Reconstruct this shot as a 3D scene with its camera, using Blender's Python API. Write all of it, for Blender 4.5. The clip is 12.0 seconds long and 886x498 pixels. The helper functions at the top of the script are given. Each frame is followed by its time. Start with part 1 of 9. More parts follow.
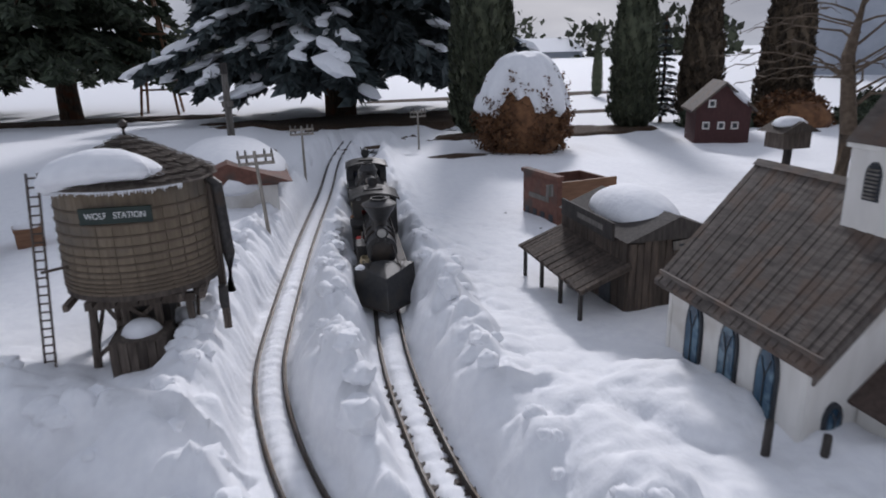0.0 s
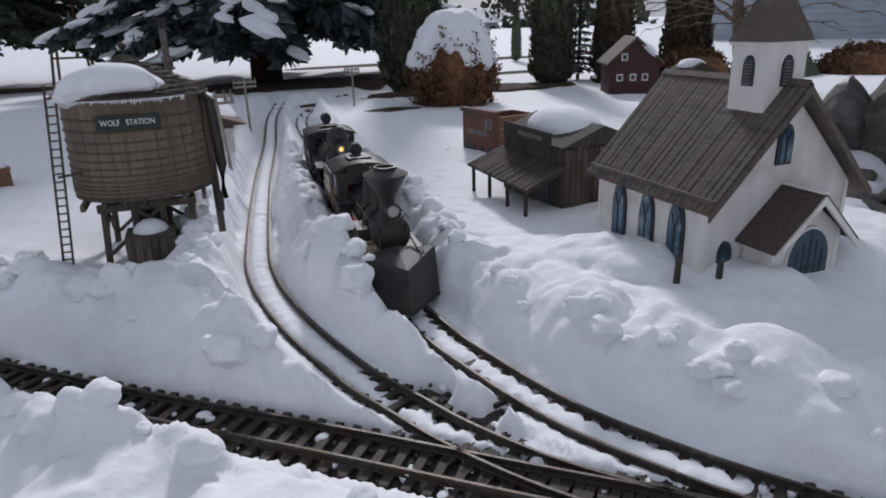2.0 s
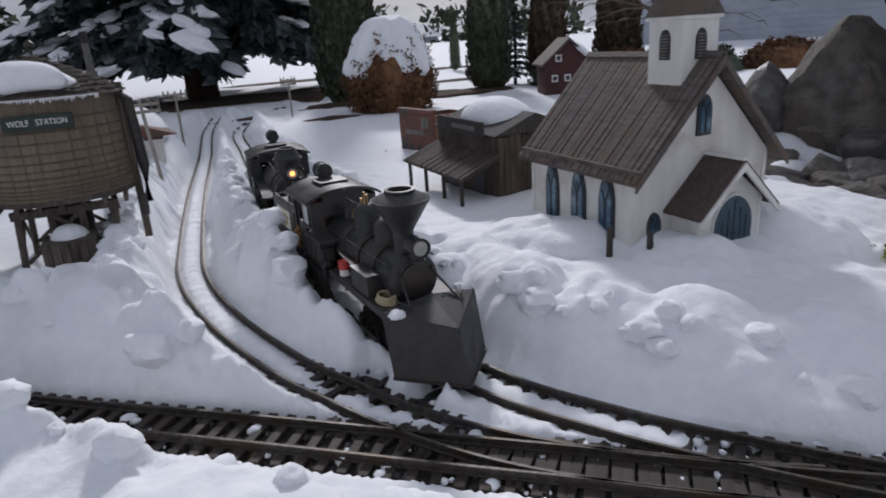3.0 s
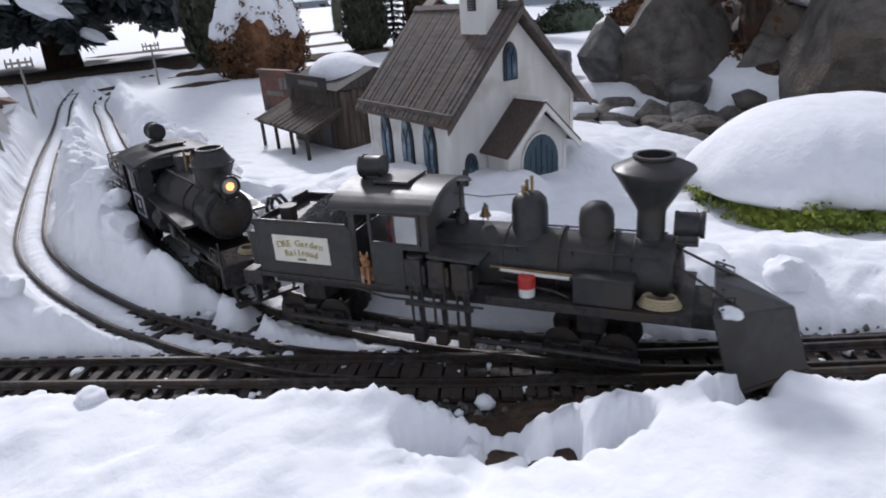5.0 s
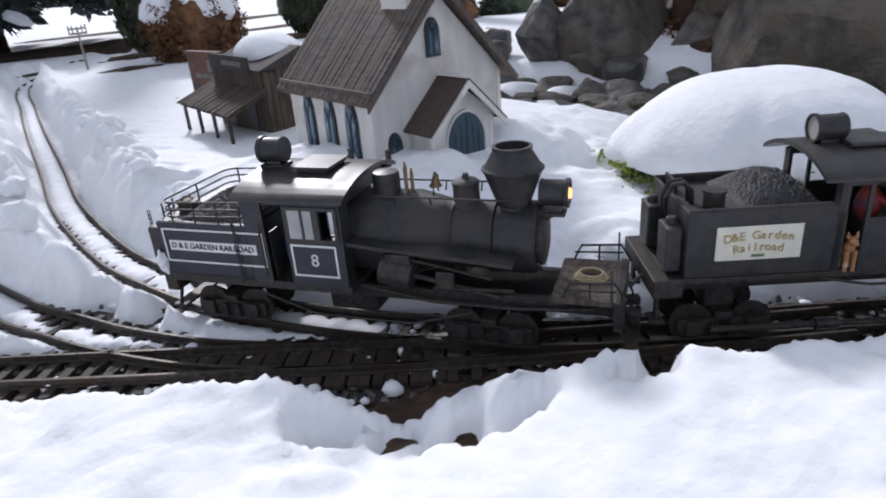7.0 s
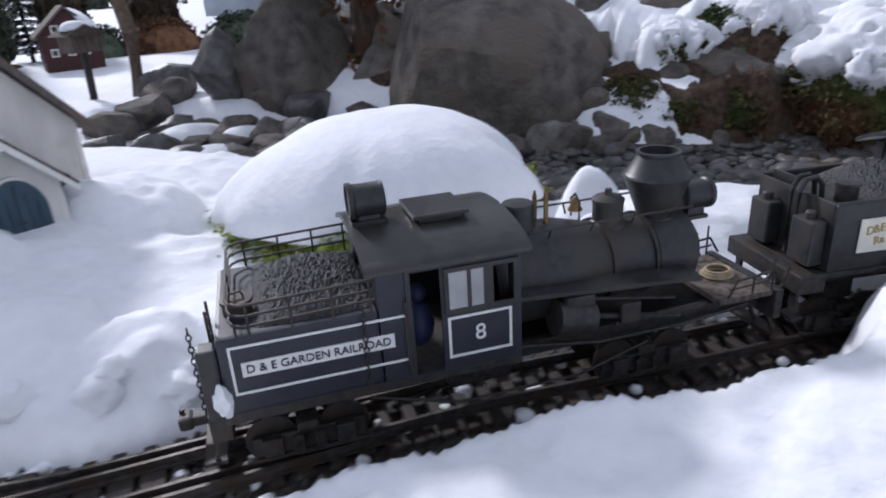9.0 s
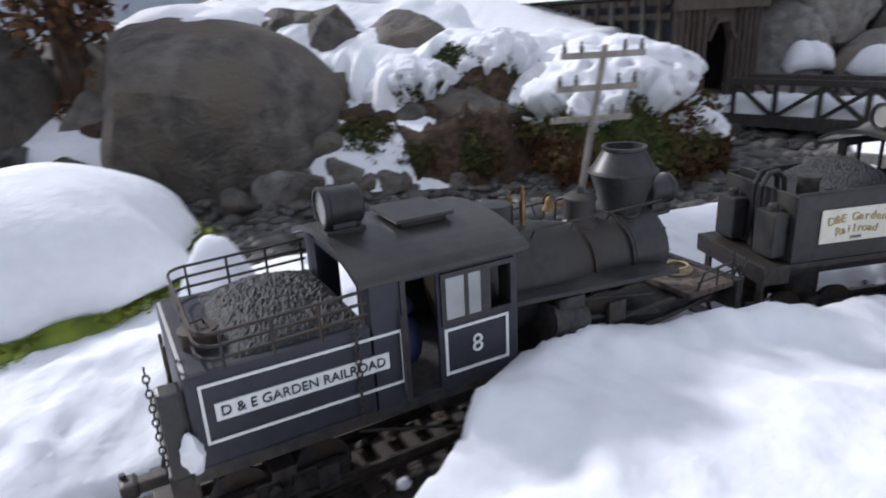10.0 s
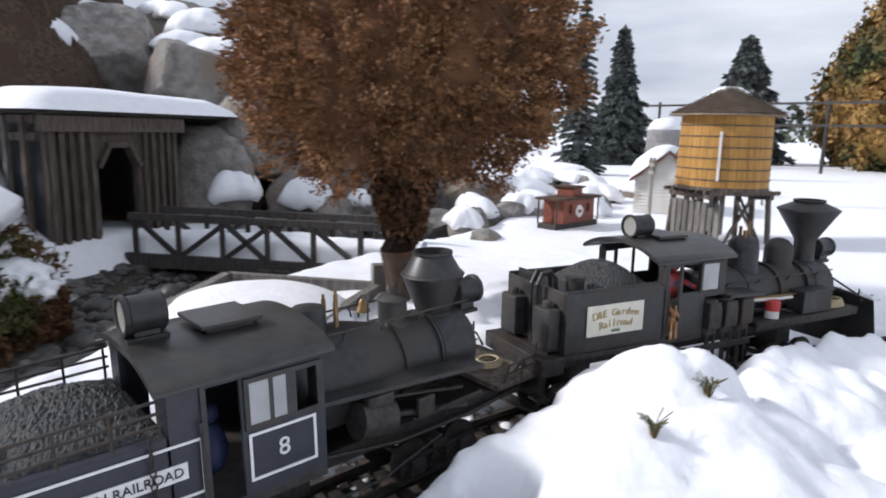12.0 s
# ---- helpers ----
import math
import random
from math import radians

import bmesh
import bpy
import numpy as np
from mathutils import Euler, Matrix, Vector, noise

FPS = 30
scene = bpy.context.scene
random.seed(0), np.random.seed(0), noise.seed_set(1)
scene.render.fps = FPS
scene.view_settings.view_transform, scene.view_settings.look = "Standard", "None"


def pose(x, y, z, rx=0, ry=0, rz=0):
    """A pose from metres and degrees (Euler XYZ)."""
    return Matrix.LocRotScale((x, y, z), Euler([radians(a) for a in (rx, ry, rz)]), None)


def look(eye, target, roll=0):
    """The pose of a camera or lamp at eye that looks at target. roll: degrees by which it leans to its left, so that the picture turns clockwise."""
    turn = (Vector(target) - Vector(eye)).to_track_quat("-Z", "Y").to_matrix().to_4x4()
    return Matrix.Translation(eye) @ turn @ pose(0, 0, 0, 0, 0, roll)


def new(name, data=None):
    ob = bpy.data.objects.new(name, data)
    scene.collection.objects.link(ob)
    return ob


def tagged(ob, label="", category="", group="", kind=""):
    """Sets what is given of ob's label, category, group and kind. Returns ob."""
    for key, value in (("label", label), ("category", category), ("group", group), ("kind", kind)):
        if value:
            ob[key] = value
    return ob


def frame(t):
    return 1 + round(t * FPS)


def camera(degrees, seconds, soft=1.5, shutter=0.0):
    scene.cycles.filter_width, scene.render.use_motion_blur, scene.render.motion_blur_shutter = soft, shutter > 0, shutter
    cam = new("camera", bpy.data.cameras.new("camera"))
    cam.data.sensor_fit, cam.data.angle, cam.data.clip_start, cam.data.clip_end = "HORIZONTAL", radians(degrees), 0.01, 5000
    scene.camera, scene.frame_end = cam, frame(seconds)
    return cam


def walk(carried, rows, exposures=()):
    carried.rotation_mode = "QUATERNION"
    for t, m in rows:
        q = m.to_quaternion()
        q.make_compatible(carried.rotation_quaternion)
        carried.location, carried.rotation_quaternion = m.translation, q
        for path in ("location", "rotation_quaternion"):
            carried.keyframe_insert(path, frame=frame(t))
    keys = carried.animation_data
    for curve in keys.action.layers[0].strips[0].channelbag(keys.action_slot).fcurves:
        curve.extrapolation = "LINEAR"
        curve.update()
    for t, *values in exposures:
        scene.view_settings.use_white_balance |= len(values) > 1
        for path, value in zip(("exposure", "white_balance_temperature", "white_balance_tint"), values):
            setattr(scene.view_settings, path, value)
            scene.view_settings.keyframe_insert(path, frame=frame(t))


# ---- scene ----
# All plan numbers are in plan units with the rail top at z = 0; one unit is K metres (45 mm gauge track).
K = 0.70
U = K


def at(x, y, z, rx=0, ry=0, rz=0):
    return pose(K * x, K * y, K * z, rx, ry, rz)


# ---- camera ----
cam = camera(68.84, 12.0, soft=1.85, shutter=0.3)
# seconds, x, y, z, yaw, pitch, roll
PATH = [
    (0.0, -0.739, -0.731, 0.721, -13.18, -16.87, -1.52),
    (0.5, -0.864, -0.955, 0.746, -15.70, -16.69, -0.71),
    (1.0, -0.892, -0.967, 0.702, -17.02, -17.16, -0.59),
    (1.5, -0.917, -0.978, 0.643, -18.56, -18.29, -1.25),
    (2.0, -0.931, -0.988, 0.620, -20.13, -19.24, -1.87),
    (2.5, -0.925, -0.990, 0.586, -21.57, -18.47, -2.98),
    (3.0, -0.898, -1.007, 0.555, -24.57, -18.21, -3.77),
    (3.5, -0.864, -1.038, 0.534, -27.70, -18.87, -4.14),
    (4.4, -0.828, -1.125, 0.524, -31.20, -20.50, -4.50),
    (5.3, -0.803, -1.204, 0.521, -33.45, -21.95, -4.66),
    (5.5, -0.803, -1.198, 0.514, -33.34, -22.00, -4.96),
    (6.0, -0.793, -1.190, 0.509, -33.18, -22.44, -4.94),
    (6.5, -0.770, -1.189, 0.495, -34.37, -22.54, -5.10),
    (6.7, -0.759, -1.197, 0.500, -35.00, -22.94, -4.84),
    (7.5, -0.655, -1.214, 0.482, -40.90, -23.20, -4.65),
    (8.3, -0.522, -1.235, 0.469, -47.79, -23.33, -4.36),
    (8.5, -0.466, -1.256, 0.470, -50.45, -23.28, -4.02),
    (9.0, -0.296, -1.347, 0.482, -56.32, -22.40, -3.50),
    (9.5, -0.102, -1.469, 0.437, -61.76, -20.46, -3.39),
    (10.0, 0.065, -1.539, 0.432, -71.10, -19.48, -3.04),
    (10.5, 0.216, -1.618, 0.451, -85.31, -15.90, -1.85),
    (11.0, 0.348, -1.838, 0.465, -95.43, -13.82, -0.40),
    (11.5, 0.479, -2.005, 0.450, -101.92, -11.27, -0.29),
    (12.0, 0.571, -2.141, 0.452, -108.08, -10.40, 1.35),
]
walk(cam, [(t, at(x, y, z, 90 + pitch, 0, yaw) @ pose(0, 0, 0, 0, 0, roll)) for t, x, y, z, yaw, pitch, roll in PATH],
     exposures=[(0.0, -0.31, 5980, 15), (1.0, -0.36, 5980, 15), (2.5, -0.42, 6020, 15), (3.7, -0.28, 6020, 15), (5.3, 0.08, 5950, 15), (7.0, 0.14, 5950, 15), (8.5, 0.13, 5750, 16), (9.5, 0.13, 5750, 16), (10.5, 0.44, 6100, 13), (12.0, 0.46, 6100, 13)])

# ---- sky and sun ----
world = bpy.data.worlds.new("winter_sky")
scene.world = world
world.use_nodes = True
wn, wl = world.node_tree.nodes, world.node_tree.links
wn.clear()
SUN_EL, SUN_AZ = 32.0, 20.0          # degrees; azimuth clockwise from +y
sky = wn.new("ShaderNodeTexSky")
sky.sky_type, sky.sun_disc = "NISHITA", False
sky.sun_elevation, sky.sun_rotation = radians(SUN_EL), radians(SUN_AZ)
sky.dust_density, sky.air_density = 4.0, 1.0
# thin high cloud cover over the clear sky
co = wn.new("ShaderNodeTexCoord")
cl = wn.new("ShaderNodeTexNoise")
cl.inputs["Scale"].default_value, cl.inputs["Detail"].default_value = 2.6, 6
mp = wn.new("ShaderNodeMapping")
mp.inputs["Scale"].default_value = (1, 1, 4)
rp = wn.new("ShaderNodeValToRGB")
rp.color_ramp.elements[0].position, rp.color_ramp.elements[0].color = 0.32, (7.2, 7.9, 9.2, 1)
rp.color_ramp.elements[1].position, rp.color_ramp.elements[1].color = 0.64, (14.0, 14.3, 14.8, 1)
mx = wn.new("ShaderNodeMix")
mx.data_type = "RGBA"
mx.inputs[0].default_value = 0.85
bg, wo = wn.new("ShaderNodeBackground"), wn.new("ShaderNodeOutputWorld")
bg.inputs[1].default_value = 0.050
wl.new(co.outputs["Generated"], mp.inputs[0])
wl.new(mp.outputs[0], cl.inputs["Vector"])
wl.new(cl.outputs[0], rp.inputs[0])
wl.new(sky.outputs[0], mx.inputs[6])
wl.new(rp.outputs[0], mx.inputs[7])
wl.new(mx.outputs[2], bg.inputs[0])
wl.new(bg.outputs[0], wo.inputs[0])
sun_data = bpy.data.lights.new("sun", "SUN")
sun_data.energy, sun_data.angle, sun_data.color = 2.5, radians(7), (1.0, 0.955, 0.90)
sun = new("sun", sun_data)
az, el = radians(SUN_AZ), radians(SUN_EL)
sun.matrix_world = look((0, 0, 0), (-math.sin(az) * math.cos(el), -math.cos(az) * math.cos(el), -math.sin(el)))


# ---- materials ----
def mat(name, col, col2=None, rough=0.8, metal=0.0, scale=60.0, bump=0.3, fine=6.0, vary=0.0, dist=0.002, coords="Object",
        stretch=(1, 1, 1), blotch=None, blotch_scale=8.0, blotch_at=(0.5, 0.62), spec=0.5, island=0.0, rough2=None, emit=None, trans=0.0):
    """A surface with grain (scale, per metre), coarse blotches of a second tone and fine relief."""
    m = bpy.data.materials.new(name)
    m.use_nodes = True
    nt, ln = m.node_tree.nodes, m.node_tree.links
    b = nt["Principled BSDF"]
    b.inputs["Roughness"].default_value, b.inputs["Metallic"].default_value = rough, metal
    b.inputs["Specular IOR Level"].default_value = spec
    tc, mpn = nt.new("ShaderNodeTexCoord"), nt.new("ShaderNodeMapping")
    mpn.inputs["Scale"].default_value = stretch
    ln.new(tc.outputs[coords], mpn.inputs[0])
    n1 = nt.new("ShaderNodeTexNoise")
    n1.inputs["Scale"].default_value, n1.inputs["Detail"].default_value = scale, 5
    ln.new(mpn.outputs[0], n1.inputs["Vector"])
    r = nt.new("ShaderNodeValToRGB")
    r.color_ramp.elements[0].position, r.color_ramp.elements[1].position = 0.34, 0.66
    r.color_ramp.elements[0].color, r.color_ramp.elements[1].color = (*col, 1), (*(col2 or col), 1)
    ln.new(n1.outputs[0], r.inputs[0])
    out = r.outputs[0]
    if blotch:
        n2 = nt.new("ShaderNodeTexNoise")
        n2.inputs["Scale"].default_value, n2.inputs["Detail"].default_value = blotch_scale, 4
        ln.new(tc.outputs[coords], n2.inputs["Vector"])
        r2 = nt.new("ShaderNodeValToRGB")
        r2.color_ramp.elements[0].position, r2.color_ramp.elements[1].position = blotch_at
        ln.new(n2.outputs[0], r2.inputs[0])
        x = nt.new("ShaderNodeMix")
        x.data_type = "RGBA"
        x.inputs[7].default_value = (*blotch, 1)
        ln.new(r2.outputs[0], x.inputs[0])
        ln.new(out, x.inputs[6])
        out = x.outputs[2]
        if rough2 is not None:
            mr = nt.new("ShaderNodeMapRange")
            mr.inputs["To Min"].default_value, mr.inputs["To Max"].default_value = rough, rough2
            ln.new(r2.outputs[0], mr.inputs[0])
            ln.new(mr.outputs[0], b.inputs["Roughness"])
    if vary or island:
        src = nt.new("ShaderNodeObjectInfo").outputs["Random"] if vary else nt.new("ShaderNodeNewGeometry").outputs["Random Per Island"]
        amt = vary or island
        mr2 = nt.new("ShaderNodeMapRange")
        mr2.inputs["To Min"].default_value, mr2.inputs["To Max"].default_value = 1 - amt, 1 + amt
        ln.new(src, mr2.inputs[0])
        hv = nt.new("ShaderNodeHueSaturation")
        ln.new(mr2.outputs[0], hv.inputs["Value"])
        ln.new(out, hv.inputs["Color"])
        out = hv.outputs[0]
    ln.new(out, b.inputs["Base Color"])
    if bump:
        n3 = nt.new("ShaderNodeTexNoise")
        n3.inputs["Scale"].default_value, n3.inputs["Detail"].default_value = scale * fine / 2, 6
        ln.new(mpn.outputs[0], n3.inputs["Vector"])
        bp = nt.new("ShaderNodeBump")
        bp.inputs["Strength"].default_value, bp.inputs["Distance"].default_value = bump, dist
        ln.new(n3.outputs[0], bp.inputs["Height"])
        ln.new(bp.outputs[0], b.inputs["Normal"])
    if emit:
        b.inputs["Emission Color"].default_value, b.inputs["Emission Strength"].default_value = (*emit[0], 1), emit[1]
    if trans:
        b.inputs["Transmission Weight"].default_value = trans
    return m


M_SNOW = mat("snow", (0.85, 0.86, 0.89), (0.90, 0.91, 0.93), rough=0.75, scale=55, bump=0.45, fine=3, dist=0.004, spec=0.25)
M_SNOWICE = mat("icy_snow", (0.72, 0.74, 0.77), (0.86, 0.87, 0.89), rough=0.5, scale=90, bump=0.6, dist=0.003)
M_BALLAST = mat("gravel", (0.022, 0.020, 0.018), (0.085, 0.078, 0.072), rough=0.85, scale=160, bump=0.9, dist=0.004, blotch=(0.07, 0.05, 0.035), blotch_scale=14)
M_STONE = mat("pebble", (0.05, 0.046, 0.043), (0.14, 0.133, 0.125), rough=0.7, scale=80, bump=0.4, island=0.5)
M_TIE = mat("brown_plastic_tie", (0.022, 0.016, 0.012), (0.05, 0.036, 0.028), rough=0.7, scale=90, stretch=(1, 6, 1), vary=0.35)
M_RAIL = mat("weathered_rail", (0.055, 0.048, 0.043), (0.115, 0.102, 0.092), rough=0.5, metal=0.6, scale=120, bump=0.25, blotch=(0.080, 0.060, 0.046), blotch_scale=30)
M_RAILTOP = mat("bare_rail_head", (0.20, 0.18, 0.16), (0.32, 0.29, 0.26), rough=0.35, metal=0.9, scale=120, bump=0.1)
M_BLACK = mat("satin_black_paint", (0.020, 0.020, 0.021), (0.036, 0.035, 0.035), spec=0.45, rough=0.42, scale=120, bump=0.15, dist=0.0006, blotch=(0.052, 0.047, 0.042), blotch_scale=22, rough2=0.7)
M_IRON = mat("sooty_iron", (0.026, 0.025, 0.025), (0.062, 0.057, 0.053), rough=0.55, metal=0.3, scale=160, bump=0.25, dist=0.0006, blotch=(0.058, 0.044, 0.034), blotch_scale=24)
M_NAVY = mat("dark_navy_paint", (0.018, 0.020, 0.030), (0.026, 0.028, 0.040), rough=0.45, scale=120, bump=0.1, dist=0.0004)
M_ROOF = mat("cab_roof_paint", (0.026, 0.025, 0.024), (0.042, 0.039, 0.036), rough=0.34, scale=100, bump=0.12, dist=0.0005, blotch=(0.045, 0.042, 0.038), blotch_scale=12, rough2=0.5)
M_COAL = mat("coal", (0.014, 0.014, 0.015), (0.10, 0.10, 0.10), rough=0.6, scale=520, bump=0.9, dist=0.0014)
M_LINE = mat("white_lining", (0.72, 0.72, 0.70), (0.80, 0.80, 0.78), rough=0.6, scale=200, bump=0.05)
M_SIGN = mat("cream_sign", (0.68, 0.66, 0.56), (0.78, 0.75, 0.64), rough=0.6, scale=80, bump=0.05)
M_GOLD = mat("ochre_letter", (0.38, 0.30, 0.12), (0.46, 0.36, 0.15), rough=0.6, scale=90, bump=0.0)
M_GREENLET = mat("green_letter", (0.10, 0.16, 0.08), (0.14, 0.2, 0.1), rough=0.6, scale=90, bump=0.0)
M_BRASS = mat("dull_brass", (0.20, 0.13, 0.06), (0.32, 0.22, 0.11), rough=0.45, metal=0.9, scale=120, bump=0.2)
M_GLASSY = mat("lamp_lens", (0.30, 0.29, 0.26), (0.42, 0.41, 0.38), rough=0.12, scale=30, bump=0.0)
M_LIT = mat("lit_lamp_lens", (0.5, 0.3, 0.1), rough=0.2, scale=30, bump=0.0, emit=((1.0, 0.36, 0.08), 3.5))
M_PANE = mat("milky_pane", (0.30, 0.31, 0.31), (0.42, 0.43, 0.43), rough=0.15, scale=20, bump=0.0)
M_RED = mat("red_plastic", (0.45, 0.03, 0.025), (0.55, 0.05, 0.04), rough=0.4, scale=60, bump=0.05)
M_WHITEP = mat("white_plastic", (0.72, 0.70, 0.66), (0.8, 0.78, 0.74), rough=0.45, scale=60, bump=0.05)
M_ROPE = mat("pale_rope", (0.42, 0.34, 0.2), (0.55, 0.46, 0.3), rough=0.9, scale=400, bump=0.6)
M_DOG = mat("tan_figure_paint", (0.32, 0.15, 0.06), (0.42, 0.22, 0.10), rough=0.6, scale=60, blotch=(0.6, 0.52, 0.42), blotch_scale=60)
M_BLUEF = mat("blue_figure_paint", (0.012, 0.018, 0.06), (0.02, 0.03, 0.09), rough=0.6, scale=60)
M_POLE = mat("bleached_pole_wood", (0.24, 0.215, 0.18), (0.36, 0.33, 0.29), rough=0.85, scale=60, stretch=(3, 3, 0.4), bump=0.4)
M_FIGURE = mat("painted_figure", (0.28, 0.03, 0.03), (0.36, 0.05, 0.04), rough=0.6, scale=60, blotch=(0.05, 0.06, 0.12), blotch_scale=40)
M_WHITEW = mat("worn_white_paint", (0.66, 0.64, 0.60), (0.78, 0.76, 0.72), rough=0.7, scale=40, stretch=(1, 1, 0.25), bump=0.3, dist=0.001, blotch=(0.50, 0.46, 0.40), blotch_scale=12, blotch_at=(0.55, 0.75))
M_SHAKE = mat("grey_brown_roof_board", (0.070, 0.058, 0.051), (0.135, 0.115, 0.100), rough=0.8, scale=50, stretch=(4, 0.5, 1), bump=0.5, dist=0.002, vary=0.16, blotch=(0.12, 0.085, 0.065), blotch_scale=20)
M_PORCHR = mat("dark_brown_felt_roof", (0.060, 0.042, 0.035), (0.095, 0.068, 0.056), rough=0.9, scale=150, bump=0.6, dist=0.001)
M_BLUE = mat("blue_stained_glass", (0.012, 0.035, 0.065), (0.07, 0.14, 0.21), rough=0.22, scale=45, stretch=(1, 1, 0.4), bump=0.1, blotch=(0.14, 0.22, 0.28), blotch_scale=30)
M_DOORB = mat("slate_blue_door_paint", (0.022, 0.052, 0.078), (0.045, 0.085, 0.115), rough=0.6, scale=60, stretch=(3, 3, 0.3), bump=0.3)
# frame paint; also the near-black that stands for shade inside the snow shed
M_LEAD = mat("dark_frame_and_shade", (0.018, 0.022, 0.028), (0.035, 0.04, 0.048), rough=0.6, scale=80)
M_STAVE = mat("weathered_stave", (0.155, 0.120, 0.082), (0.225, 0.178, 0.124), rough=0.85, scale=40, stretch=(5, 5, 0.4), bump=0.4, dist=0.002, vary=0.06, blotch=(0.145, 0.122, 0.095), blotch_scale=9)
M_HOOP = mat("wood_hoop", (0.085, 0.064, 0.045), (0.14, 0.105, 0.075), rough=0.8, scale=60, bump=0.3)
M_TIMBER = mat("weathered_timber", (0.055, 0.042, 0.034), (0.13, 0.105, 0.085), rough=0.9, scale=60, stretch=(3, 3, 0.4), bump=0.5, dist=0.002, vary=0.25)
M_GREYT = mat("grey_timber", (0.10, 0.092, 0.082), (0.21, 0.195, 0.175), rough=0.9, scale=60, stretch=(3, 3, 0.4), bump=0.5, dist=0.002, vary=0.2)
M_OLDWOOD = mat("old_brown_wood", (0.036, 0.027, 0.022), (0.092, 0.070, 0.054), rough=0.9, scale=60, stretch=(3, 3, 0.4), bump=0.5, dist=0.002, vary=0.3)
M_DARKT = mat("dark_timber", (0.022, 0.019, 0.018), (0.055, 0.048, 0.043), rough=0.85, scale=60, stretch=(3, 3, 0.5), bump=0.4, dist=0.002, vary=0.25)
M_SIGNG = mat("dark_green_sign", (0.010, 0.022, 0.018), (0.02, 0.035, 0.028), rough=0.6, scale=60)
M_SHINGLE = mat("cedar_shingle", (0.10, 0.082, 0.068), (0.19, 0.16, 0.135), rough=0.9, scale=60, stretch=(3, 3, 1), bump=0.5, dist=0.002, vary=0.2)


# ---- mesh helpers (plan units) ----
def part(name, bm, material, parent=None, label="", smooth=False, m=None):
    """Links a bmesh as one mesh object, scaled to metres, under a thing or part."""
    me = bpy.data.meshes.new(name)
    bmesh.ops.recalc_face_normals(bm, faces=bm.faces)
    bm.transform(Matrix.Scale(K, 4))
    if smooth:
        for fc in bm.faces:
            fc.smooth = True
    bm.to_mesh(me)
    bm.free()
    if smooth:
        me.set_sharp_from_angle(angle=radians(38))
    for x in (material if isinstance(material, (list, tuple)) else [material]):
        me.materials.append(x)
    ob = new(name, me)
    if parent:
        ob.parent = parent
    if m is not None:
        ob.matrix_basis = m
    if label:
        tagged(ob, label)
    return ob


def thing(name, label, category, m=None, group="", kind=""):
    ob = new(name)
    ob.empty_display_size = 0.02
    if m is not None:
        ob.matrix_basis = m
    return tagged(ob, label, category, group, kind)


def box(x0, x1, y0, y1, z0, z1, bevel=0.0, bm=None):
    own = bmesh.new()
    bmesh.ops.create_cube(own, size=1.0, matrix=Matrix.Translation(((x0 + x1) / 2, (y0 + y1) / 2, (z0 + z1) / 2)) @ Matrix.Diagonal((x1 - x0, y1 - y0, z1 - z0, 1)))
    if bevel:
        bmesh.ops.bevel(own, geom=list(own.edges), offset=bevel, segments=2, affect="EDGES", profile=0.6)
    return join(bm, own)


def join(bm, own):
    if bm is None:
        return own
    me = bpy.data.meshes.new("join")
    own.to_mesh(me)
    own.free()
    bm.from_mesh(me)
    bpy.data.meshes.remove(me)
    return bm


def rod(p0, p1, r, r1=None, seg=10, bm=None, caps=True):
    p0, p1 = Vector(p0), Vector(p1)
    d = p1 - p0
    own = bmesh.new()
    bmesh.ops.create_cone(own, cap_ends=caps, segments=seg, radius1=r, radius2=r if r1 is None else r1, depth=d.length,
                          matrix=Matrix.Translation((p0 + p1) / 2) @ d.to_track_quat("Z", "Y").to_matrix().to_4x4())
    return join(bm, own)


def beam(p0, p1, w, h, bm=None, up=(0, 0, 1), bevel=0.0):
    """A square bar from p0 to p1, w wide and h deep (along up)."""
    p0, p1 = Vector(p0), Vector(p1)
    d = (p1 - p0)
    z = d.normalized()
    u = Vector(up)
    if abs(u.dot(z)) > 0.95:
        u = Vector((0, 1, 0))
    x = u.cross(z).normalized()
    y = z.cross(x)
    r = Matrix((x, y, z)).transposed().to_4x4()
    own = bmesh.new()
    bmesh.ops.create_cube(own, size=1.0, matrix=Matrix.Translation((p0 + p1) / 2) @ r @ Matrix.Diagonal((w, h, d.length, 1)))
    if bevel:
        bmesh.ops.bevel(own, geom=list(own.edges), offset=bevel, segments=1, affect="EDGES")
    return join(bm, own)


def lathe(profile, seg=28, origin=(0, 0, 0), axis="z", bm=None):
    """Turns (radius, height) pairs about an axis through origin."""
    own = bmesh.new()
    rings = []
    for r, h in profile:
        ring = []
        for i in range(seg):
            a = 2 * math.pi * i / seg
            c, s = max(r, 1e-5) * math.cos(a), max(r, 1e-5) * math.sin(a)
            p = {"z": (c, s, h), "x": (h, c, s), "y": (c, h, s)}[axis]
            ring.append(own.verts.new(Vector(p) + Vector(origin)))
        rings.append(ring)
    for a, b in zip(rings, rings[1:]):
        for i in range(seg):
            own.faces.new((a[i], a[(i + 1) % seg], b[(i + 1) % seg], b[i]))
    own.faces.new(rings[0][::-1])
    own.faces.new(rings[-1])
    return join(bm, own)


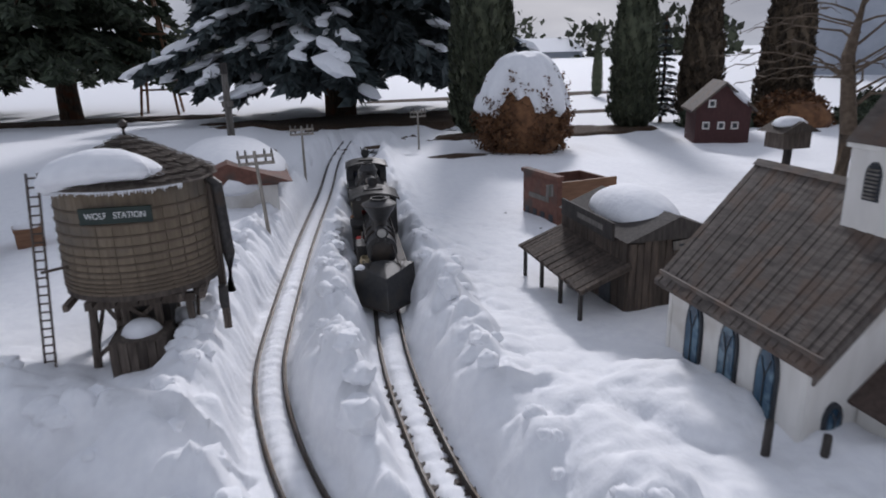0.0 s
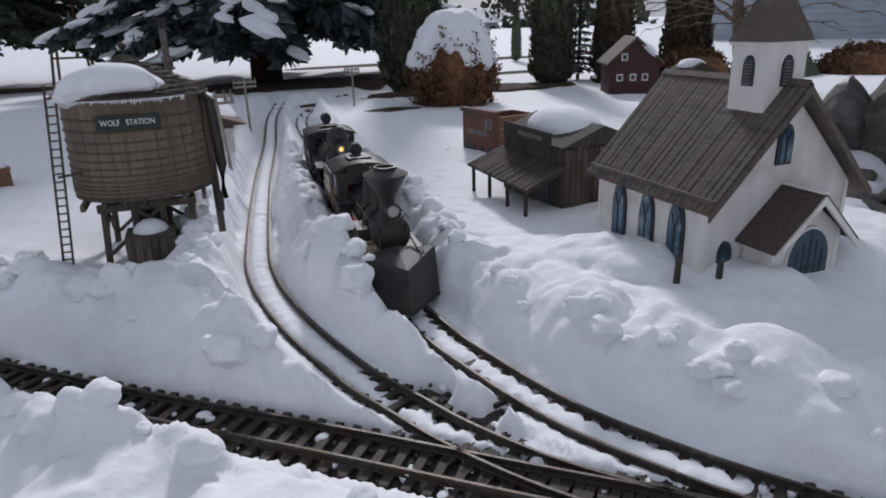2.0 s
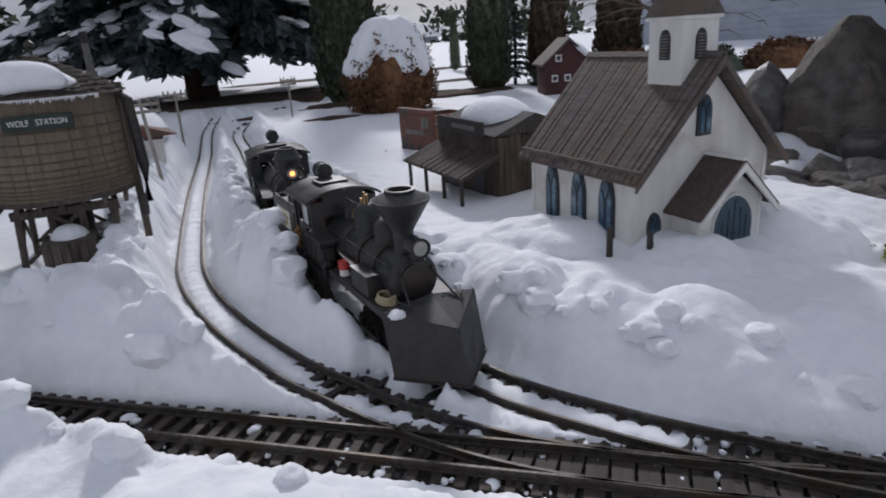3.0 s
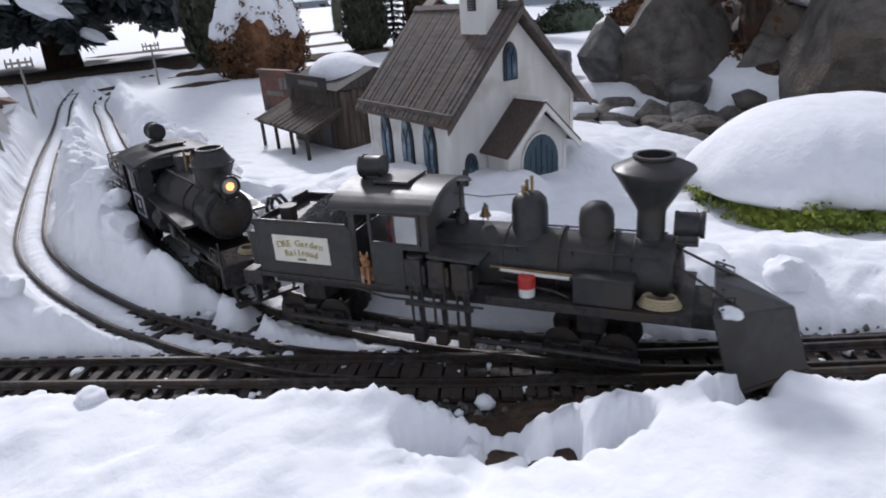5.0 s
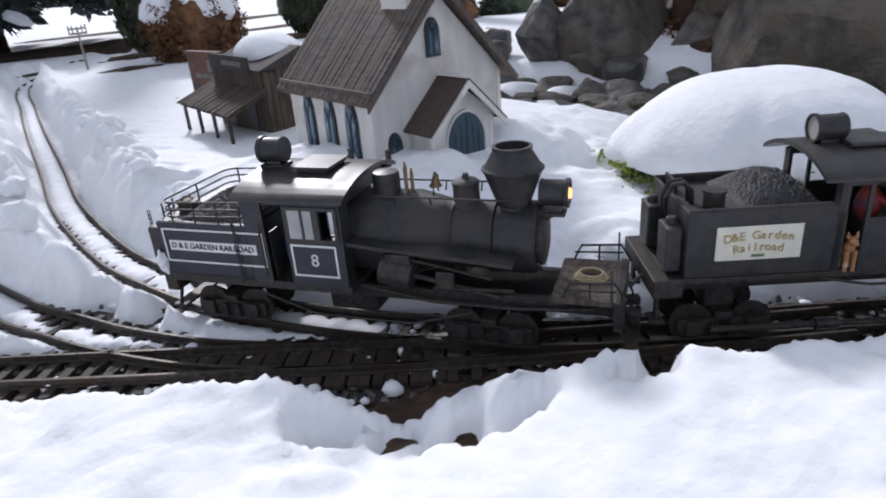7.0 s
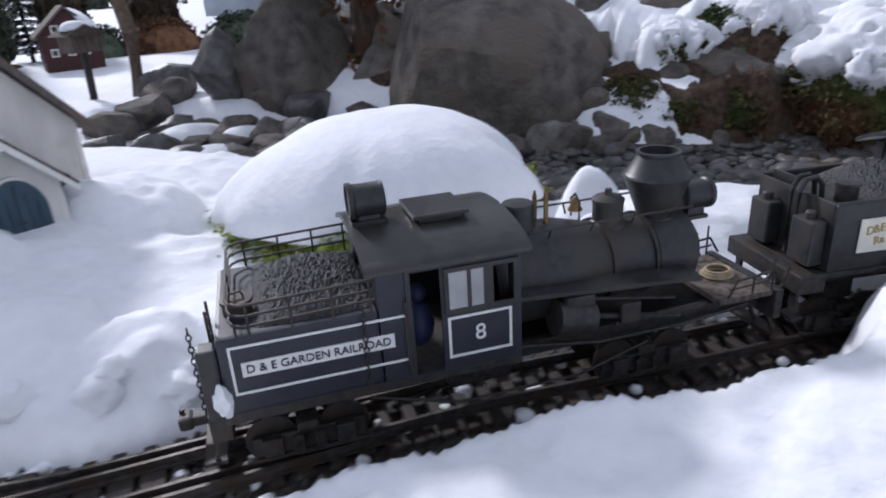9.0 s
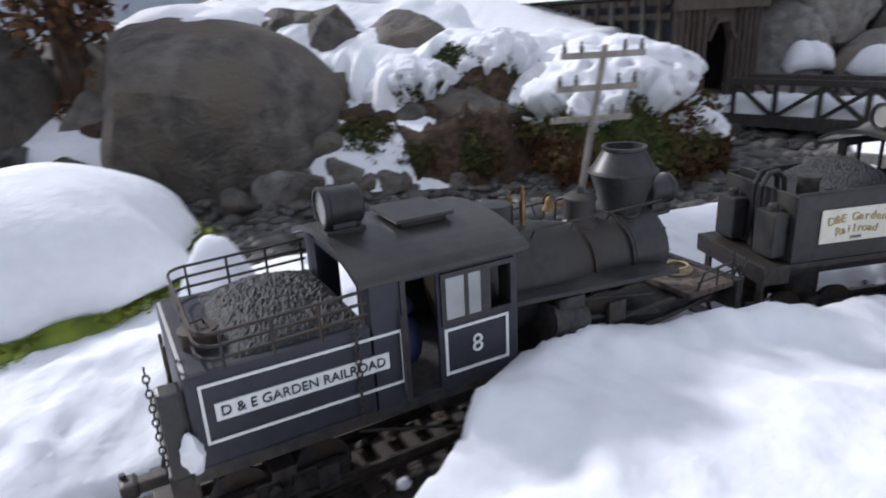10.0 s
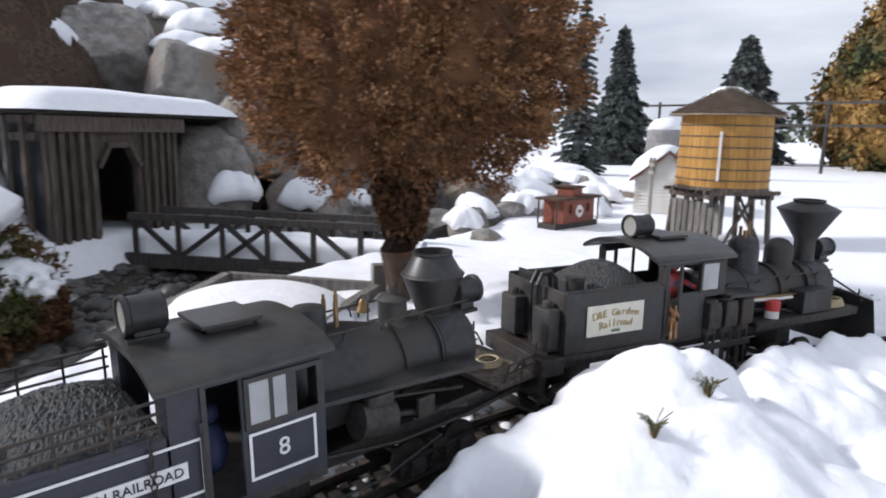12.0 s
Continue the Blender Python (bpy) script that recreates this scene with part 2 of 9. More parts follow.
def prism(outline, axis, a, b, bm=None, bevel=0.0):
    """An outline of pairs, pushed along an axis from a to b. Axis y: pairs are x, z; x: y, z; z: x, y."""
    own = bmesh.new()
    put = {"y": lambda p, d: (p[0], d, p[1]), "x": lambda p, d: (d, p[0], p[1]), "z": lambda p, d: (p[0], p[1], d)}[axis]
    lo, hi = [own.verts.new(put(p, a)) for p in outline], [own.verts.new(put(p, b)) for p in outline]
    n = len(outline)
    own.faces.new(lo)
    own.faces.new(hi[::-1])
    for i in range(n):
        own.faces.new((lo[i], lo[(i + 1) % n], hi[(i + 1) % n], hi[i]))
    if bevel:
        bmesh.ops.bevel(own, geom=list(own.edges), offset=bevel, segments=1, affect="EDGES")
    return join(bm, own)


def tube(points, r, seg=6, bm=None, closed=False):
    """A round wire along points."""
    own = bmesh.new()
    pts = [Vector(p) for p in points]
    rings = []
    for i, p in enumerate(pts):
        d = (pts[min(i + 1, len(pts) - 1)] - pts[max(i - 1, 0)]) if not closed else (pts[(i + 1) % len(pts)] - pts[i - 1])
        q = d.to_track_quat("Z", "Y").to_matrix()
        rr = r[i] if isinstance(r, (list, tuple)) else r
        rings.append([own.verts.new(p + q @ Vector((rr * math.cos(2 * math.pi * k / seg), rr * math.sin(2 * math.pi * k / seg), 0))) for k in range(seg)])
    pairs = list(zip(rings, rings[1:])) + ([(rings[-1], rings[0])] if closed else [])
    for a, b in pairs:
        for k in range(seg):
            own.faces.new((a[k], a[(k + 1) % seg], b[(k + 1) % seg], b[k]))
    if not closed:
        own.faces.new(rings[0][::-1])
        own.faces.new(rings[-1])
    return join(bm, own)


def raw(name, verts, faces, material, parent=None, label="", smooth=True):
    """One mesh from arrays in plan units."""
    me = bpy.data.meshes.new(name)
    me.from_pydata((np.asarray(verts, float) * K).tolist(), [], faces if isinstance(faces, list) else faces.tolist())
    me.update()
    if smooth:
        me.shade_smooth()
    me.materials.append(material)
    ob = new(name, me)
    if parent:
        ob.parent = parent
    return tagged(ob, label) if label else ob


LATTICE = np.random.RandomState(7).rand(256, 256)


def vnoise(x, y, s):
    """Smooth noise, 0 to 1."""
    x, y = np.asarray(x, float) + 37.3 * s, np.asarray(y, float) + 91.7 * s
    xi, yi = np.floor(x).astype(int), np.floor(y).astype(int)
    fx, fy = x - xi, y - yi
    fx, fy = fx * fx * (3 - 2 * fx), fy * fy * (3 - 2 * fy)
    g = lambda a, b: LATTICE[(xi + a) % 256, (yi + b) % 256]
    return (g(0, 0) * (1 - fx) + g(1, 0) * fx) * (1 - fy) + (g(0, 1) * (1 - fx) + g(1, 1) * fx) * fy


def fbm(x, y, s, octaves=3):
    v, a, tot = 0.0, 1.0, 0.0
    for o in range(octaves):
        v, tot = v + a * vnoise(x * 2 ** o, y * 2 ** o, s + o), tot + a
        a *= 0.5
    return v / tot


def billow(x, y, s, octaves=3):
    v, a, tot = 0.0, 1.0, 0.0
    for o in range(octaves):
        v, tot = v + a * (1 - abs(2 * vnoise(x * 2 ** o, y * 2 ** o, s + o) - 1)), tot + a
        a *= 0.5
    return v / tot


def puff(x, y, s):
    """Packed round lumps, 0 to 1."""
    x, y = np.asarray(x, float) + 17.3 * s, np.asarray(y, float) + 41.7 * s
    xi, yi = np.floor(x).astype(int), np.floor(y).astype(int)
    out = np.zeros(np.shape(x))
    for a in (-1, 0, 1):
        for b in (-1, 0, 1):
            cx, cy = xi + a, yi + b
            px = cx + LATTICE[cx % 256, cy % 256]
            py = cy + LATTICE[(cx + 71) % 256, (cy + 29) % 256]
            r = 0.45 + 0.5 * LATTICE[(cx + 13) % 256, (cy + 151) % 256]
            d2 = ((x - px) ** 2 + (y - py) ** 2) / r ** 2
            out = np.maximum(out, r * np.sqrt(np.clip(1 - d2, 0, None)))
    return out


def sstep(v, a, b):
    t = np.clip((np.asarray(v, float) - a) / (b - a), 0, 1)
    return t * t * (3 - 2 * t)


# ---- track lines ----
def spline(ctrl, step=0.01):
    """A smooth line through plan points, with even spacing: points and running length."""
    c = np.array(ctrl, float)
    c = np.vstack([2 * c[0] - c[1], c, 2 * c[-1] - c[-2]])
    out = []
    for i in range(1, len(c) - 2):
        t = np.linspace(0, 1, 24, endpoint=False)[:, None]
        a, b, d, e = c[i - 1], c[i], c[i + 1], c[i + 2]
        out.append(0.5 * (2 * b + (d - a) * t + (2 * a - 5 * b + 4 * d - e) * t ** 2 + (3 * b - a - 3 * d + e) * t ** 3))
    out = np.vstack(out + [c[-2][None]])
    s = np.r_[0, np.cumsum(np.linalg.norm(np.diff(out, axis=0), axis=1))]
    n = int(s[-1] / step)
    q = np.linspace(0, s[-1], n)
    return np.stack([np.interp(q, s, out[:, 0]), np.interp(q, s, out[:, 1])], 1), q


MAIN, MAIN_S = spline([(0.9, 5.5), (0.25, 4.95), (-0.2, 3.94), (-0.34, 2.8), (-0.42, 1.98), (-0.485, 1.2), (-0.528, 0.7), (-0.523, 0.25),
                       (-0.484, 0.02), (-0.426, -0.18), (-0.352, -0.325), (-0.263, -0.462), (-0.112, -0.65), (0.055, -0.787), (0.195, -0.895),
                       (0.335, -1.010), (0.51, -1.177), (0.70, -1.350), (0.87, -1.52), (1.03, -1.718), (1.2, -2.0), (1.34, -2.33),
                       (1.42, -2.6), (1.47, -2.9), (1.5, -3.12), (1.52, -3.6), (1.45, -4.3)])
SIDING, SIDING_S = spline([(-0.2, 5.2), (-0.42, 4.0), (-0.56, 2.9), (-0.71, 1.86), (-0.805, 1.08), (-0.832, 0.72), (-0.80, 0.4), (-0.725, 0.1),
                           (-0.66, -0.06), (-0.61, -0.17), (-0.53, -0.30), (-0.44, -0.405), (-0.33, -0.505), (-0.2, -0.60)])
FRONT, FRONT_S = spline([(-2.6, 1.45), (-1.9, 0.85), (-1.35, 0.36), (-1.11, 0.15), (-0.95, 0.02), (-0.77, -0.13), (-0.57, -0.30), (-0.42, -0.425),
                         (-0.25, -0.57), (-0.1, -0.69), (0.055, -0.808), (0.195, -0.91)])


def along(line, s_of, s):
    return np.array([np.interp(s, s_of, line[:, 0]), np.interp(s, s_of, line[:, 1])])


def grade(x, y):
    """The line climbs a little at the far end of the long curve."""
    far = MAIN[:, 1] < -0.5
    return 0.034 * sstep(np.interp(-np.asarray(y, float), -MAIN[far, 1], MAIN_S[far]), 8.6, 9.4) * (np.asarray(x, float) > 0.6)


def dist_to(line, x, y, every=4):
    d = np.full(np.shape(x), 9.0)
    near = line[::every]
    for px, py in near:
        d = np.minimum(d, (x - px) ** 2 + (y - py) ** 2)
    return np.sqrt(d)


# ---- ground ----
CREEK, _ = spline([(0.75, 2.0), (1.0, 1.2), (1.25, 0.5), (1.38, -0.25), (1.43, -0.85), (1.74, -1.35), (2.3, -1.7), (2.75, -2.1), (3.4, -2.9)], 0.05)


def axis_grid(a, b, step, lo, hi, grow=1.13):
    v = list(np.arange(a, b, step))
    s, x = step, a
    left = []
    while x > lo:
        s *= grow
        x -= s
        left.append(x)
    s, x = step, v[-1]
    while x < hi:
        s *= grow
        x += s
        v.append(x)
    return np.array(left[::-1] + v)


def base_level(x, y):
    """The lie of the land under the snow's small forms."""
    h = 0.055 + 0.025 * fbm(x * 1.3, y * 1.3, 1)
    h = h + 0.055 * sstep(-x, 0.78, 1.05) * sstep(y, 0.1, 0.6)
    h = h + 0.035 * np.exp(-(((x - 0.15) / 0.45) ** 2 + ((y - 0.1) / 0.5) ** 2))
    h = h - 0.03 * sstep(y, 2.5, 5) 
    # creek bed, then the rising far bank
    dc = dist_to(CREEK, x, y, 1)
    cx = np.interp(y, CREEK[::-1, 1], CREEK[::-1, 0])
    h = h - 0.20 * (1 - sstep(dc, 0.20, 0.46)) * sstep(-y, -1.6, -0.6)
    side = np.clip(x - cx - 0.25, 0, None) * sstep(-y, -1.4, -0.4) * sstep(y, -1.7, -1.2)
    h = h + 0.30 * sstep(side, 0.0, 0.9) + 0.45 * sstep(side, 1.0, 3.0)
    # banks of drifted snow on the near side of the track
    for cx_, cy_, rx, ry, hh in ((0.45, -1.58, 0.40, 0.30, 0.035), (1.17, -2.66, 0.13, 0.15, 0.085), (1.45, -3.05, 0.10, 0.14, 0.02), (0.95, -2.05, 0.35, 0.4, -0.03), (0.82, -0.46, 0.50, 0.42, -0.105), (-0.42, -0.73, 0.19, 0.11, -0.048), (-1.08, 0.76, 0.2, 0.2, -0.05), (-0.45, -0.98, 0.55, 0.28, 0.025), 
                                 (-1.30, 0.02, 0.5, 0.22, -0.045), (0.25, -0.35, 0.45, 0.22, -0.01), (0.42, 0.42, 0.3, 0.3, 0.03)):
        h = h + hh * np.exp(-((x - cx_) / rx) ** 2 - ((y - cy_) / ry) ** 2)
    # far lawn runs level
    far = sstep(np.hypot(x - 0.5, y + 0.5), 5.5, 9.0)
    return h * (1 - far) + 0.02 * far


def near_side(x, y):
    """1 on the side of the front and main lines from which the railway is seen, else 0."""
    line = np.vstack([FRONT[FRONT_S < arc_of(FRONT, FRONT_S, -0.1, -0.69)], MAIN[MAIN_S > arc_of(MAIN, MAIN_S, -0.1, -0.655)]])[::6]
    best, sgn = np.full(np.shape(x), 9e9), np.zeros(np.shape(x))
    for a, b in zip(line, line[1:]):
        dd = (x - a[0]) ** 2 + (y - a[1]) ** 2
        cr = (b[0] - a[0]) * (y - a[1]) - (b[1] - a[1]) * (x - a[0])
        m = dd < best
        best, sgn = np.where(m, dd, best), np.where(m, cr, sgn)
    return (sgn < 0).astype(float)


def arc_of(line, s_of, x, y):
    return float(s_of[np.argmin((line[:, 0] - x) ** 2 + (line[:, 1] - y) ** 2)])


HOLES = ((-0.49, -0.655, 0.065, 0.04), (-0.39, -0.75, 0.055, 0.03), (-0.32, -0.79, 0.05, 0.03), (-0.38, -0.66, 0.05, 0.028), (-0.28, -0.70, 0.05, 0.022), (-0.44, -0.71, 0.035, 0.022), (-0.20, -0.86, 0.045, 0.025), (-0.25, -0.77, 0.03, 0.02), (-0.88, 0.30, 0.035, 0.03), (-0.615, -0.02, 0.075, 0.05), (-0.54, -0.12, 0.06, 0.04),
         (-0.74, -0.37, 0.03, 0.04), (1.13, -2.40, 0.035, 0.035), (1.06, -2.26, 0.03, 0.03), (1.22, -2.75, 0.035, 0.03), (0.98, -1.03, 0.035, 0.05))


# heaped snow: x, y, radius, height
HEAPS = ((-0.21, -0.19, 0.11, 0.060), (-0.12, -0.30, 0.12, 0.055), (-0.16, -0.44, 0.09, 0.050), (-0.10, -0.53, 0.10, 0.050), (-0.30, -0.02, 0.09, 0.050), (0.02, -0.42, 0.13, 0.040), (0.12, -0.56, 0.09, 0.040), (-0.36, 0.20, 0.07, 0.035),
         (-0.66, 0.30, 0.085, 0.085), (-0.685, 0.47, 0.07, 0.075), (-0.64, 0.62, 0.07, 0.060), (-0.60, 0.86, 0.07, 0.055), (-0.62, 0.12, 0.06, 0.055), (-0.57, 1.10, 0.06, 0.045), (-0.36, 0.62, 0.06, 0.045), (-0.33, 0.95, 0.07, 0.045),
         (-0.94, 0.20, 0.10, 0.050), (-0.93, 0.02, 0.08, 0.050), (-1.05, 0.34, 0.13, 0.040), (-0.93, 0.55, 0.07, 0.045), (-0.96, 0.95, 0.07, 0.040), (-0.10, 0.27, 0.11, 0.030), (-0.05, 0.17, 0.11, 0.035), (0.10, -0.06, 0.12, 0.025), (0.46, -0.05, 0.14, 0.06),
         (0.77, -0.95, 0.065, 0.110), (0.70, -1.00, 0.05, 0.05), (1.24, -2.64, 0.11, 0.045), (1.12, -2.45, 0.12, 0.025), (1.27, -2.93, 0.12, 0.045), (1.33, -3.12, 0.10, 0.045), (0.95, -1.95, 0.10, 0.03))


def heaps(x, y):
    """Rounded lumps of shovelled snow that run into one another."""
    wx, wy = x + 0.05 * (fbm(x * 12, y * 12, 31) - 0.5), y + 0.05 * (fbm(x * 12, y * 12, 33) - 0.5)
    out = np.zeros(np.shape(x))
    for cx_, cy_, r, hh in HEAPS:
        d2 = ((wx - cx_) ** 2 + (wy - cy_) ** 2) / r ** 2
        out = np.maximum(out, hh * np.clip(1 - d2, 0, None) ** 0.7)
    return out * (0.85 + 0.3 * fbm(x * 16, y * 16, 35)) + (out > 0.004) * 0.010 * (puff(wx * 18, wy * 18, 37) - 0.3)


def snow_height(x, y):
    h = base_level(x, y) + heaps(x, y)
    near = 1 - sstep(np.hypot(x, y), 3.5, 7)
    h = h + near * (0.016 * (fbm(x * 5, y * 5, 11) - 0.5) + 0.008 * (fbm(x * 17, y * 17, 13) - 0.5))
    rolling = (1 - sstep(y, 0.0, 0.5)) * sstep(y, -3.4, -2.6) * (1 - sstep(x, 1.0, 1.4))
    h = h + rolling * (0.034 * (billow(x * 3.6, y * 3.6, 61, 3) - 0.55) + 0.010 * (billow(x * 13, y * 13, 63, 3) - 0.55))
    dm, ds, df = dist_to(MAIN, x, y), dist_to(SIDING, x, y), dist_to(FRONT, x, y)
    d = np.minimum(np.minimum(dm, ds), df)
    lump = billow(x * 7.5, y * 7.5, 21, 4)
    rough = sstep(lump, 0.35, 0.95)
    # thrown-up clods along the ploughed lines
    upper = sstep(y, -0.35, 0.0)
    throw = np.exp(-((np.minimum(dm, ds) - 0.135) / 0.055) ** 2) * (0.35 + 0.65 * upper) + 0.8 * np.exp(-((df - 0.15) / 0.05) ** 2) * sstep(-x, 0.45, 0.7) * sstep(y, -0.2, 0.0)
    wx, wy = x + 0.07 * (fbm(x * 14, y * 14, 91) - 0.5), y + 0.07 * (fbm(x * 14, y * 14, 93) - 0.5)
    clods = 0.072 * puff(wx * 8.5, wy * 8.5, 1) * (0.4 + 0.6 * rough) + 0.044 * puff(wx * 15, wy * 15, 3) + 0.014 * puff(wx * 33, wy * 33, 5)
    h = h + near * throw * (clods - 0.008 + 0.030 * (fbm(x * 30, y * 30, 99) - 0.5))
    # low heaps on the bank beside the far end of the curve and in the trodden dip
    h = h + near * (0.040 * puff(wx * 5, wy * 5, 15) + 0.016 * puff(wx * 12, wy * 12, 17) - 0.028) * sstep(-y, 1.75, 2.1) * sstep(y, -3.4, -3.0) * (1 - sstep(x, 1.9, 2.2))
    h = h + (0.030 * puff(wx * 13, wy * 13, 19) + 0.014 * puff(wx * 28, wy * 28, 21) - 0.012) * np.exp(-((x + 0.42) / 0.22) ** 2 - ((y + 0.73) / 0.12) ** 2)
    h = h + near * (0.030 * puff(wx * 9, wy * 9, 7) + 0.016 * puff(wx * 19, wy * 19, 9)) * np.exp(-((d - 0.2) / 0.12) ** 2) * upper
    # small grainy lumps on the trodden slopes
    h = h + near * rolling * (0.007 * puff(wx * 21, wy * 21, 11) + 0.004 * puff(wx * 42, wy * 42, 13)) * sstep(fbm(x * 4, y * 4, 95), 0.45, 0.65)
    # trench of the tracks: steep on the near side, a long slope on the far side
    wob = 0.020 * (fbm(x * 22, y * 22, 41) - 0.5) + 0.05 * (fbm(x * 6, y * 6, 43) - 0.5)
    nearside = near_side(x, y)
    wide = nearside * ((0.085 + 0.03 * sstep(x, 0.15, 0.35)) * (1 - sstep(x, 0.42, 0.64)) * (0.7 + 0.3 * sstep(x, -1.0, -0.75)) + 0.045 * sstep(x, 0.75, 1.0))
    de = d + wob - wide
    ramp = nearside + (1 - nearside) * (0.42 + 0.58 * sstep(de, 0.06, 0.30))
    ramp = np.where(y > 0.35, 0.75 + 0.25 * sstep(de, 0.06, 0.2), ramp)
    edge = sstep(de, 0.056, 0.098) * ramp
    bare = np.clip(np.maximum(sstep(-y, 0.40, 0.56) * (1 - sstep(x, 1.9, 2.2)), 1 - sstep(df, 0.05, 0.07)), 0, 1)
    patch = 0.028 * sstep(fbm(x * 16, y * 16, 51), 0.56, 0.72)
    groove = 0.013 * np.exp(-((d - 0.0335) / 0.009) ** 2)
    slush = 0.016 * sstep(fbm(x * 11, y * 11, 55), 0.54, 0.62) * np.exp(-((x + 0.63) / 0.11) ** 2 - ((y + 0.10) / 0.16) ** 2)
    floor = (1 - bare) * (-0.008 - groove - slush + 0.012 * (fbm(x * 34, y * 34, 53) - 0.5)) + bare * (-0.056 + patch) + grade(x, y)
    h = floor * (1 - edge) + h * edge
    # holes melted through to the soil
    for cx_, cy_, rx, ry in HOLES:
        g = np.exp(-((x - cx_) / rx) ** 2 - ((y - cy_) / ry) ** 2)
        m = sstep(g + 0.9 * (fbm(x * 26, y * 26, 97) - 0.5), 0.30, 0.85) * (g > 0.05)
        h = h * (1 - m) + (-0.012 if cy_ < -0.5 and cx_ < 0 else -0.05) * m
    return h


gx, gy = axis_grid(-1.75, 2.35, 0.010, -900, 900), axis_grid(-3.4, 2.1, 0.010, -900, 900)
GX, GY = np.meshgrid(gx, gy)
GZ = snow_height(GX, GY)
ni, nj = GX.shape
idx = np.arange(ni * nj).reshape(ni, nj)
ground = raw("ground", np.stack([GX, GY, GZ], -1).reshape(-1, 3), np.stack([idx[:-1, :-1], idx[:-1, 1:], idx[1:, 1:], idx[1:, :-1]], -1).reshape(-1, 4), M_SNOW)
tagged(ground, "deep white snow over the garden with ploughed furrows along the tracks", "ground", kind="structure")


def ground_z(x, y):
    return float(snow_height(np.array([x]), np.array([y]))[0])


# ---- track: ballast, rails and ties ----
def strip(line, off, width, z0, z1, crown=None):
    """A band along a line: verts and faces of a box section off to one side."""
    d = np.gradient(line, axis=0)
    d /= np.linalg.norm(d, axis=1)[:, None]
    n = np.stack([-d[:, 1], d[:, 0]], 1)
    rows = []
    for o, z in (crown or ((off - width / 2, z0), (off - width / 2, z1), (off + width / 2, z1), (off + width / 2, z0))):
        rows.append(np.c_[line + n * o, np.full(len(line), z)])
    v = np.stack(rows, 1)
    m, k = v.shape[:2]
    i = np.arange(m * k).reshape(m, k)
    f = [(int(i[a, b]), int(i[a + 1, b]), int(i[a + 1, (b + 1) % k]), int(i[a, (b + 1) % k])) for a in range(m - 1) for b in range(k)]
    v[:, :, 2] += grade(v[:, :, 0], v[:, :, 1])
    return v.reshape(-1, 3), f


def cut(line, s_of, s0, s1):
    m = (s_of >= s0) & (s_of <= s1)
    return line[m]


def rail(line, off, parent):
    prof = ((off - 0.0058, -0.0125), (off - 0.0058, -0.0108), (off - 0.0012, -0.0098), (off - 0.0012, -0.0040), (off - 0.0026, -0.0032), (off - 0.0024, 0.0),
            (off + 0.0024, 0.0), (off + 0.0026, -0.0032), (off + 0.0012, -0.0040), (off + 0.0012, -0.0098), (off + 0.0058, -0.0108), (off + 0.0058, -0.0125))
    v, f = strip(line, 0, 0, 0, 0, prof)
    return raw("rail", v, f, M_RAIL, parent, smooth=False)


TIE_BM = box(-0.0075, 0.0075, -0.063, 0.063, -0.0215, -0.0125, 0.0012)
TIE_ME = None


def lay_ties(line, s_of, s0, s1, parent):
    global TIE_ME
    for s in np.arange(s0, s1, 0.034):
        p, q = along(line, s_of, s), along(line, s_of, s + 0.02)
        ang = math.degrees(math.atan2(q[1] - p[1], q[0] - p[0]))
        if TIE_ME is None:
            ob = part("tie", TIE_BM, M_TIE, parent, m=at(p[0], p[1], float(grade(p[0], p[1])), 0, 0, ang))
            TIE_ME = ob.data
        else:
            ob = new("tie", TIE_ME)
            ob.parent = parent
            ob.matrix_basis = at(p[0], p[1], float(grade(p[0], p[1])), 0, 0, ang + random.uniform(-1, 1))


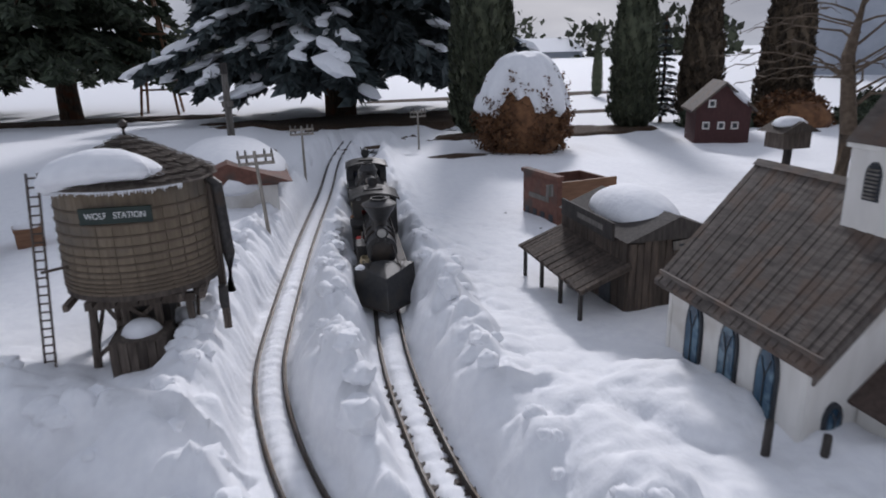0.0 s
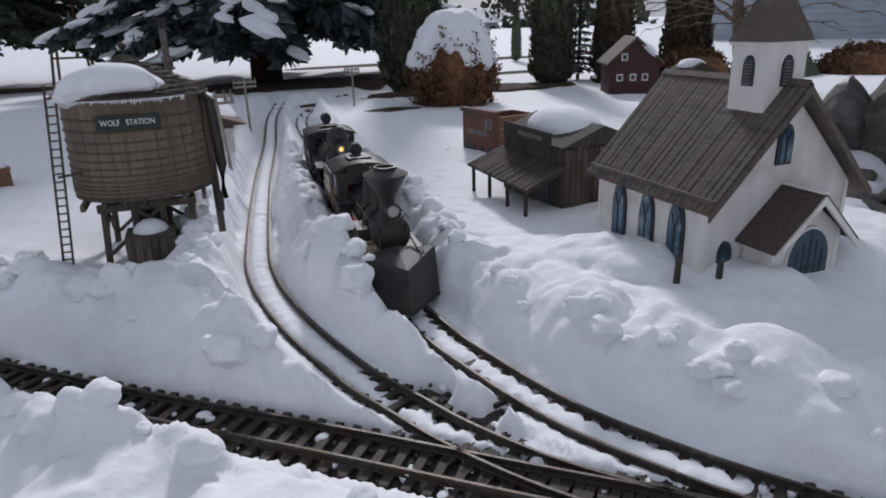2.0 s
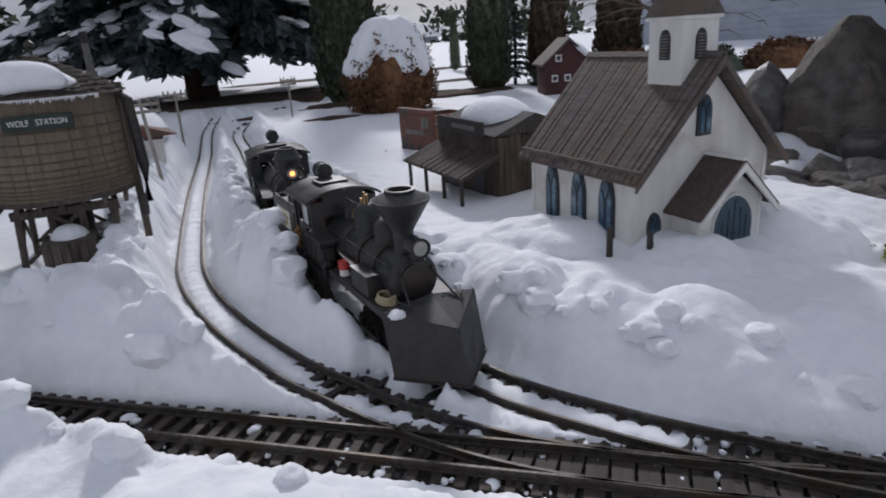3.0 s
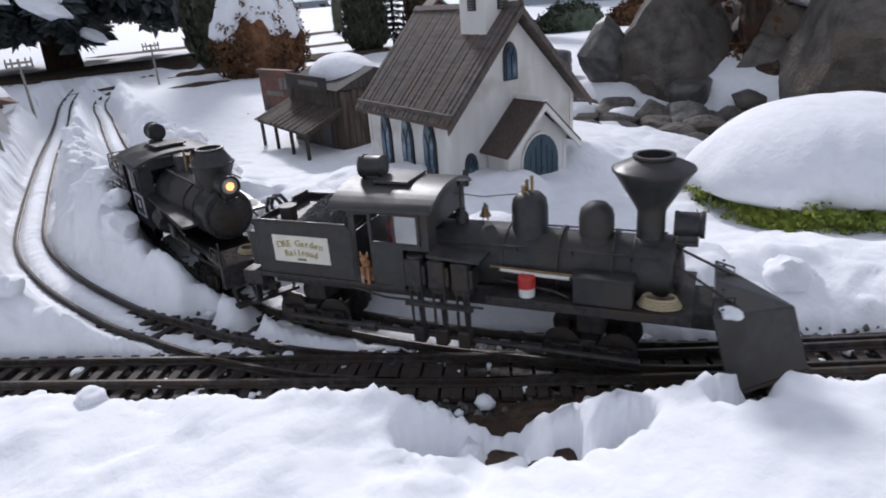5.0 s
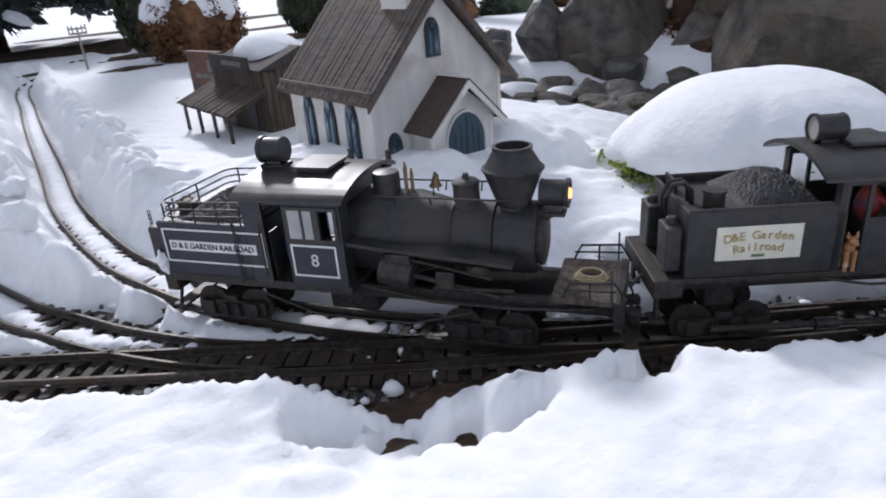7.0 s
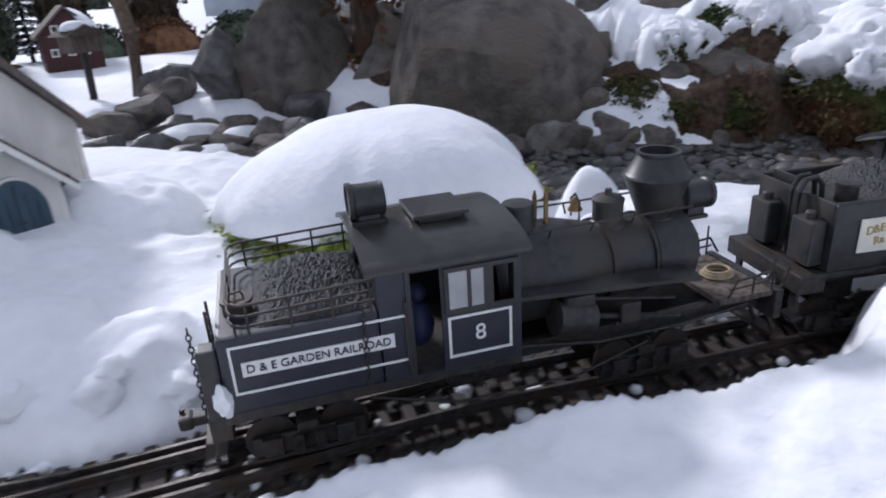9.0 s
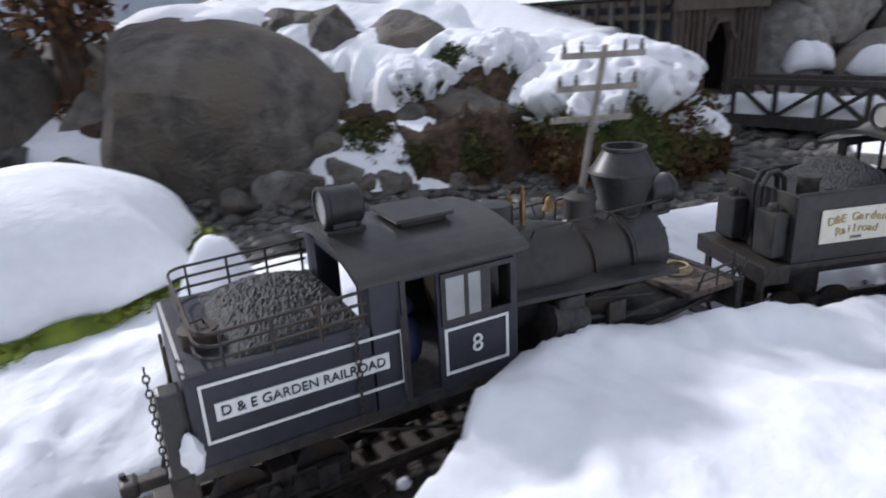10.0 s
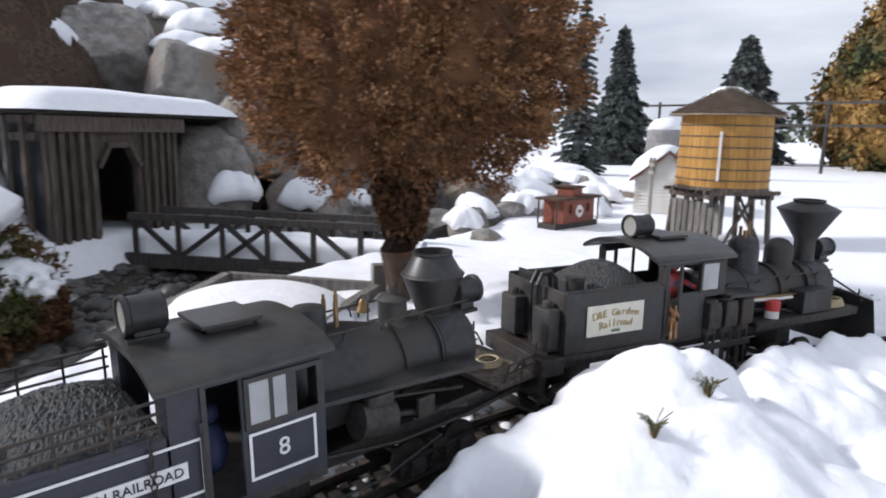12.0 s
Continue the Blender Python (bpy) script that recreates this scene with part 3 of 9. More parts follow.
def build_track():
    for line, s_of, s0, s1, ties, label in (
            (MAIN, MAIN_S, 0.0, 99.0, ((-0.53, 0.6), (1.5, -3.3)), "weathered garden railway track ploughed free of snow"),
            (SIDING, SIDING_S, 0.0, 99.0, ((-0.72, 0.1), (-0.24, -0.56)), "snow-filled siding track curving into the switch"),
            (FRONT, FRONT_S, 0.0, 99.0, ((-1.9, 0.85), (0.0, -0.75)), "bare weathered track on dark ballast")):
        tr = thing("railway_track", label, "track", kind="structure")
        seg = cut(line, s_of, s0, s1)
        for off in (-0.0335, 0.0335):
            rail(seg[::2], off, tr)
        a, b = arc_of(line, s_of, *ties[0]), arc_of(line, s_of, *ties[1])
        lay_ties(line, s_of, a, b, tr)
    v, f = [], []
    for line in (MAIN[::5], SIDING[::5], FRONT[::5]):
        a, b = strip(line, 0, 0, 0, 0, ((-0.17, -0.075), (-0.085, -0.026), (0, -0.0235), (0.085, -0.026), (0.17, -0.075)))
        n = sum(len(q) for q in v)
        v.append(a)
        f += [tuple(k + n for k in q) for q in b]
    bed = raw("ballast_bed", np.vstack(v), f, M_BALLAST)
    tagged(bed, "dark wet gravel ballast under the tracks", "ballast", kind="structure")
    # loose stones and crumbs of snow on the ballast
    rs = np.random.RandomState(3)
    for name, material, count, size, label, cat in (("ballast_stones", M_STONE, 2600, 0.0045, "small grey ballast stones between the ties", "gravel"),
                                                    ("snow_crumbs", M_SNOW, 420, 0.0042, "crumbs of ploughed snow lying on the track", "snow")):
        V, F = [], []
        for i in range(count):
            line, s_of = ((MAIN, MAIN_S), (SIDING, SIDING_S), (FRONT, FRONT_S))[rs.choice(3, p=(0.6, 0.12, 0.28))]
            lo, hi = {id(MAIN): (-0.4, -0.25), id(SIDING): (-0.72, 0.1), id(FRONT): (-1.5, 0.5)}[id(line)]
            s = rs.uniform(arc_of(line, s_of, lo, hi), s_of[-1] if line is not MAIN else arc_of(MAIN, MAIN_S, 1.5, -3.2))
            p, q = along(line, s_of, s), along(line, s_of, s + 0.02)
            t = (q - p) / np.linalg.norm(q - p)
            o = rs.uniform(-0.11, 0.11)
            c = np.array([p[0] - t[1] * o, p[1] + t[0] * o, -0.0215 + float(grade(p[0], p[1])) + (0.004 if "snow" in name else 0)])
            r = size * rs.uniform(0.5, 1.7) * (1 if "snow" not in name else rs.uniform(0.6, 2.2))
            b = len(V)
            if "snow" in name:
                for z_, k_ in ((-0.3, 0.9), (0.1, 1.0), (0.45, 0.75), (0.65, 0.3)):
                    for q_ in range(7):
                        a_ = 2 * math.pi * q_ / 7
                        V.append(c + r * np.array([k_ * math.cos(a_), k_ * math.sin(a_), z_]) * rs.uniform(0.82, 1.15, 3))
                F += [(b + u * 7 + q_, b + u * 7 + (q_ + 1) % 7, b + u * 7 + 7 + (q_ + 1) % 7, b + u * 7 + 7 + q_) for u in range(3) for q_ in range(7)] + [tuple(b + 21 + q_ for q_ in range(7))]
                continue
            for dx, dy, dz in ((1, 0, 0), (-1, 0, 0), (0, 1, 0), (0, -1, 0), (0, 0, 1), (0, 0, -1), (0.6, 0.6, 0.5), (-0.6, -0.6, 0.5)):
                V.append(c + r * np.array([dx, dy, dz]) * rs.uniform(0.7, 1.2, 3))
            F += [(b + i, b + j, b + k) for i, j, k in ((0, 2, 6), (2, 4, 6), (4, 0, 6), (2, 1, 4), (1, 3, 7), (3, 4, 7), (4, 1, 7), (3, 0, 4), (2, 0, 5), (1, 2, 5), (3, 1, 5), (0, 3, 5))]
        tagged(raw(name, V, F, material, smooth=("snow" in name)), label, cat, kind="stuff")


def blob(bm, c, r, squash=0.8, seed=0, rough=0.35, sub=2):
    own = bmesh.new()
    bmesh.ops.create_icosphere(own, subdivisions=sub, radius=1.0)
    for v in own.verts:
        n = noise.noise(v.co * 1.3 + Vector((seed * 3.1, seed * 1.7, seed))) * rough + noise.noise(v.co * 3.1 + Vector((seed, seed * 2.3, 0))) * rough * 0.45 + noise.noise(v.co * 7.3 + Vector((seed, 0, seed))) * rough * 0.2
        v.co = Vector((c[0] + v.co.x * r * (1 + n), c[1] + v.co.y * r * (1 + n), c[2] + v.co.z * r * squash * (1 + n)))
    return join(bm, own)


def build_clods():
    """Lumps of ploughed snow thrown to the sides."""
    rs = np.random.RandomState(12)
    for i in range(210):
        line, s_of, lo, hi = ((MAIN, MAIN_S, (-0.45, 1.6), (0.2, -0.86)), (SIDING, SIDING_S, (-0.7, 1.6), (-0.72, 0.1)), (FRONT, FRONT_S, (-1.5, 0.5), (-0.6, -0.28)))[rs.choice(3, p=(0.5, 0.35, 0.15))]
        s = rs.uniform(arc_of(line, s_of, *lo), arc_of(line, s_of, *hi))
        p, q = along(line, s_of, s), along(line, s_of, s + 0.02)
        t = (q - p) / np.linalg.norm(q - p)
        o = rs.choice((-1, 1)) * rs.uniform(0.12, 0.20)
        x, y = p[0] - t[1] * o, p[1] + t[0] * o
        if min(np.min(np.hypot(MAIN[:, 0] - x, MAIN[:, 1] - y)), np.min(np.hypot(SIDING[:, 0] - x, SIDING[:, 1] - y))) < 0.115 or y < -0.75:
            continue
        r = rs.uniform(0.012, 0.04) * (1 if rs.rand() < 0.8 else 1.3)
        ob = part("snow_clod", blob(None, (0, 0, 0), r * 0.8, rs.uniform(0.6, 0.9), i, 0.36, 3), M_SNOW, smooth=True, m=at(x, y, ground_z(x, y) + r * 0.1))
        tagged(ob, "lump of ploughed snow thrown up beside the track", "snow lump", "thrown-up snow lumps")


build_track()
build_clods()


# ---- locomotives (local: x ahead, stack at x = 0, rail top z = 0) ----
def text(name, body, size, material, parent, m, label="", width=None):
    cu = bpy.data.curves.new(name, "FONT")
    cu.body, cu.size, cu.align_x, cu.align_y, cu.extrude = body, size * K, "CENTER", "CENTER", 0.0004
    tmp = bpy.data.objects.new(name, cu)
    scene.collection.objects.link(tmp)
    me = bpy.data.meshes.new_from_object(tmp.evaluated_get(bpy.context.evaluated_depsgraph_get()))
    bpy.data.objects.remove(tmp)
    if width:
        xs = [v.co.x for v in me.vertices]
        f = width * K / (max(xs) - min(xs))
        for v in me.vertices:
            v.co.x *= f
    me.materials.append(material)
    ob = new(name, me)
    ob.parent, ob.matrix_basis = parent, m
    return tagged(ob, label) if label else ob


SIDE = lambda x, y, z: at(x, y, z, 90, 0, 0)        # lettering on the right-hand side, facing -y


def truck(parent, cx, wheel_r, name="truck"):
    bm = box(cx - 0.062, cx + 0.062, -0.050, -0.044, 0.012, 0.036, 0.002)
    box(cx - 0.062, cx + 0.062, 0.044, 0.050, 0.012, 0.036, 0.002, bm)
    box(cx - 0.012, cx + 0.012, -0.05, 0.05, 0.022, 0.045, 0.002, bm)
    for sx in (-1, 1):
        box(cx + sx * 0.04 - 0.011, cx + sx * 0.04 + 0.011, -0.057, -0.049, 0.014, 0.036, 0.002, bm)
        box(cx + sx * 0.04 - 0.011, cx + sx * 0.04 + 0.011, 0.049, 0.057, 0.014, 0.036, 0.002, bm)
        for k in range(3):
            rod((cx + sx * 0.012, -0.048, 0.014 + 0.007 * k), (cx + sx * 0.012, -0.056, 0.014 + 0.007 * k), 0.006, seg=8, bm=bm)
    beam((cx - 0.07, -0.052, 0.010), (cx + 0.07, -0.052, 0.010), 0.004, 0.004, bm)
    tr = part(name, bm, M_IRON, parent)
    sets = []
    for sx in (-1, 1):
        bm = bmesh.new()
        for sy in (-1, 1):
            lathe([(0.006, -0.006), (wheel_r + 0.003, -0.006), (wheel_r + 0.003, -0.004), (wheel_r, -0.003), (wheel_r - 0.001, 0.005), (wheel_r - 0.006, 0.005), (wheel_r - 0.007, 0.003), (0.006, 0.004)],
                  20, (0, sy * 0.034, 0), "y", bm)
            for k in range(5):
                a = k * 2 * math.pi / 5
                rod((0.5 * wheel_r * math.cos(a), sy * 0.034 + sy * 0.006, 0.5 * wheel_r * math.sin(a)), (0.5 * wheel_r * math.cos(a), sy * 0.034, 0.5 * wheel_r * math.sin(a)), 0.004, seg=6, bm=bm)
        rod((0, -0.05, 0), (0, 0.05, 0), 0.005, bm=bm)
        w = part("wheelset", bm, M_IRON, tr, m=at(cx + sx * 0.04, 0, wheel_r))
        sets.append((w, cx + sx * 0.04, wheel_r))
    return sets


def stack(parent, z0, z_top, r_top, x=0.0, shoulder=0.021, mouth=0.48):
    """A funnel stack: a narrow neck, a flaring cone, and a second cone closing to the mouth."""
    h, w = z_top, z_top - shoulder
    prof = [(0.024, z0), (0.024, z0 + 0.006), (0.019, z0 + 0.010), (0.0185, w - 0.057), (0.021, w - 0.051), (r_top * 0.97, w - 0.003), (r_top, w), (r_top, w + 0.004),
            (r_top * 0.94, w + 0.006), (r_top * mouth, h - 0.004), (r_top * (mouth + 0.05), h - 0.003), (r_top * (mouth + 0.05), h), (r_top * (mouth - 0.06), h), (r_top * (mouth - 0.08), h - 0.02)]
    st = part("smokestack", lathe(prof, 32, (x, 0, 0)), M_BLACK, parent, "funnel-shaped black smokestack", True)
    part("stack_mouth", lathe([(r_top * (mouth - 0.065), h - 0.012), (r_top * (mouth - 0.065), h - 0.010)], 24, (x, 0, 0)), M_COAL, st)
    part("rim", tube([(x + r_top * math.cos(a), r_top * math.sin(a), w + 0.002) for a in np.linspace(0, 2 * math.pi, 32, endpoint=False)], 0.0022, closed=True), M_IRON, st)


def lamp(parent, x, z, facing, lit=False, r=0.0165, label="round black headlight"):
    bm = lathe([(r, -0.018), (r * 1.08, -0.016), (r, -0.012), (r, 0.014), (r * 1.12, 0.016), (r * 1.12, 0.021), (r * 0.95, 0.021), (r * 0.9, 0.016)], 24, (0, 0, 0), "x")
    if facing < 0:
        bm.transform(Matrix.Rotation(math.pi, 4, "Z"))
    bm.transform(Matrix.Translation((x, 0, z)))
    box(x - 0.012, x + 0.012, -0.010, 0.010, z - r - 0.009, z - r + 0.003, 0.002, bm)
    hl = part("headlight", bm, M_BLACK, parent, label, True)
    part("lens", lathe([(r * 0.9, -0.001), (r * 0.8, 0.0015), (r * 0.3, 0.003)], 20, (x + facing * 0.0175, 0, z), "x"), M_GLASSY, hl, "clear lens", True)
    if lit:
        part("bulb", lathe([(r * 0.42, 0), (r * 0.36, 0.002), (r * 0.1, 0.003)], 14, (x + facing * 0.0205, 0, z), "x"), M_LIT, hl, "glowing amber bulb", True)


def arched_roof(parent, x0, x1, half, z_eave, rise, label, thick=0.006):
    n = 16
    up = [(-half + 2 * half * i / n, z_eave + rise * (1 - abs(2 * i / n - 1) ** 2.3)) for i in range(n + 1)]
    lo = [(y, z - thick) for y, z in up][::-1]
    return part("cab_roof", prism(up + lo, "x", x0, x1, bevel=0.001), M_ROOF, parent, label, True)


def coal_heap(parent, x0, x1, half, z, h):
    rs = np.random.RandomState(5)
    nx, ny = 60, 52
    V, F = [], []
    for i in range(nx):
        for j in range(ny):
            u, v = i / (nx - 1), j / (ny - 1)
            e = math.sin(math.pi * u) ** 0.6 * math.sin(math.pi * v) ** 0.6
            V.append((x0 + (x1 - x0) * u, -half + 2 * half * v, z + h * e + rs.uniform(-0.0016, 0.0016) * (0.3 + e)))
    for i in range(nx - 1):
        for j in range(ny - 1):
            a = i * ny + j
            F.append((a, a + ny, a + ny + 1, a + 1))
    raw("coal_load", V, F, M_COAL, parent, "heaped black coal", smooth=False)


def frame_lines(parent, x0, x1, y, z0, z1, w=0.0028, name="lining"):
    bm = box(x0, x1, y - 0.0012, y, z0, z0 + w)
    box(x0, x1, y - 0.0012, y, z1 - w, z1, bm=bm)
    box(x0, x0 + w, y - 0.0012, y, z0 + w, z1 - w, bm=bm)
    box(x1 - w, x1, y - 0.0012, y, z0 + w, z1 - w, bm=bm)
    return part(name, bm, M_LINE, parent, "thin white border line")


def wall_with_holes(x0, x1, z0, z1, y0, y1, holes, bm=None):
    """A wall in the x-z plane with rectangular openings (x0, x1, z0, z1), in columns."""
    xs = sorted({x0, x1, *[h[0] for h in holes], *[h[1] for h in holes]})
    zs = sorted({z0, z1, *[h[2] for h in holes], *[h[3] for h in holes]})
    for a, b in zip(xs, xs[1:]):
        for c, d in zip(zs, zs[1:]):
            mx_, mz = (a + b) / 2, (c + d) / 2
            if any(h[0] < mx_ < h[1] and h[2] < mz < h[3] for h in holes):
                continue
            bm = box(a, b, y0, y1, c, d, bm=bm)
    bmesh.ops.remove_doubles(bm, verts=bm.verts, dist=1e-6)
    return bm


def bell(parent, x, z):
    bm = lathe([(0.009, 0), (0.0085, 0.002), (0.006, 0.006), (0.005, 0.012), (0.002, 0.016)], 14, (x, 0, z))
    part("bell", bm, M_BRASS, parent, "small tarnished brass bell", True)
    bm = tube([(x, -0.010, z - 0.010), (x, -0.011, z + 0.012), (x, 0, z + 0.020), (x, 0.011, z + 0.012), (x, 0.010, z - 0.010)], 0.0015)
    part("bell_frame", bm, M_IRON, parent)


def handrail(parent, x0, x1, y, z, posts=4):
    bm = rod((x0, y, z), (x1, y, z), 0.0014, seg=6)
    for i in range(posts):
        x = x0 + (x1 - x0) * (i + 0.5) / posts
        rod((x, y, z), (x, y * 0.82, z - 0.012), 0.0012, seg=6, bm=bm)
    part("handrail", bm, M_IRON, parent)


def coupler(parent, x, facing):
    bm = box(min(x, x + facing * 0.03), max(x, x + facing * 0.03), -0.007, 0.007, 0.040, 0.052, 0.002)
    box(min(x + facing * 0.026, x + facing * 0.042), max(x + facing * 0.026, x + facing * 0.042), -0.010, 0.011, 0.038, 0.054, 0.004, bm)
    rod((x + facing * 0.038, 0.006, 0.036), (x + facing * 0.038, 0.006, 0.058), 0.003, seg=8, bm=bm)
    part("coupler", bm, M_IRON, parent)


def build_shay():
    root = thing("plough_locomotive", "black geared steam locomotive pushing a steel snow plough", "locomotive")
    B = lambda *a, **k: part(*a, **k)
    # frame and footboards
    bm = box(-0.61, 0.10, -0.045, 0.045, 0.080, 0.104, 0.002)
    box(-0.63, -0.345, -0.077, 0.077, 0.104, 0.112, 0.001, bm)
    box(-0.345, 0.062, -0.044, 0.074, 0.104, 0.112, 0.001, bm)
    box(-0.215, 0.062, -0.076, -0.044, 0.104, 0.112, 0.001, bm)
    box(-0.215, 0.062, -0.078, -0.074, 0.098, 0.112, 0.001, bm)
    B("frame", bm, M_IRON, root)
    sets = truck(root, -0.545, 0.026) + truck(root, -0.075, 0.026)
    B("bolster", box(-0.565, -0.525, -0.03, 0.03, 0.044, 0.082, 0.003), M_IRON, root)
    B("bolster", box(-0.095, -0.055, -0.03, 0.03, 0.044, 0.082, 0.003), M_IRON, root)
    # boiler
    zb, rb = 0.146, 0.045
    bm = lathe([(0.02, -0.335), (rb + 0.004, -0.33), (rb + 0.004, -0.20), (rb, -0.12), (rb, -0.02), (rb + 0.002, -0.018), (rb + 0.002, 0.03), (rb - 0.002, 0.034), (0.015, 0.038)], 36, (0, 0, zb), "x")
    boil = B("boiler", bm, M_BLACK, root, smooth=True)
    for x in (-0.20, -0.12, -0.045):
        part("boiler_band", lathe([(rb + 0.0055, x - 0.002), (rb + 0.0055, x + 0.002)], 36, (0, 0, zb), "x"), M_IRON, boil)
    part("smokebox_door", lathe([(0.032, 0.036), (0.032, 0.042), (0.02, 0.045), (0.006, 0.047)], 24, (0, 0, zb), "x"), M_IRON, boil, smooth=True)
    for k in range(12):
        a = k * math.pi / 6
        part("door_bolt", lathe([(0.0024, 0.036), (0.001, 0.039)], 8, (0, 0.039 * math.cos(a), zb + 0.039 * math.sin(a)), "x"), M_IRON, boil)
    B("saddle", box(-0.03, 0.03, -0.03, 0.03, 0.100, 0.125, 0.003), M_IRON, root)
    stack(root, 0.182, 0.306, 0.052)
    B("steam_dome", lathe([(0.031, 0.178), (0.030, 0.186), (0.0265, 0.192), (0.0265, 0.226), (0.024, 0.237), (0.017, 0.245), (0.006, 0.248)], 28, (-0.169, 0, 0)), M_BLACK, root, "tall round steam dome", True)
    B("sand_dome", lathe([(0.029, 0.178), (0.028, 0.186), (0.0245, 0.190), (0.0245, 0.217), (0.022, 0.227), (0.014, 0.235), (0.005, 0.238)], 28, (-0.073, 0, 0)), M_BLACK, root, "round sand dome", True)
    bm = rod((-0.174, 0.005, 0.242), (-0.174, 0.005, 0.264), 0.0028, seg=8)
    rod((-0.164, -0.004, 0.242), (-0.164, -0.004, 0.272), 0.0025, seg=8, bm=bm)
    rod((-0.176, -0.006, 0.242), (-0.176, -0.006, 0.258), 0.0032, seg=8, bm=bm)
    B("whistle", bm, M_BRASS, root, "brass whistle and safety valves")
    B("turret", lathe([(0.010, 0.188), (0.010, 0.206), (0.006, 0.211), (0.006, 0.216)], 12, (-0.275, 0, 0)), M_IRON, root, smooth=True)
    B("valve_rod", tube([(-0.275, -0.004, 0.21), (-0.275, -0.005, 0.24), (-0.271, -0.006, 0.262)], 0.002), M_IRON, root)
    bell(root, -0.238, 0.206)
    for y in (-0.047, 0.047):
        handrail(root, -0.295, 0.02, y, 0.180)
    B("cord", tube([(-0.285, 0, 0.24), (-0.24, 0, 0.236), (-0.18, 0, 0.244)], 0.0008), M_IRON, root)
    lamp(root, 0.048, 0.212, 1)
    bm = box(0.030, 0.062, -0.012, 0.012, 0.184, 0.190, 0.001)
    beam((0.03, 0, 0.17), (0.05, 0, 0.188), 0.008, 0.006, bm)
    B("lamp_bracket", bm, M_IRON, root)
    # cab: doorway, open window with the driver, sliding sash, cut away over the cylinders
    holes = [(-0.421, -0.398, 0.112, 0.224), (-0.393, -0.357, 0.182, 0.226), (-0.3535, -0.3165, 0.182, 0.226), (-0.344, -0.300, 0.105, 0.172)]
    cab = B("cab", wall_with_holes(-0.427, -0.300, 0.112, 0.236, -0.076, -0.072, holes), M_BLACK, root)
    part("far_wall", wall_with_holes(-0.427, -0.300, 0.112, 0.236, 0.072, 0.076, holes[:3]), M_BLACK, cab)
    bm = box(-0.304, -0.300, -0.072, -0.047, 0.172, 0.234)
    box(-0.304, -0.300, 0.047, 0.072, 0.112, 0.234, bm=bm)
    box(-0.304, -0.300, -0.047, 0.047, 0.200, 0.252, bm=bm)
    part("front_wall", bm, M_BLACK, cab)
    part("lower_wall", box(-0.348, -0.344, -0.072, -0.040, 0.112, 0.172), M_BLACK, cab)
    for sy in (-1, 1):
        part("rear_post", box(-0.431, -0.4275, sy * 0.076 if sy < 0 else 0.062, -0.062 if sy < 0 else 0.076, 0.112, 0.234), M_BLACK, cab)
    part("window_sash", wall_with_holes(-0.357, -0.313, 0.179, 0.229, -0.0785, -0.0762, [(-0.3525, -0.3175, 0.183, 0.225)]), M_IRON, cab)
    part("pane", box(-0.3525, -0.3175, -0.0775, -0.0768, 0.183, 0.225), M_PANE, cab, "milky window pane")
    part("backhead", lathe([(0.043, -0.345), (0.046, -0.33)], 24, (0, 0, zb), "x"), M_IRON, cab)
    part("grab_iron", rod((-0.424, -0.080, 0.120), (-0.424, -0.080, 0.19), 0.0014, seg=6), M_IRON, cab)
    arched_roof(root, -0.458, -0.290, 0.087, 0.238, 0.022, "overhanging arched cab roof")
    B("roof_hatch", box(-0.405, -0.345, -0.034, 0.034, 0.2595, 0.2645, 0.001), M_ROOF, root)
    B("hatch_base", box(-0.398, -0.352, -0.029, 0.029, 0.250, 0.260), M_BLACK, root)
    lamp(root, -0.418, 0.278, -1)
    # upright cylinders on the right-hand side under a flat cover
    for x in (-0.326, -0.289, -0.252):
        bm = box(x - 0.013, x + 0.013, -0.086, -0.050, 0.118, 0.162, 0.003)
        rod((x, -0.070, 0.110), (x, -0.070, 0.120), 0.015, seg=16, bm=bm)
        rod((x, -0.070, 0.160), (x, -0.070, 0.166), 0.014, seg=16, bm=bm)
        for dx in (-0.009, 0.009):
            rod((x + dx, -0.078, 0.112), (x + dx, -0.078, 0.048), 0.0024, seg=8, bm=bm)
        rod((x, -0.072, 0.112), (x + 0.003, -0.072, 0.040), 0.0032, seg=8, bm=bm)
        B("cylinder", bm, M_IRON, root)
        B("crank", box(x - 0.010, x + 0.010, -0.084, -0.066, 0.022, 0.050, 0.003), M_IRON, root)
        B("valve_chest", box(x + 0.012, x + 0.019, -0.083, -0.056, 0.122, 0.152, 0.002), M_IRON, root)
    B("crosshead_beam", box(-0.345, -0.236, -0.083, -0.077, 0.084, 0.091, 0.001), M_IRON, root)
    B("cylinder_cover", prism([(-0.300, 0.168), (-0.218, 0.164), (-0.218, 0.169), (-0.300, 0.173)], "y", -0.090, -0.044, bevel=0.001), M_BLACK, root)
    B("drive_shaft", rod((-0.57, -0.070, 0.032), (0.0, -0.070, 0.032), 0.0045, seg=8), M_IRON, root)
    for x in (-0.42, -0.15):
        B("shaft_joint", rod((x - 0.014, -0.070, 0.032), (x + 0.014, -0.070, 0.032), 0.0085, seg=10), M_IRON, root)
    B("reach_rod", rod((-0.215, -0.056, 0.150), (-0.02, -0.058, 0.146), 0.0016, seg=6), M_BRASS, root)
    B("truss_rod", tube([(-0.44, -0.079, 0.104), (-0.38, -0.079, 0.092), (-0.22, -0.079, 0.092)], 0.0018), M_IRON, root)
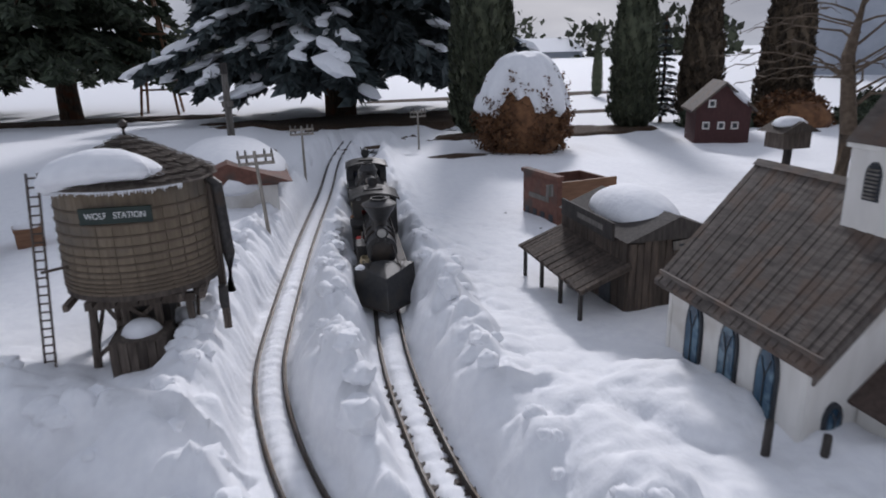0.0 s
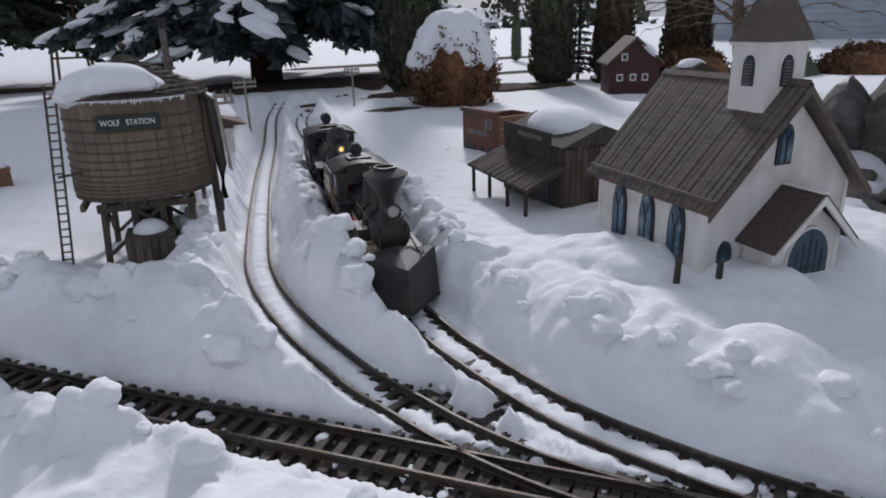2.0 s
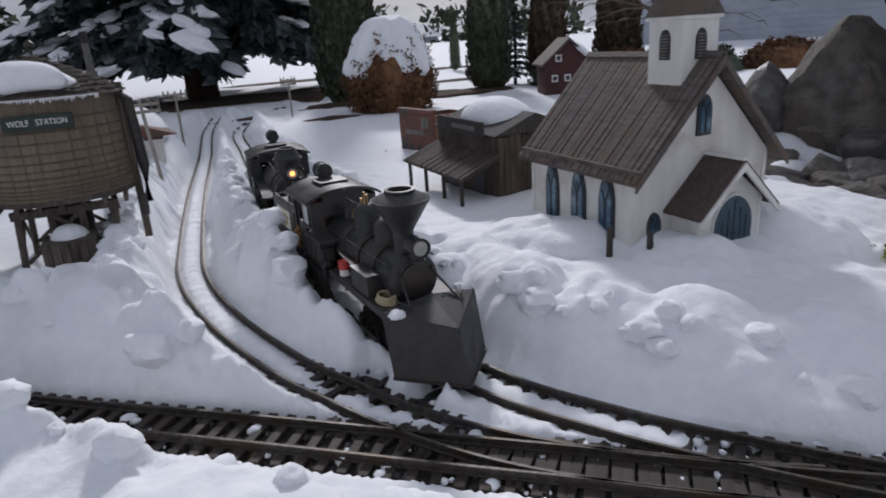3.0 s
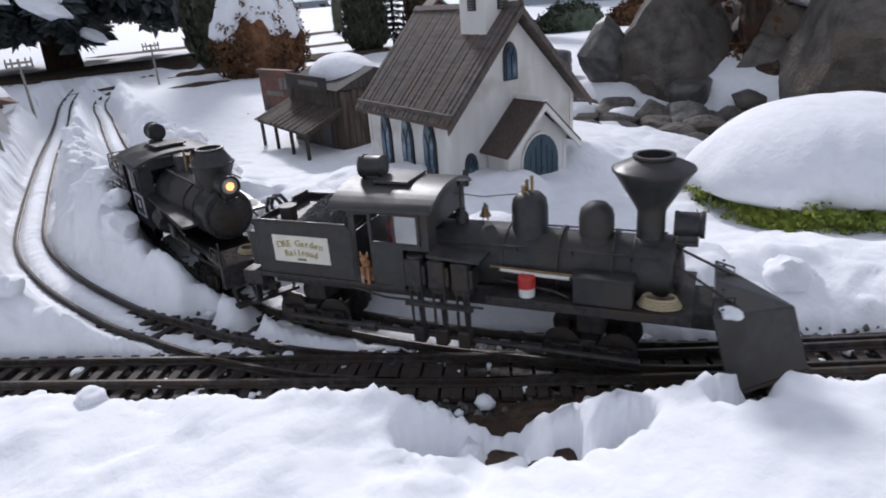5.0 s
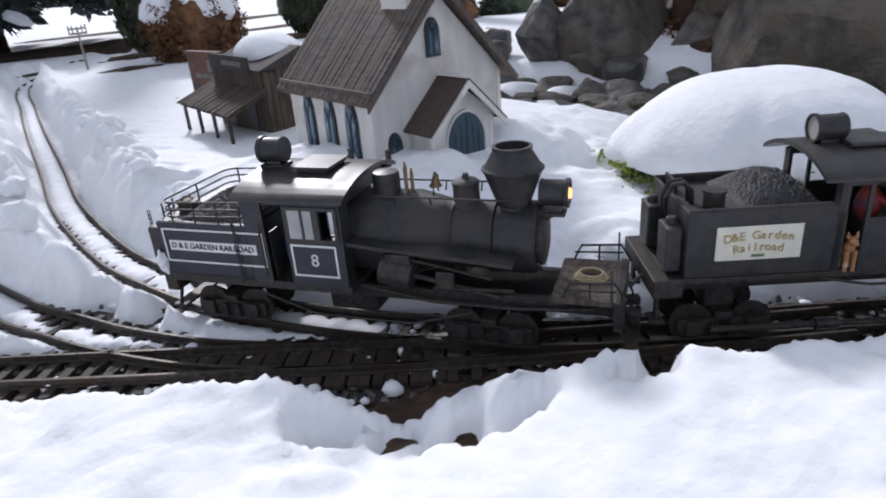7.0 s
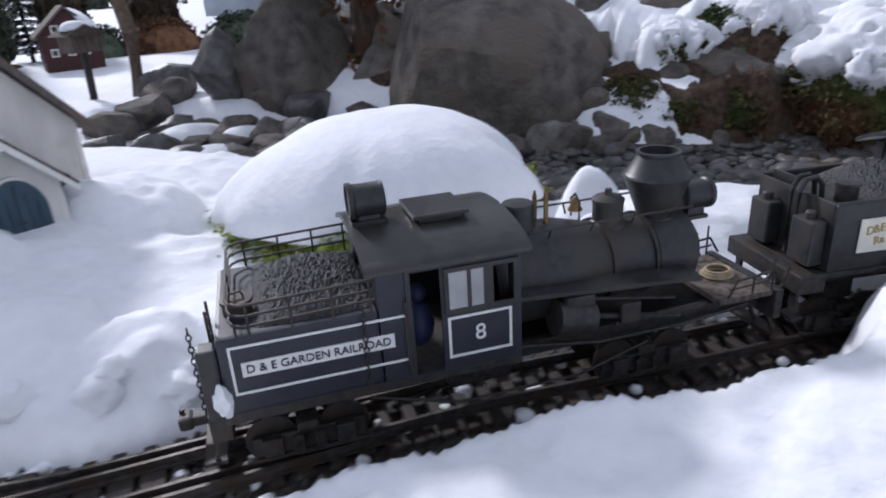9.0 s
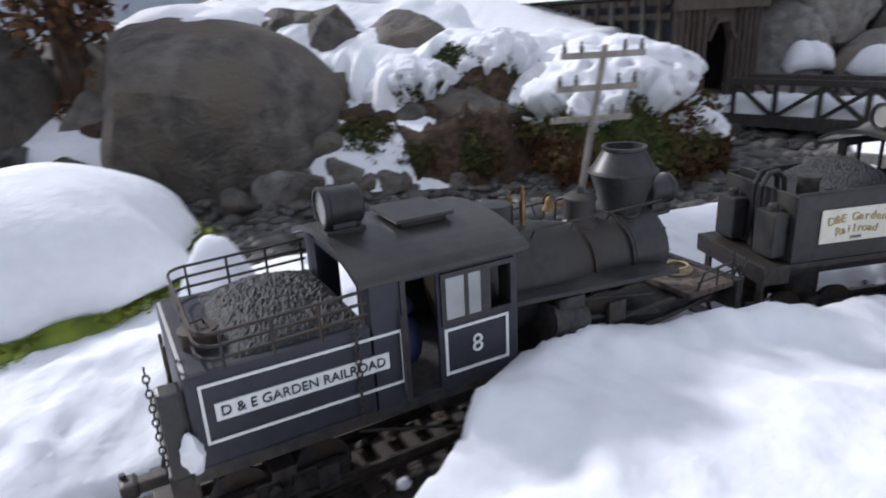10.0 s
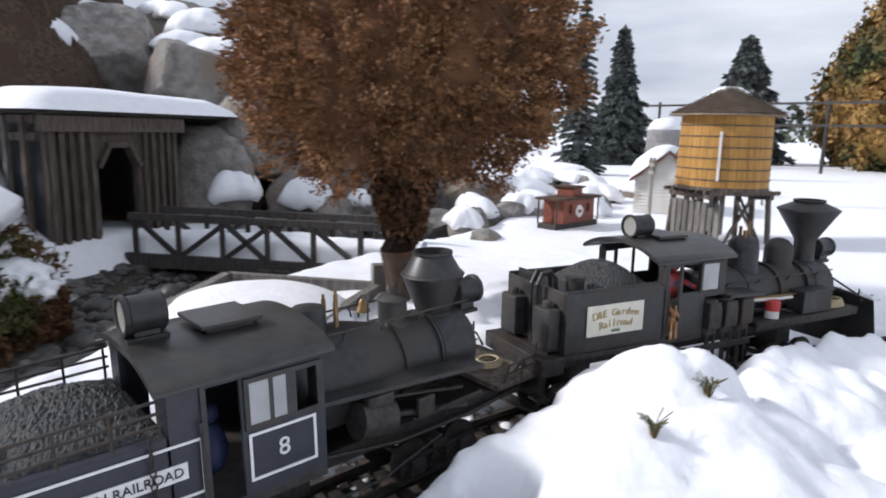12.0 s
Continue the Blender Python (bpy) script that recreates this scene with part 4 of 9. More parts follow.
    # deck box, canister, rope coil
    B("tool_box", box(-0.092, -0.013, -0.074, -0.040, 0.1125, 0.150, 0.002), M_BLACK, root)
    part("tool_box_lid", box(-0.094, -0.011, -0.076, -0.039, 0.150, 0.154, 0.001), M_BLACK, root)
    can = B("canister", lathe([(0.0115, 0.1125), (0.0115, 0.126)], 18, (-0.159, -0.062, 0)), M_WHITEP, root, "white pot with a red lid", True)
    part("lid", lathe([(0.0125, 0.126), (0.0125, 0.142), (0.010, 0.144)], 18, (-0.159, -0.062, 0)), M_RED, can, "red screw lid", True)
    bm = bmesh.new()
    for k in range(4):
        tube([(0.020 + (0.027 - 0.002 * k) * math.cos(a), -0.052 + (0.017 - 0.001 * k) * math.sin(a), 0.1145 + 0.0035 * k) for a in np.linspace(0, 2 * math.pi, 22, endpoint=False)], 0.0022, bm=bm, closed=True)
    B("rope_coil", bm, M_ROPE, root, "coil of pale rope", True)
    B("pipe", tube([(-0.20, -0.054, 0.146), (-0.14, -0.056, 0.143), (-0.10, -0.056, 0.142)], 0.0030), M_WHITEP, root, "pale feed pipe along the boiler")
    B("blow_pipe", tube([(-0.20, -0.050, 0.128), (-0.12, -0.060, 0.122), (-0.10, -0.060, 0.114)], 0.0022), M_IRON, root)
    # low tender body with sign, coal, hatch and rear water boxes
    ten = B("tender", prism([(-0.612, 0.1125), (-0.428, 0.1125), (-0.428, 0.192), (-0.436, 0.202), (-0.612, 0.202)], "y", -0.076, -0.071, bevel=0.0008), M_BLACK, root)
    part("side_wall", prism([(-0.612, 0.1125), (-0.428, 0.1125), (-0.428, 0.192), (-0.436, 0.202), (-0.612, 0.202)], "y", 0.071, 0.076, bevel=0.0008), M_BLACK, ten)
    part("rear_wall", box(-0.612, -0.607, -0.071, 0.071, 0.1125, 0.202, 0.001), M_BLACK, ten)
    part("front_board", box(-0.436, -0.431, -0.071, 0.071, 0.1125, 0.190), M_BLACK, ten)
    part("deck", box(-0.607, -0.436, -0.071, 0.071, 0.186, 0.193), M_IRON, ten)
    for sy in (-1, 1):
        part("top_rail", tube([(-0.611, sy * 0.0735, 0.2025), (-0.440, sy * 0.0735, 0.2025), (-0.431, sy * 0.0735, 0.195)], 0.0028), M_BLACK, ten)
    part("coal_board", box(-0.600, -0.596, 0.02, 0.066, 0.193, 0.212, 0.001), M_BLACK, ten)
    part("water_hatch", lathe([(0.0135, 0.193), (0.0135, 0.212), (0.015, 0.213), (0.015, 0.217), (0.004, 0.218)], 20, (-0.568, -0.036, 0)), M_IRON, ten, smooth=True)
    coal_heap(ten, -0.545, -0.440, 0.064, 0.193, 0.034)
    for y0_, y1_ in ((-0.066, -0.026), (0.020, 0.060)):
        wb_ = part("water_box", box(-0.634, -0.613, y0_, y1_, 0.118, 0.178, 0.003), M_BLACK, ten)
        part("box_cap", lathe([(0.007, 0.178), (0.007, 0.186), (0.005, 0.188)], 12, (-0.623, (y0_ + y1_) / 2, 0)), M_BLACK, wb_, smooth=True)
    for y in (-0.020, -0.006):
        part("hose", tube([(-0.622, y, 0.118), (-0.624, y, 0.205), (-0.616, y, 0.221), (-0.602, y, 0.223), (-0.592, y, 0.212), (-0.590, y, 0.193)], 0.0035, 8), M_BLACK, ten, "curved black hose", True)
    part("rear_sill", box(-0.650, -0.612, -0.078, 0.078, 0.086, 0.1115, 0.002), M_IRON, ten)
    for y in (-0.060, 0.060):
        part("step", box(-0.650, -0.632, y - 0.014, y + 0.014, 0.046, 0.051, 0.001), M_IRON, ten)
        part("step_hanger", beam((-0.640, y, 0.088), (-0.640, y, 0.050), 0.004, 0.012), M_IRON, ten)
    part("rear_hose", tube([(-0.652, -0.030, 0.100), (-0.668, -0.034, 0.085), (-0.660, -0.036, 0.062)], 0.003, 8), M_BLACK, ten, smooth=True)
    sg = B("sign", box(-0.5765, -0.4715, -0.0785, -0.0764, 0.1355, 0.1810, 0.0008), M_SIGN, root, "cream name board with ochre lettering")
    # arched lettering: the company name, then small writing as bars
    for word, zc, bow, width, cx in (("D&E Garden", 0.1685, 0.0045, 0.086, -0.524), ("Railroad", 0.1530, 0.0035, 0.062, -0.524)):
        n = len(word)
        for i, ch in enumerate(word):
            if ch == " ":
                continue
            u = (i + 0.5) / n * 2 - 1
            text("lettering", ch, 0.0155, M_GOLD, sg, SIDE(cx + u * width / 2, -0.0792, zc - bow * u * u) @ pose(0, 0, 0, 0, 0, -8 * u))
    part("small_writing", box(-0.532, -0.516, -0.0792, -0.0786, 0.1395, 0.1430), M_GREENLET, sg)
    # figures
    bm = blob(None, (-0.410, -0.070, 0.131), 0.0070, 1.0, 2, 0.1)
    blob(bm, (-0.410, -0.074, 0.143), 0.0070, 1.1, 3, 0.1)
    blob(bm, (-0.410, -0.079, 0.153), 0.0066, 0.9, 4, 0.1)
    blob(bm, (-0.409, -0.085, 0.151), 0.0033, 0.8, 5, 0.1)
    for sx in (-1, 1):
        rod((-0.410 + sx * 0.005, -0.079, 0.140), (-0.410 + sx * 0.005, -0.080, 0.1125), 0.003, 0.0026, 8, bm)
        rod((-0.410 + sx * 0.006, -0.066, 0.133), (-0.410 + sx * 0.006, -0.066, 0.1125), 0.0035, 0.003, 8, bm)
        rod((-0.410 + sx * 0.005, -0.077, 0.157), (-0.410 + sx * 0.006, -0.077, 0.165), 0.003, 0.0005, 6, bm)
    B("dog_figurine", bm, M_DOG, root, "tan toy dog sitting in the cab doorway", True)
    bm = blob(None, (-0.372, -0.035, 0.186), 0.016, 1.5, 7, 0.1)
    blob(bm, (-0.372, -0.035, 0.217), 0.0095, 1.1, 8, 0.1)
    rod((-0.366, -0.045, 0.194), (-0.352, -0.066, 0.186), 0.005, seg=8, bm=bm)
    B("driver_figurine", bm, M_FIGURE, root, "toy engine driver in red at the window", True)
    # snow plough
    nose, back, half, zt, zl = 0.196, 0.085, 0.092, 0.124, 0.012
    bm = bmesh.new()
    vs = {}
    for key, p in dict(nb=(nose + 0.018, 0, zl), nt=(nose - 0.01, 0, zt * 0.86), rb=(back + 0.03, -half, zl), rt=(back, -half, zt), lb=(back + 0.03, half, zl), lt=(back, half, zt), ct=(back, 0, zt + 0.012)).items():
        vs[key] = bm.verts.new(p)
    for f in (("nb", "nt", "rt", "rb"), ("nb", "lb", "lt", "nt"), ("nt", "ct", "rt"), ("nt", "lt", "ct"), ("rb", "rt", "ct", "lt", "lb"), ("nb", "rb", "lb")):
        bm.faces.new([vs[k] for k in f])
    bmesh.ops.bevel(bm, geom=list(bm.edges), offset=0.0018, segments=1, affect="EDGES")
    pl = B("snow_plough", bm, M_BLACK, root, "black steel wedge plough with snow on it")
    for sy in (-1, 1):
        part("edge_strip", beam((back + 0.03, sy * half, zl + 0.003), (nose + 0.018, 0, zl + 0.003), 0.004, 0.005), M_IRON, pl)
        part("brace", rod((0.035, sy * 0.03, 0.165), (back + 0.045, sy * 0.05, 0.112), 0.002, seg=6), M_IRON, pl)
        part("step", tube([(nose - 0.11, sy * 0.062, 0.122), (nose - 0.11, sy * 0.062, 0.136), (nose - 0.085, sy * 0.048, 0.134), (nose - 0.085, sy * 0.048, 0.118)], 0.0014), M_IRON, pl)
        for k in range(4):
            part("rivet", lathe([(0.0024, 0), (0.001, 0.002)], 8, (back + 0.012, sy * (0.02 + 0.02 * k), zt + 0.006)), M_IRON, pl)
    part("snow_cake", blob(None, (0.105, -0.072, 0.122), 0.015, 0.5, 6, 0.5, 3), M_SNOW, pl, "caked snow", True)
    coupler(root, -0.645, -1)
    return root, sets


def build_climax():
    root = thing("tank_locomotive", "black geared locomotive number 8 with white lined navy panels", "locomotive")
    B = lambda *a, **k: part(*a, **k)
    bm = box(-0.545, 0.125, -0.042, 0.042, 0.062, 0.086, 0.002)
    box(-0.548, -0.23, -0.086, 0.086, 0.086, 0.098, 0.001, bm)
    box(-0.23, 0.06, -0.05, 0.05, 0.074, 0.086, 0.001, bm)
    B("frame", bm, M_IRON, root)
    sets = truck(root, -0.47, 0.026) + truck(root, -0.045, 0.026)
    zb, rb = 0.154, 0.048
    bm = lathe([(0.02, -0.25), (rb + 0.012, -0.245), (rb + 0.012, -0.15), (rb, -0.10), (rb, -0.035), (rb + 0.002, -0.033), (rb + 0.002, 0.018), (rb - 0.002, 0.022), (0.015, 0.025)], 36, (0, 0, zb), "x")
    boil = B("boiler", bm, M_BLACK, root, smooth=True)
    for x in (-0.15, -0.095, -0.038):
        part("boiler_band", lathe([(rb + 0.0035, x - 0.002), (rb + 0.0035, x + 0.002)], 36, (0, 0, zb), "x"), M_IRON, boil)
    part("smokebox_door", lathe([(0.038, 0.023), (0.038, 0.029), (0.024, 0.032), (0.006, 0.034)], 24, (0, 0, zb), "x"), M_IRON, boil, smooth=True)
    for k in range(10):
        a = k * 0.628
        part("door_bolt", lathe([(0.0028, 0.023), (0.0012, 0.026)], 8, (0, 0.043 * math.cos(a), zb + 0.043 * math.sin(a)), "x"), M_IRON, boil)
    stack(root, 0.194, 0.281, 0.040, -0.014, 0.032, 0.62)
    B("steam_dome", lathe([(0.023, 0.190), (0.0225, 0.200), (0.0185, 0.204), (0.0185, 0.226), (0.0195, 0.227), (0.0195, 0.230), (0.016, 0.233), (0.005, 0.235), (0.004, 0.242)], 24, (-0.080, 0, 0)), M_BLACK, root, "small capped dome", True)
    B("sand_dome", lathe([(0.025, 0.204), (0.020, 0.212), (0.020, 0.238), (0.018, 0.242), (0.006, 0.244)], 24, (-0.198, 0, 0)), M_BLACK, root, "round dome before the cab", True)
    bm = bmesh.new()
    for x, y, h in ((-0.172, 0.010, 0.244), (-0.165, -0.006, 0.252), (-0.160, 0.004, 0.240)):
        rod((x, y, 0.204), (x, y, h), 0.0028, seg=8, bm=bm)
        rod((x, y, h), (x, y, h + 0.006), 0.0016, seg=6, bm=bm)
    B("whistle", bm, M_BRASS, root, "brass whistles on the boiler")
    bell(root, -0.124, 0.222)
    for y in (-0.052, 0.052):
        handrail(root, -0.20, 0.012, y * 0.75, 0.218, 4)
    lamp(root, 0.040, 0.218, 1, lit=True, r=0.0175, label="black headlight with an amber lamp")
    bm = box(0.016, 0.056, -0.013, 0.013, 0.188, 0.193, 0.001)
    beam((0.018, 0, 0.175), (0.042, 0, 0.190), 0.01, 0.006, bm)
    B("lamp_bracket", bm, M_IRON, root)
    # running boards, inclined engines
    for sy in (-1, 1):
        bm = prism([(-0.235, 0.160), (0.0, 0.142), (0.0, 0.147), (-0.235, 0.165)], "y", sy * 0.046 if sy > 0 else -0.084, 0.084 if sy > 0 else -0.046)
        B("running_board", bm, M_BLACK, root)
        bm = rod((-0.185, sy * 0.072, 0.126), (-0.140, sy * 0.072, 0.118), 0.021, seg=20)
        rod((-0.140, sy * 0.072, 0.118), (-0.02, sy * 0.072, 0.094), 0.004, seg=8, bm=bm)
        B("steam_cylinder", bm, M_IRON, root, "inclined steam cylinder", True)
        bm = box(-0.175, -0.14, sy * 0.072 - 0.012, sy * 0.072 + 0.012, 0.136, 0.152, 0.003)
        rod((-0.14, sy * 0.075, 0.142), (-0.03, sy * 0.075, 0.122), 0.0022, seg=6, bm=bm)
        rod((-0.11, sy * 0.078, 0.104), (0.0, sy * 0.078, 0.108), 0.0025, seg=6, bm=bm)
        B("valve_gear", bm, M_IRON, root)
        B("link", box(-0.105, -0.080, sy * 0.080 - 0.003, sy * 0.080 + 0.003, 0.104, 0.130, 0.002), M_IRON, root)
        B("side_pipe", tube([(-0.23, sy * 0.06, 0.09), (-0.12, sy * 0.062, 0.074), (0.0, sy * 0.06, 0.072), (0.10, sy * 0.05, 0.075)], 0.0025), M_IRON, root)
        B("truss_rod", tube([(-0.4, sy * 0.07, 0.072), (-0.3, sy * 0.07, 0.040), (-0.15, sy * 0.07, 0.040), (-0.06, sy * 0.07, 0.066)], 0.0018), M_IRON, root)
    B("gearbox", box(-0.30, -0.22, -0.03, 0.03, 0.030, 0.074, 0.006), M_IRON, root)
    # front deck with rails and rope
    B("front_deck", box(0.045, 0.125, -0.064, 0.064, 0.088, 0.096, 0.001), M_TIMBER, root, "worn timber front deck")
    for sy in (-1, 1):
        bm = tube([(0.06, sy * 0.062, 0.096), (0.07, sy * 0.062, 0.118), (0.125, sy * 0.062, 0.122), (0.140, sy * 0.062, 0.098)], 0.0018)
        rod((0.095, sy * 0.062, 0.096), (0.095, sy * 0.062, 0.120), 0.0015, seg=6, bm=bm)
        tube([(0.06, sy * 0.062, 0.107), (0.128, sy * 0.062, 0.110)], 0.0014, bm=bm)
        B("deck_rail", bm, M_IRON, root)
        B("flag_staff", rod((0.122, sy * 0.064, 0.096), (0.122, sy * 0.064, 0.140), 0.0014, seg=6), M_IRON, root)
    bm = bmesh.new()
    for k in range(3):
        tube([(0.09 + (0.022 - 0.003 * k) * math.cos(a), (0.018 - 0.002 * k) * math.sin(a), 0.099 + 0.003 * k) for a in np.linspace(0, 2 * math.pi, 22, endpoint=False)], 0.0018, bm=bm, closed=True)
    B("rope_coil", bm, M_ROPE, root, "coil of pale rope", True)
    bm = box(0.125, 0.137, -0.07, 0.07, 0.056, 0.098, 0.002)
    B("pilot_beam", bm, M_IRON, root)
    B("pilot_step", box(0.137, 0.157, -0.06, 0.06, 0.020, 0.026, 0.001), M_IRON, root)
    for y in (-0.055, -0.02, 0.02, 0.055):
        B("step_hanger", beam((0.131, y, 0.055), (0.146, y, 0.022), 0.004, 0.004), M_IRON, root)
    B("lever", rod((0.133, -0.066, 0.096), (0.140, -0.070, 0.128), 0.002, seg=6), M_IRON, root)
    coupler(root, 0.115, 1)
    # cab: side walls with door and window openings
    holes = [(-0.352, -0.320, 0.100, 0.218), (-0.313, -0.272, 0.168, 0.214), (-0.264, -0.240, 0.168, 0.214)]
    cab = B("cab", wall_with_holes(-0.385, -0.232, 0.098, 0.226, -0.089, -0.085, holes), M_NAVY, root)
    part("far_wall", wall_with_holes(-0.385, -0.232, 0.098, 0.226, 0.085, 0.089, holes), M_NAVY, cab)
    bm = box(-0.236, -0.232, -0.085, -0.062, 0.098, 0.224)
    box(-0.236, -0.232, 0.062, 0.085, 0.098, 0.224, bm=bm)
    box(-0.236, -0.232, -0.062, 0.062, 0.215, 0.236, bm=bm)
    part("front_wall", bm, M_BLACK, cab)
    bm = box(-0.385, -0.381, -0.085, -0.058, 0.098, 0.226)
    box(-0.385, -0.381, 0.058, 0.085, 0.098, 0.226, bm=bm)
    box(-0.385, -0.381, -0.058, 0.058, 0.098, 0.176, bm=bm)
    box(-0.385, -0.381, -0.058, 0.058, 0.222, 0.236, bm=bm)
    part("rear_wall", bm, M_NAVY, cab)
    part("window_frame", wall_with_holes(-0.317, -0.236, 0.165, 0.217, -0.0915, -0.0892, [(-0.312, -0.292, 0.170, 0.212), (-0.288, -0.274, 0.170, 0.212), (-0.264, -0.241, 0.170, 0.212)]), M_BLACK, cab)
    part("pane", box(-0.312, -0.292, -0.0905, -0.0898, 0.170, 0.212), M_PANE, cab, "milky window pane")
    part("pane", box(-0.288, -0.274, -0.0905, -0.0898, 0.170, 0.212), M_PANE, cab, "milky window pane")
    part("door_post", box(-0.357, -0.352, -0.0915, -0.085, 0.098, 0.222), M_BLACK, cab)
    part("grab_iron", rod((-0.359, -0.094, 0.107), (-0.359, -0.094, 0.19), 0.0014, seg=6), M_IRON, cab)
    part("door_leaf", box(-0.351, -0.349, -0.083, -0.062, 0.100, 0.175), M_BLACK, cab)
    frame_lines(cab, -0.3145, -0.2435, -0.0892, 0.1125, 0.1610)
    text("number", "8", 0.026, M_LINE, cab, SIDE(-0.279, -0.0898, 0.137), "white cab number")
    part("engine_front", lathe([(0.056, -0.262), (0.058, -0.25)], 24, (0, 0, zb), "x"), M_IRON, cab)
    bm = blob(None, (-0.335, -0.045, 0.137), 0.017, 1.6, 7, 0.1)
    blob(bm, (-0.335, -0.045, 0.174), 0.010, 1.1, 8, 0.1)
    B("fireman_figurine", bm, M_BLUEF, root, "toy fireman in blue standing in the doorway", True)
    arched_roof(root, -0.397, -0.222, 0.097, 0.229, 0.019, "smooth arched dark grey cab roof")
    B("roof_hatch", box(-0.330, -0.268, -0.034, 0.034, 0.2520, 0.2560, 0.0008), M_ROOF, root)
    B("hatch_base", box(-0.323, -0.275, -0.029, 0.029, 0.243, 0.2525), M_BLACK, root)
    lamp(root, -0.372, 0.272, -1, r=0.018)
    B("lamp_foot", box(-0.392, -0.353, -0.014, 0.014, 0.243, 0.252, 0.001), M_BLACK, root)
    # tank and bunker
    tank = B("tank", box(-0.543, -0.386, -0.0885, 0.0885, 0.098, 0.184, 0.004), M_NAVY, root)
    frame_lines(tank, -0.533, -0.357, -0.0892, 0.1210, 0.1745, 0.0025)
    sg = part("name_strip", box(-0.523, -0.372, -0.0905, -0.0887, 0.140, 0.1555), M_LINE, tank, "white name strip")
    text("lettering", "D & E GARDEN RAILROAD", 0.0125, M_NAVY, sg, SIDE(-0.4475, -0.0911, 0.1478), "dark lettering", 0.142)
    coal_heap(root, -0.505, -0.388, 0.080, 0.184, 0.026)
    hb = B("filler_hatch", lathe([(0.015, 0.184), (0.015, 0.196), (0.0165, 0.197), (0.0165, 0.200), (0.004, 0.201)], 18, (-0.520, -0.036, 0)), M_IRON, root, smooth=True)
    part("hatch_handle", tube([(-0.527, -0.042, 0.200), (-0.525, -0.038, 0.206), (-0.515, -0.034, 0.206), (-0.513, -0.030, 0.200)], 0.0012), M_IRON, hb)
    for z in (0.192, 0.203, 0.214):
        q = 0.018
        pts = [(-0.388, -0.087, z + 0.004), (-0.531 + q, -0.087, z)] + [(-0.528 + q - q * math.sin(a), -0.087 + q - q * math.cos(a), z) for a in (0.5, 1.0, 1.57)] + \
              [(-0.528 + q - q * math.sin(a), 0.087 - q + q * math.cos(a), z) for a in (1.57, 1.0, 0.5)] + [(-0.531 + q, 0.087, z), (-0.388, 0.087, z + 0.004)]
        B("bunker_rail", tube(pts, 0.0015), M_IRON, root)
    for x in (-0.392, -0.43, -0.47, -0.51):
        for sy in (-1, 1):
            B("rail_post", rod((x, sy * 0.087, 0.182), (x, sy * 0.087, 0.216), 0.0014, seg=6), M_IRON, root)
    B("rail_post", rod((-0.528, 0, 0.182), (-0.528, 0, 0.214), 0.0014, seg=6), M_IRON, root)
    ladder = bmesh.new()
    for y in (-0.060, -0.036):
        rod((-0.549, y, 0.087), (-0.549, y, 0.202), 0.0016, seg=6, bm=ladder)
    for k in range(6):
        rod((-0.549, -0.060, 0.097 + k * 0.018), (-0.549, -0.036, 0.097 + k * 0.018), 0.0013, seg=6, bm=ladder)
    B("ladder", ladder, M_IRON, root)
    B("rear_box", box(-0.563, -0.544, -0.086, -0.064, 0.094, 0.172, 0.003), M_BLACK, root)
    for x0_, y0_ in ((-0.402, -0.0935), (-0.566, -0.072)):
        ch = bmesh.new()
        for k in range(15):
            tube([(x0_ + 0.0025 * math.cos(a) * (k % 2), y0_ + 0.0025 * math.cos(a) * (1 - k % 2), 0.190 - 0.0065 * k + 0.004 * math.sin(a)) for a in np.linspace(0, 2 * math.pi, 8, endpoint=False)], 0.0009, 5, ch, True)
        B("chain", ch, M_IRON, root, "hanging iron chain")
    bm = box(-0.566, -0.544, -0.074, 0.074, 0.060, 0.092, 0.002)
    B("rear_beam", bm, M_IRON, root)
    B("rear_step", box(-0.582, -0.558, -0.055, 0.055, 0.018, 0.023, 0.001), M_IRON, root)
    for y in (-0.05, 0.05):
        B("step_hanger", beam((-0.558, y, 0.062), (-0.570, y, 0.020), 0.004, 0.004), M_IRON, root)
    B("snow_cake", blob(None, (-0.546, -0.088, 0.118), 0.010, 1.7, 5, 0.5, 3), M_SNOW, root, "clinging snow", True)
    coupler(root, -0.565, -1)
    return root, sets


shay, shay_wheels = build_shay()
climax, climax_wheels = build_climax()


def ride(line, s_of, s, front, rear):
    """The pose of a vehicle whose stack is at run s, with truck centres at front and rear of it."""
    a, b = along(line, s_of, s + front), along(line, s_of, s + rear)
    yaw = math.atan2(a[1] - b[1], a[0] - b[0])
    c, sn = math.cos(yaw), math.sin(yaw)
    za, zb = float(grade(a[0], a[1])), float(grade(b[0], b[1]))
    tilt = math.atan2(za - zb, front - rear)
    return at(a[0] - c * front, a[1] - sn * front, za - math.tan(tilt) * front, 0, -math.degrees(tilt), math.degrees(yaw))


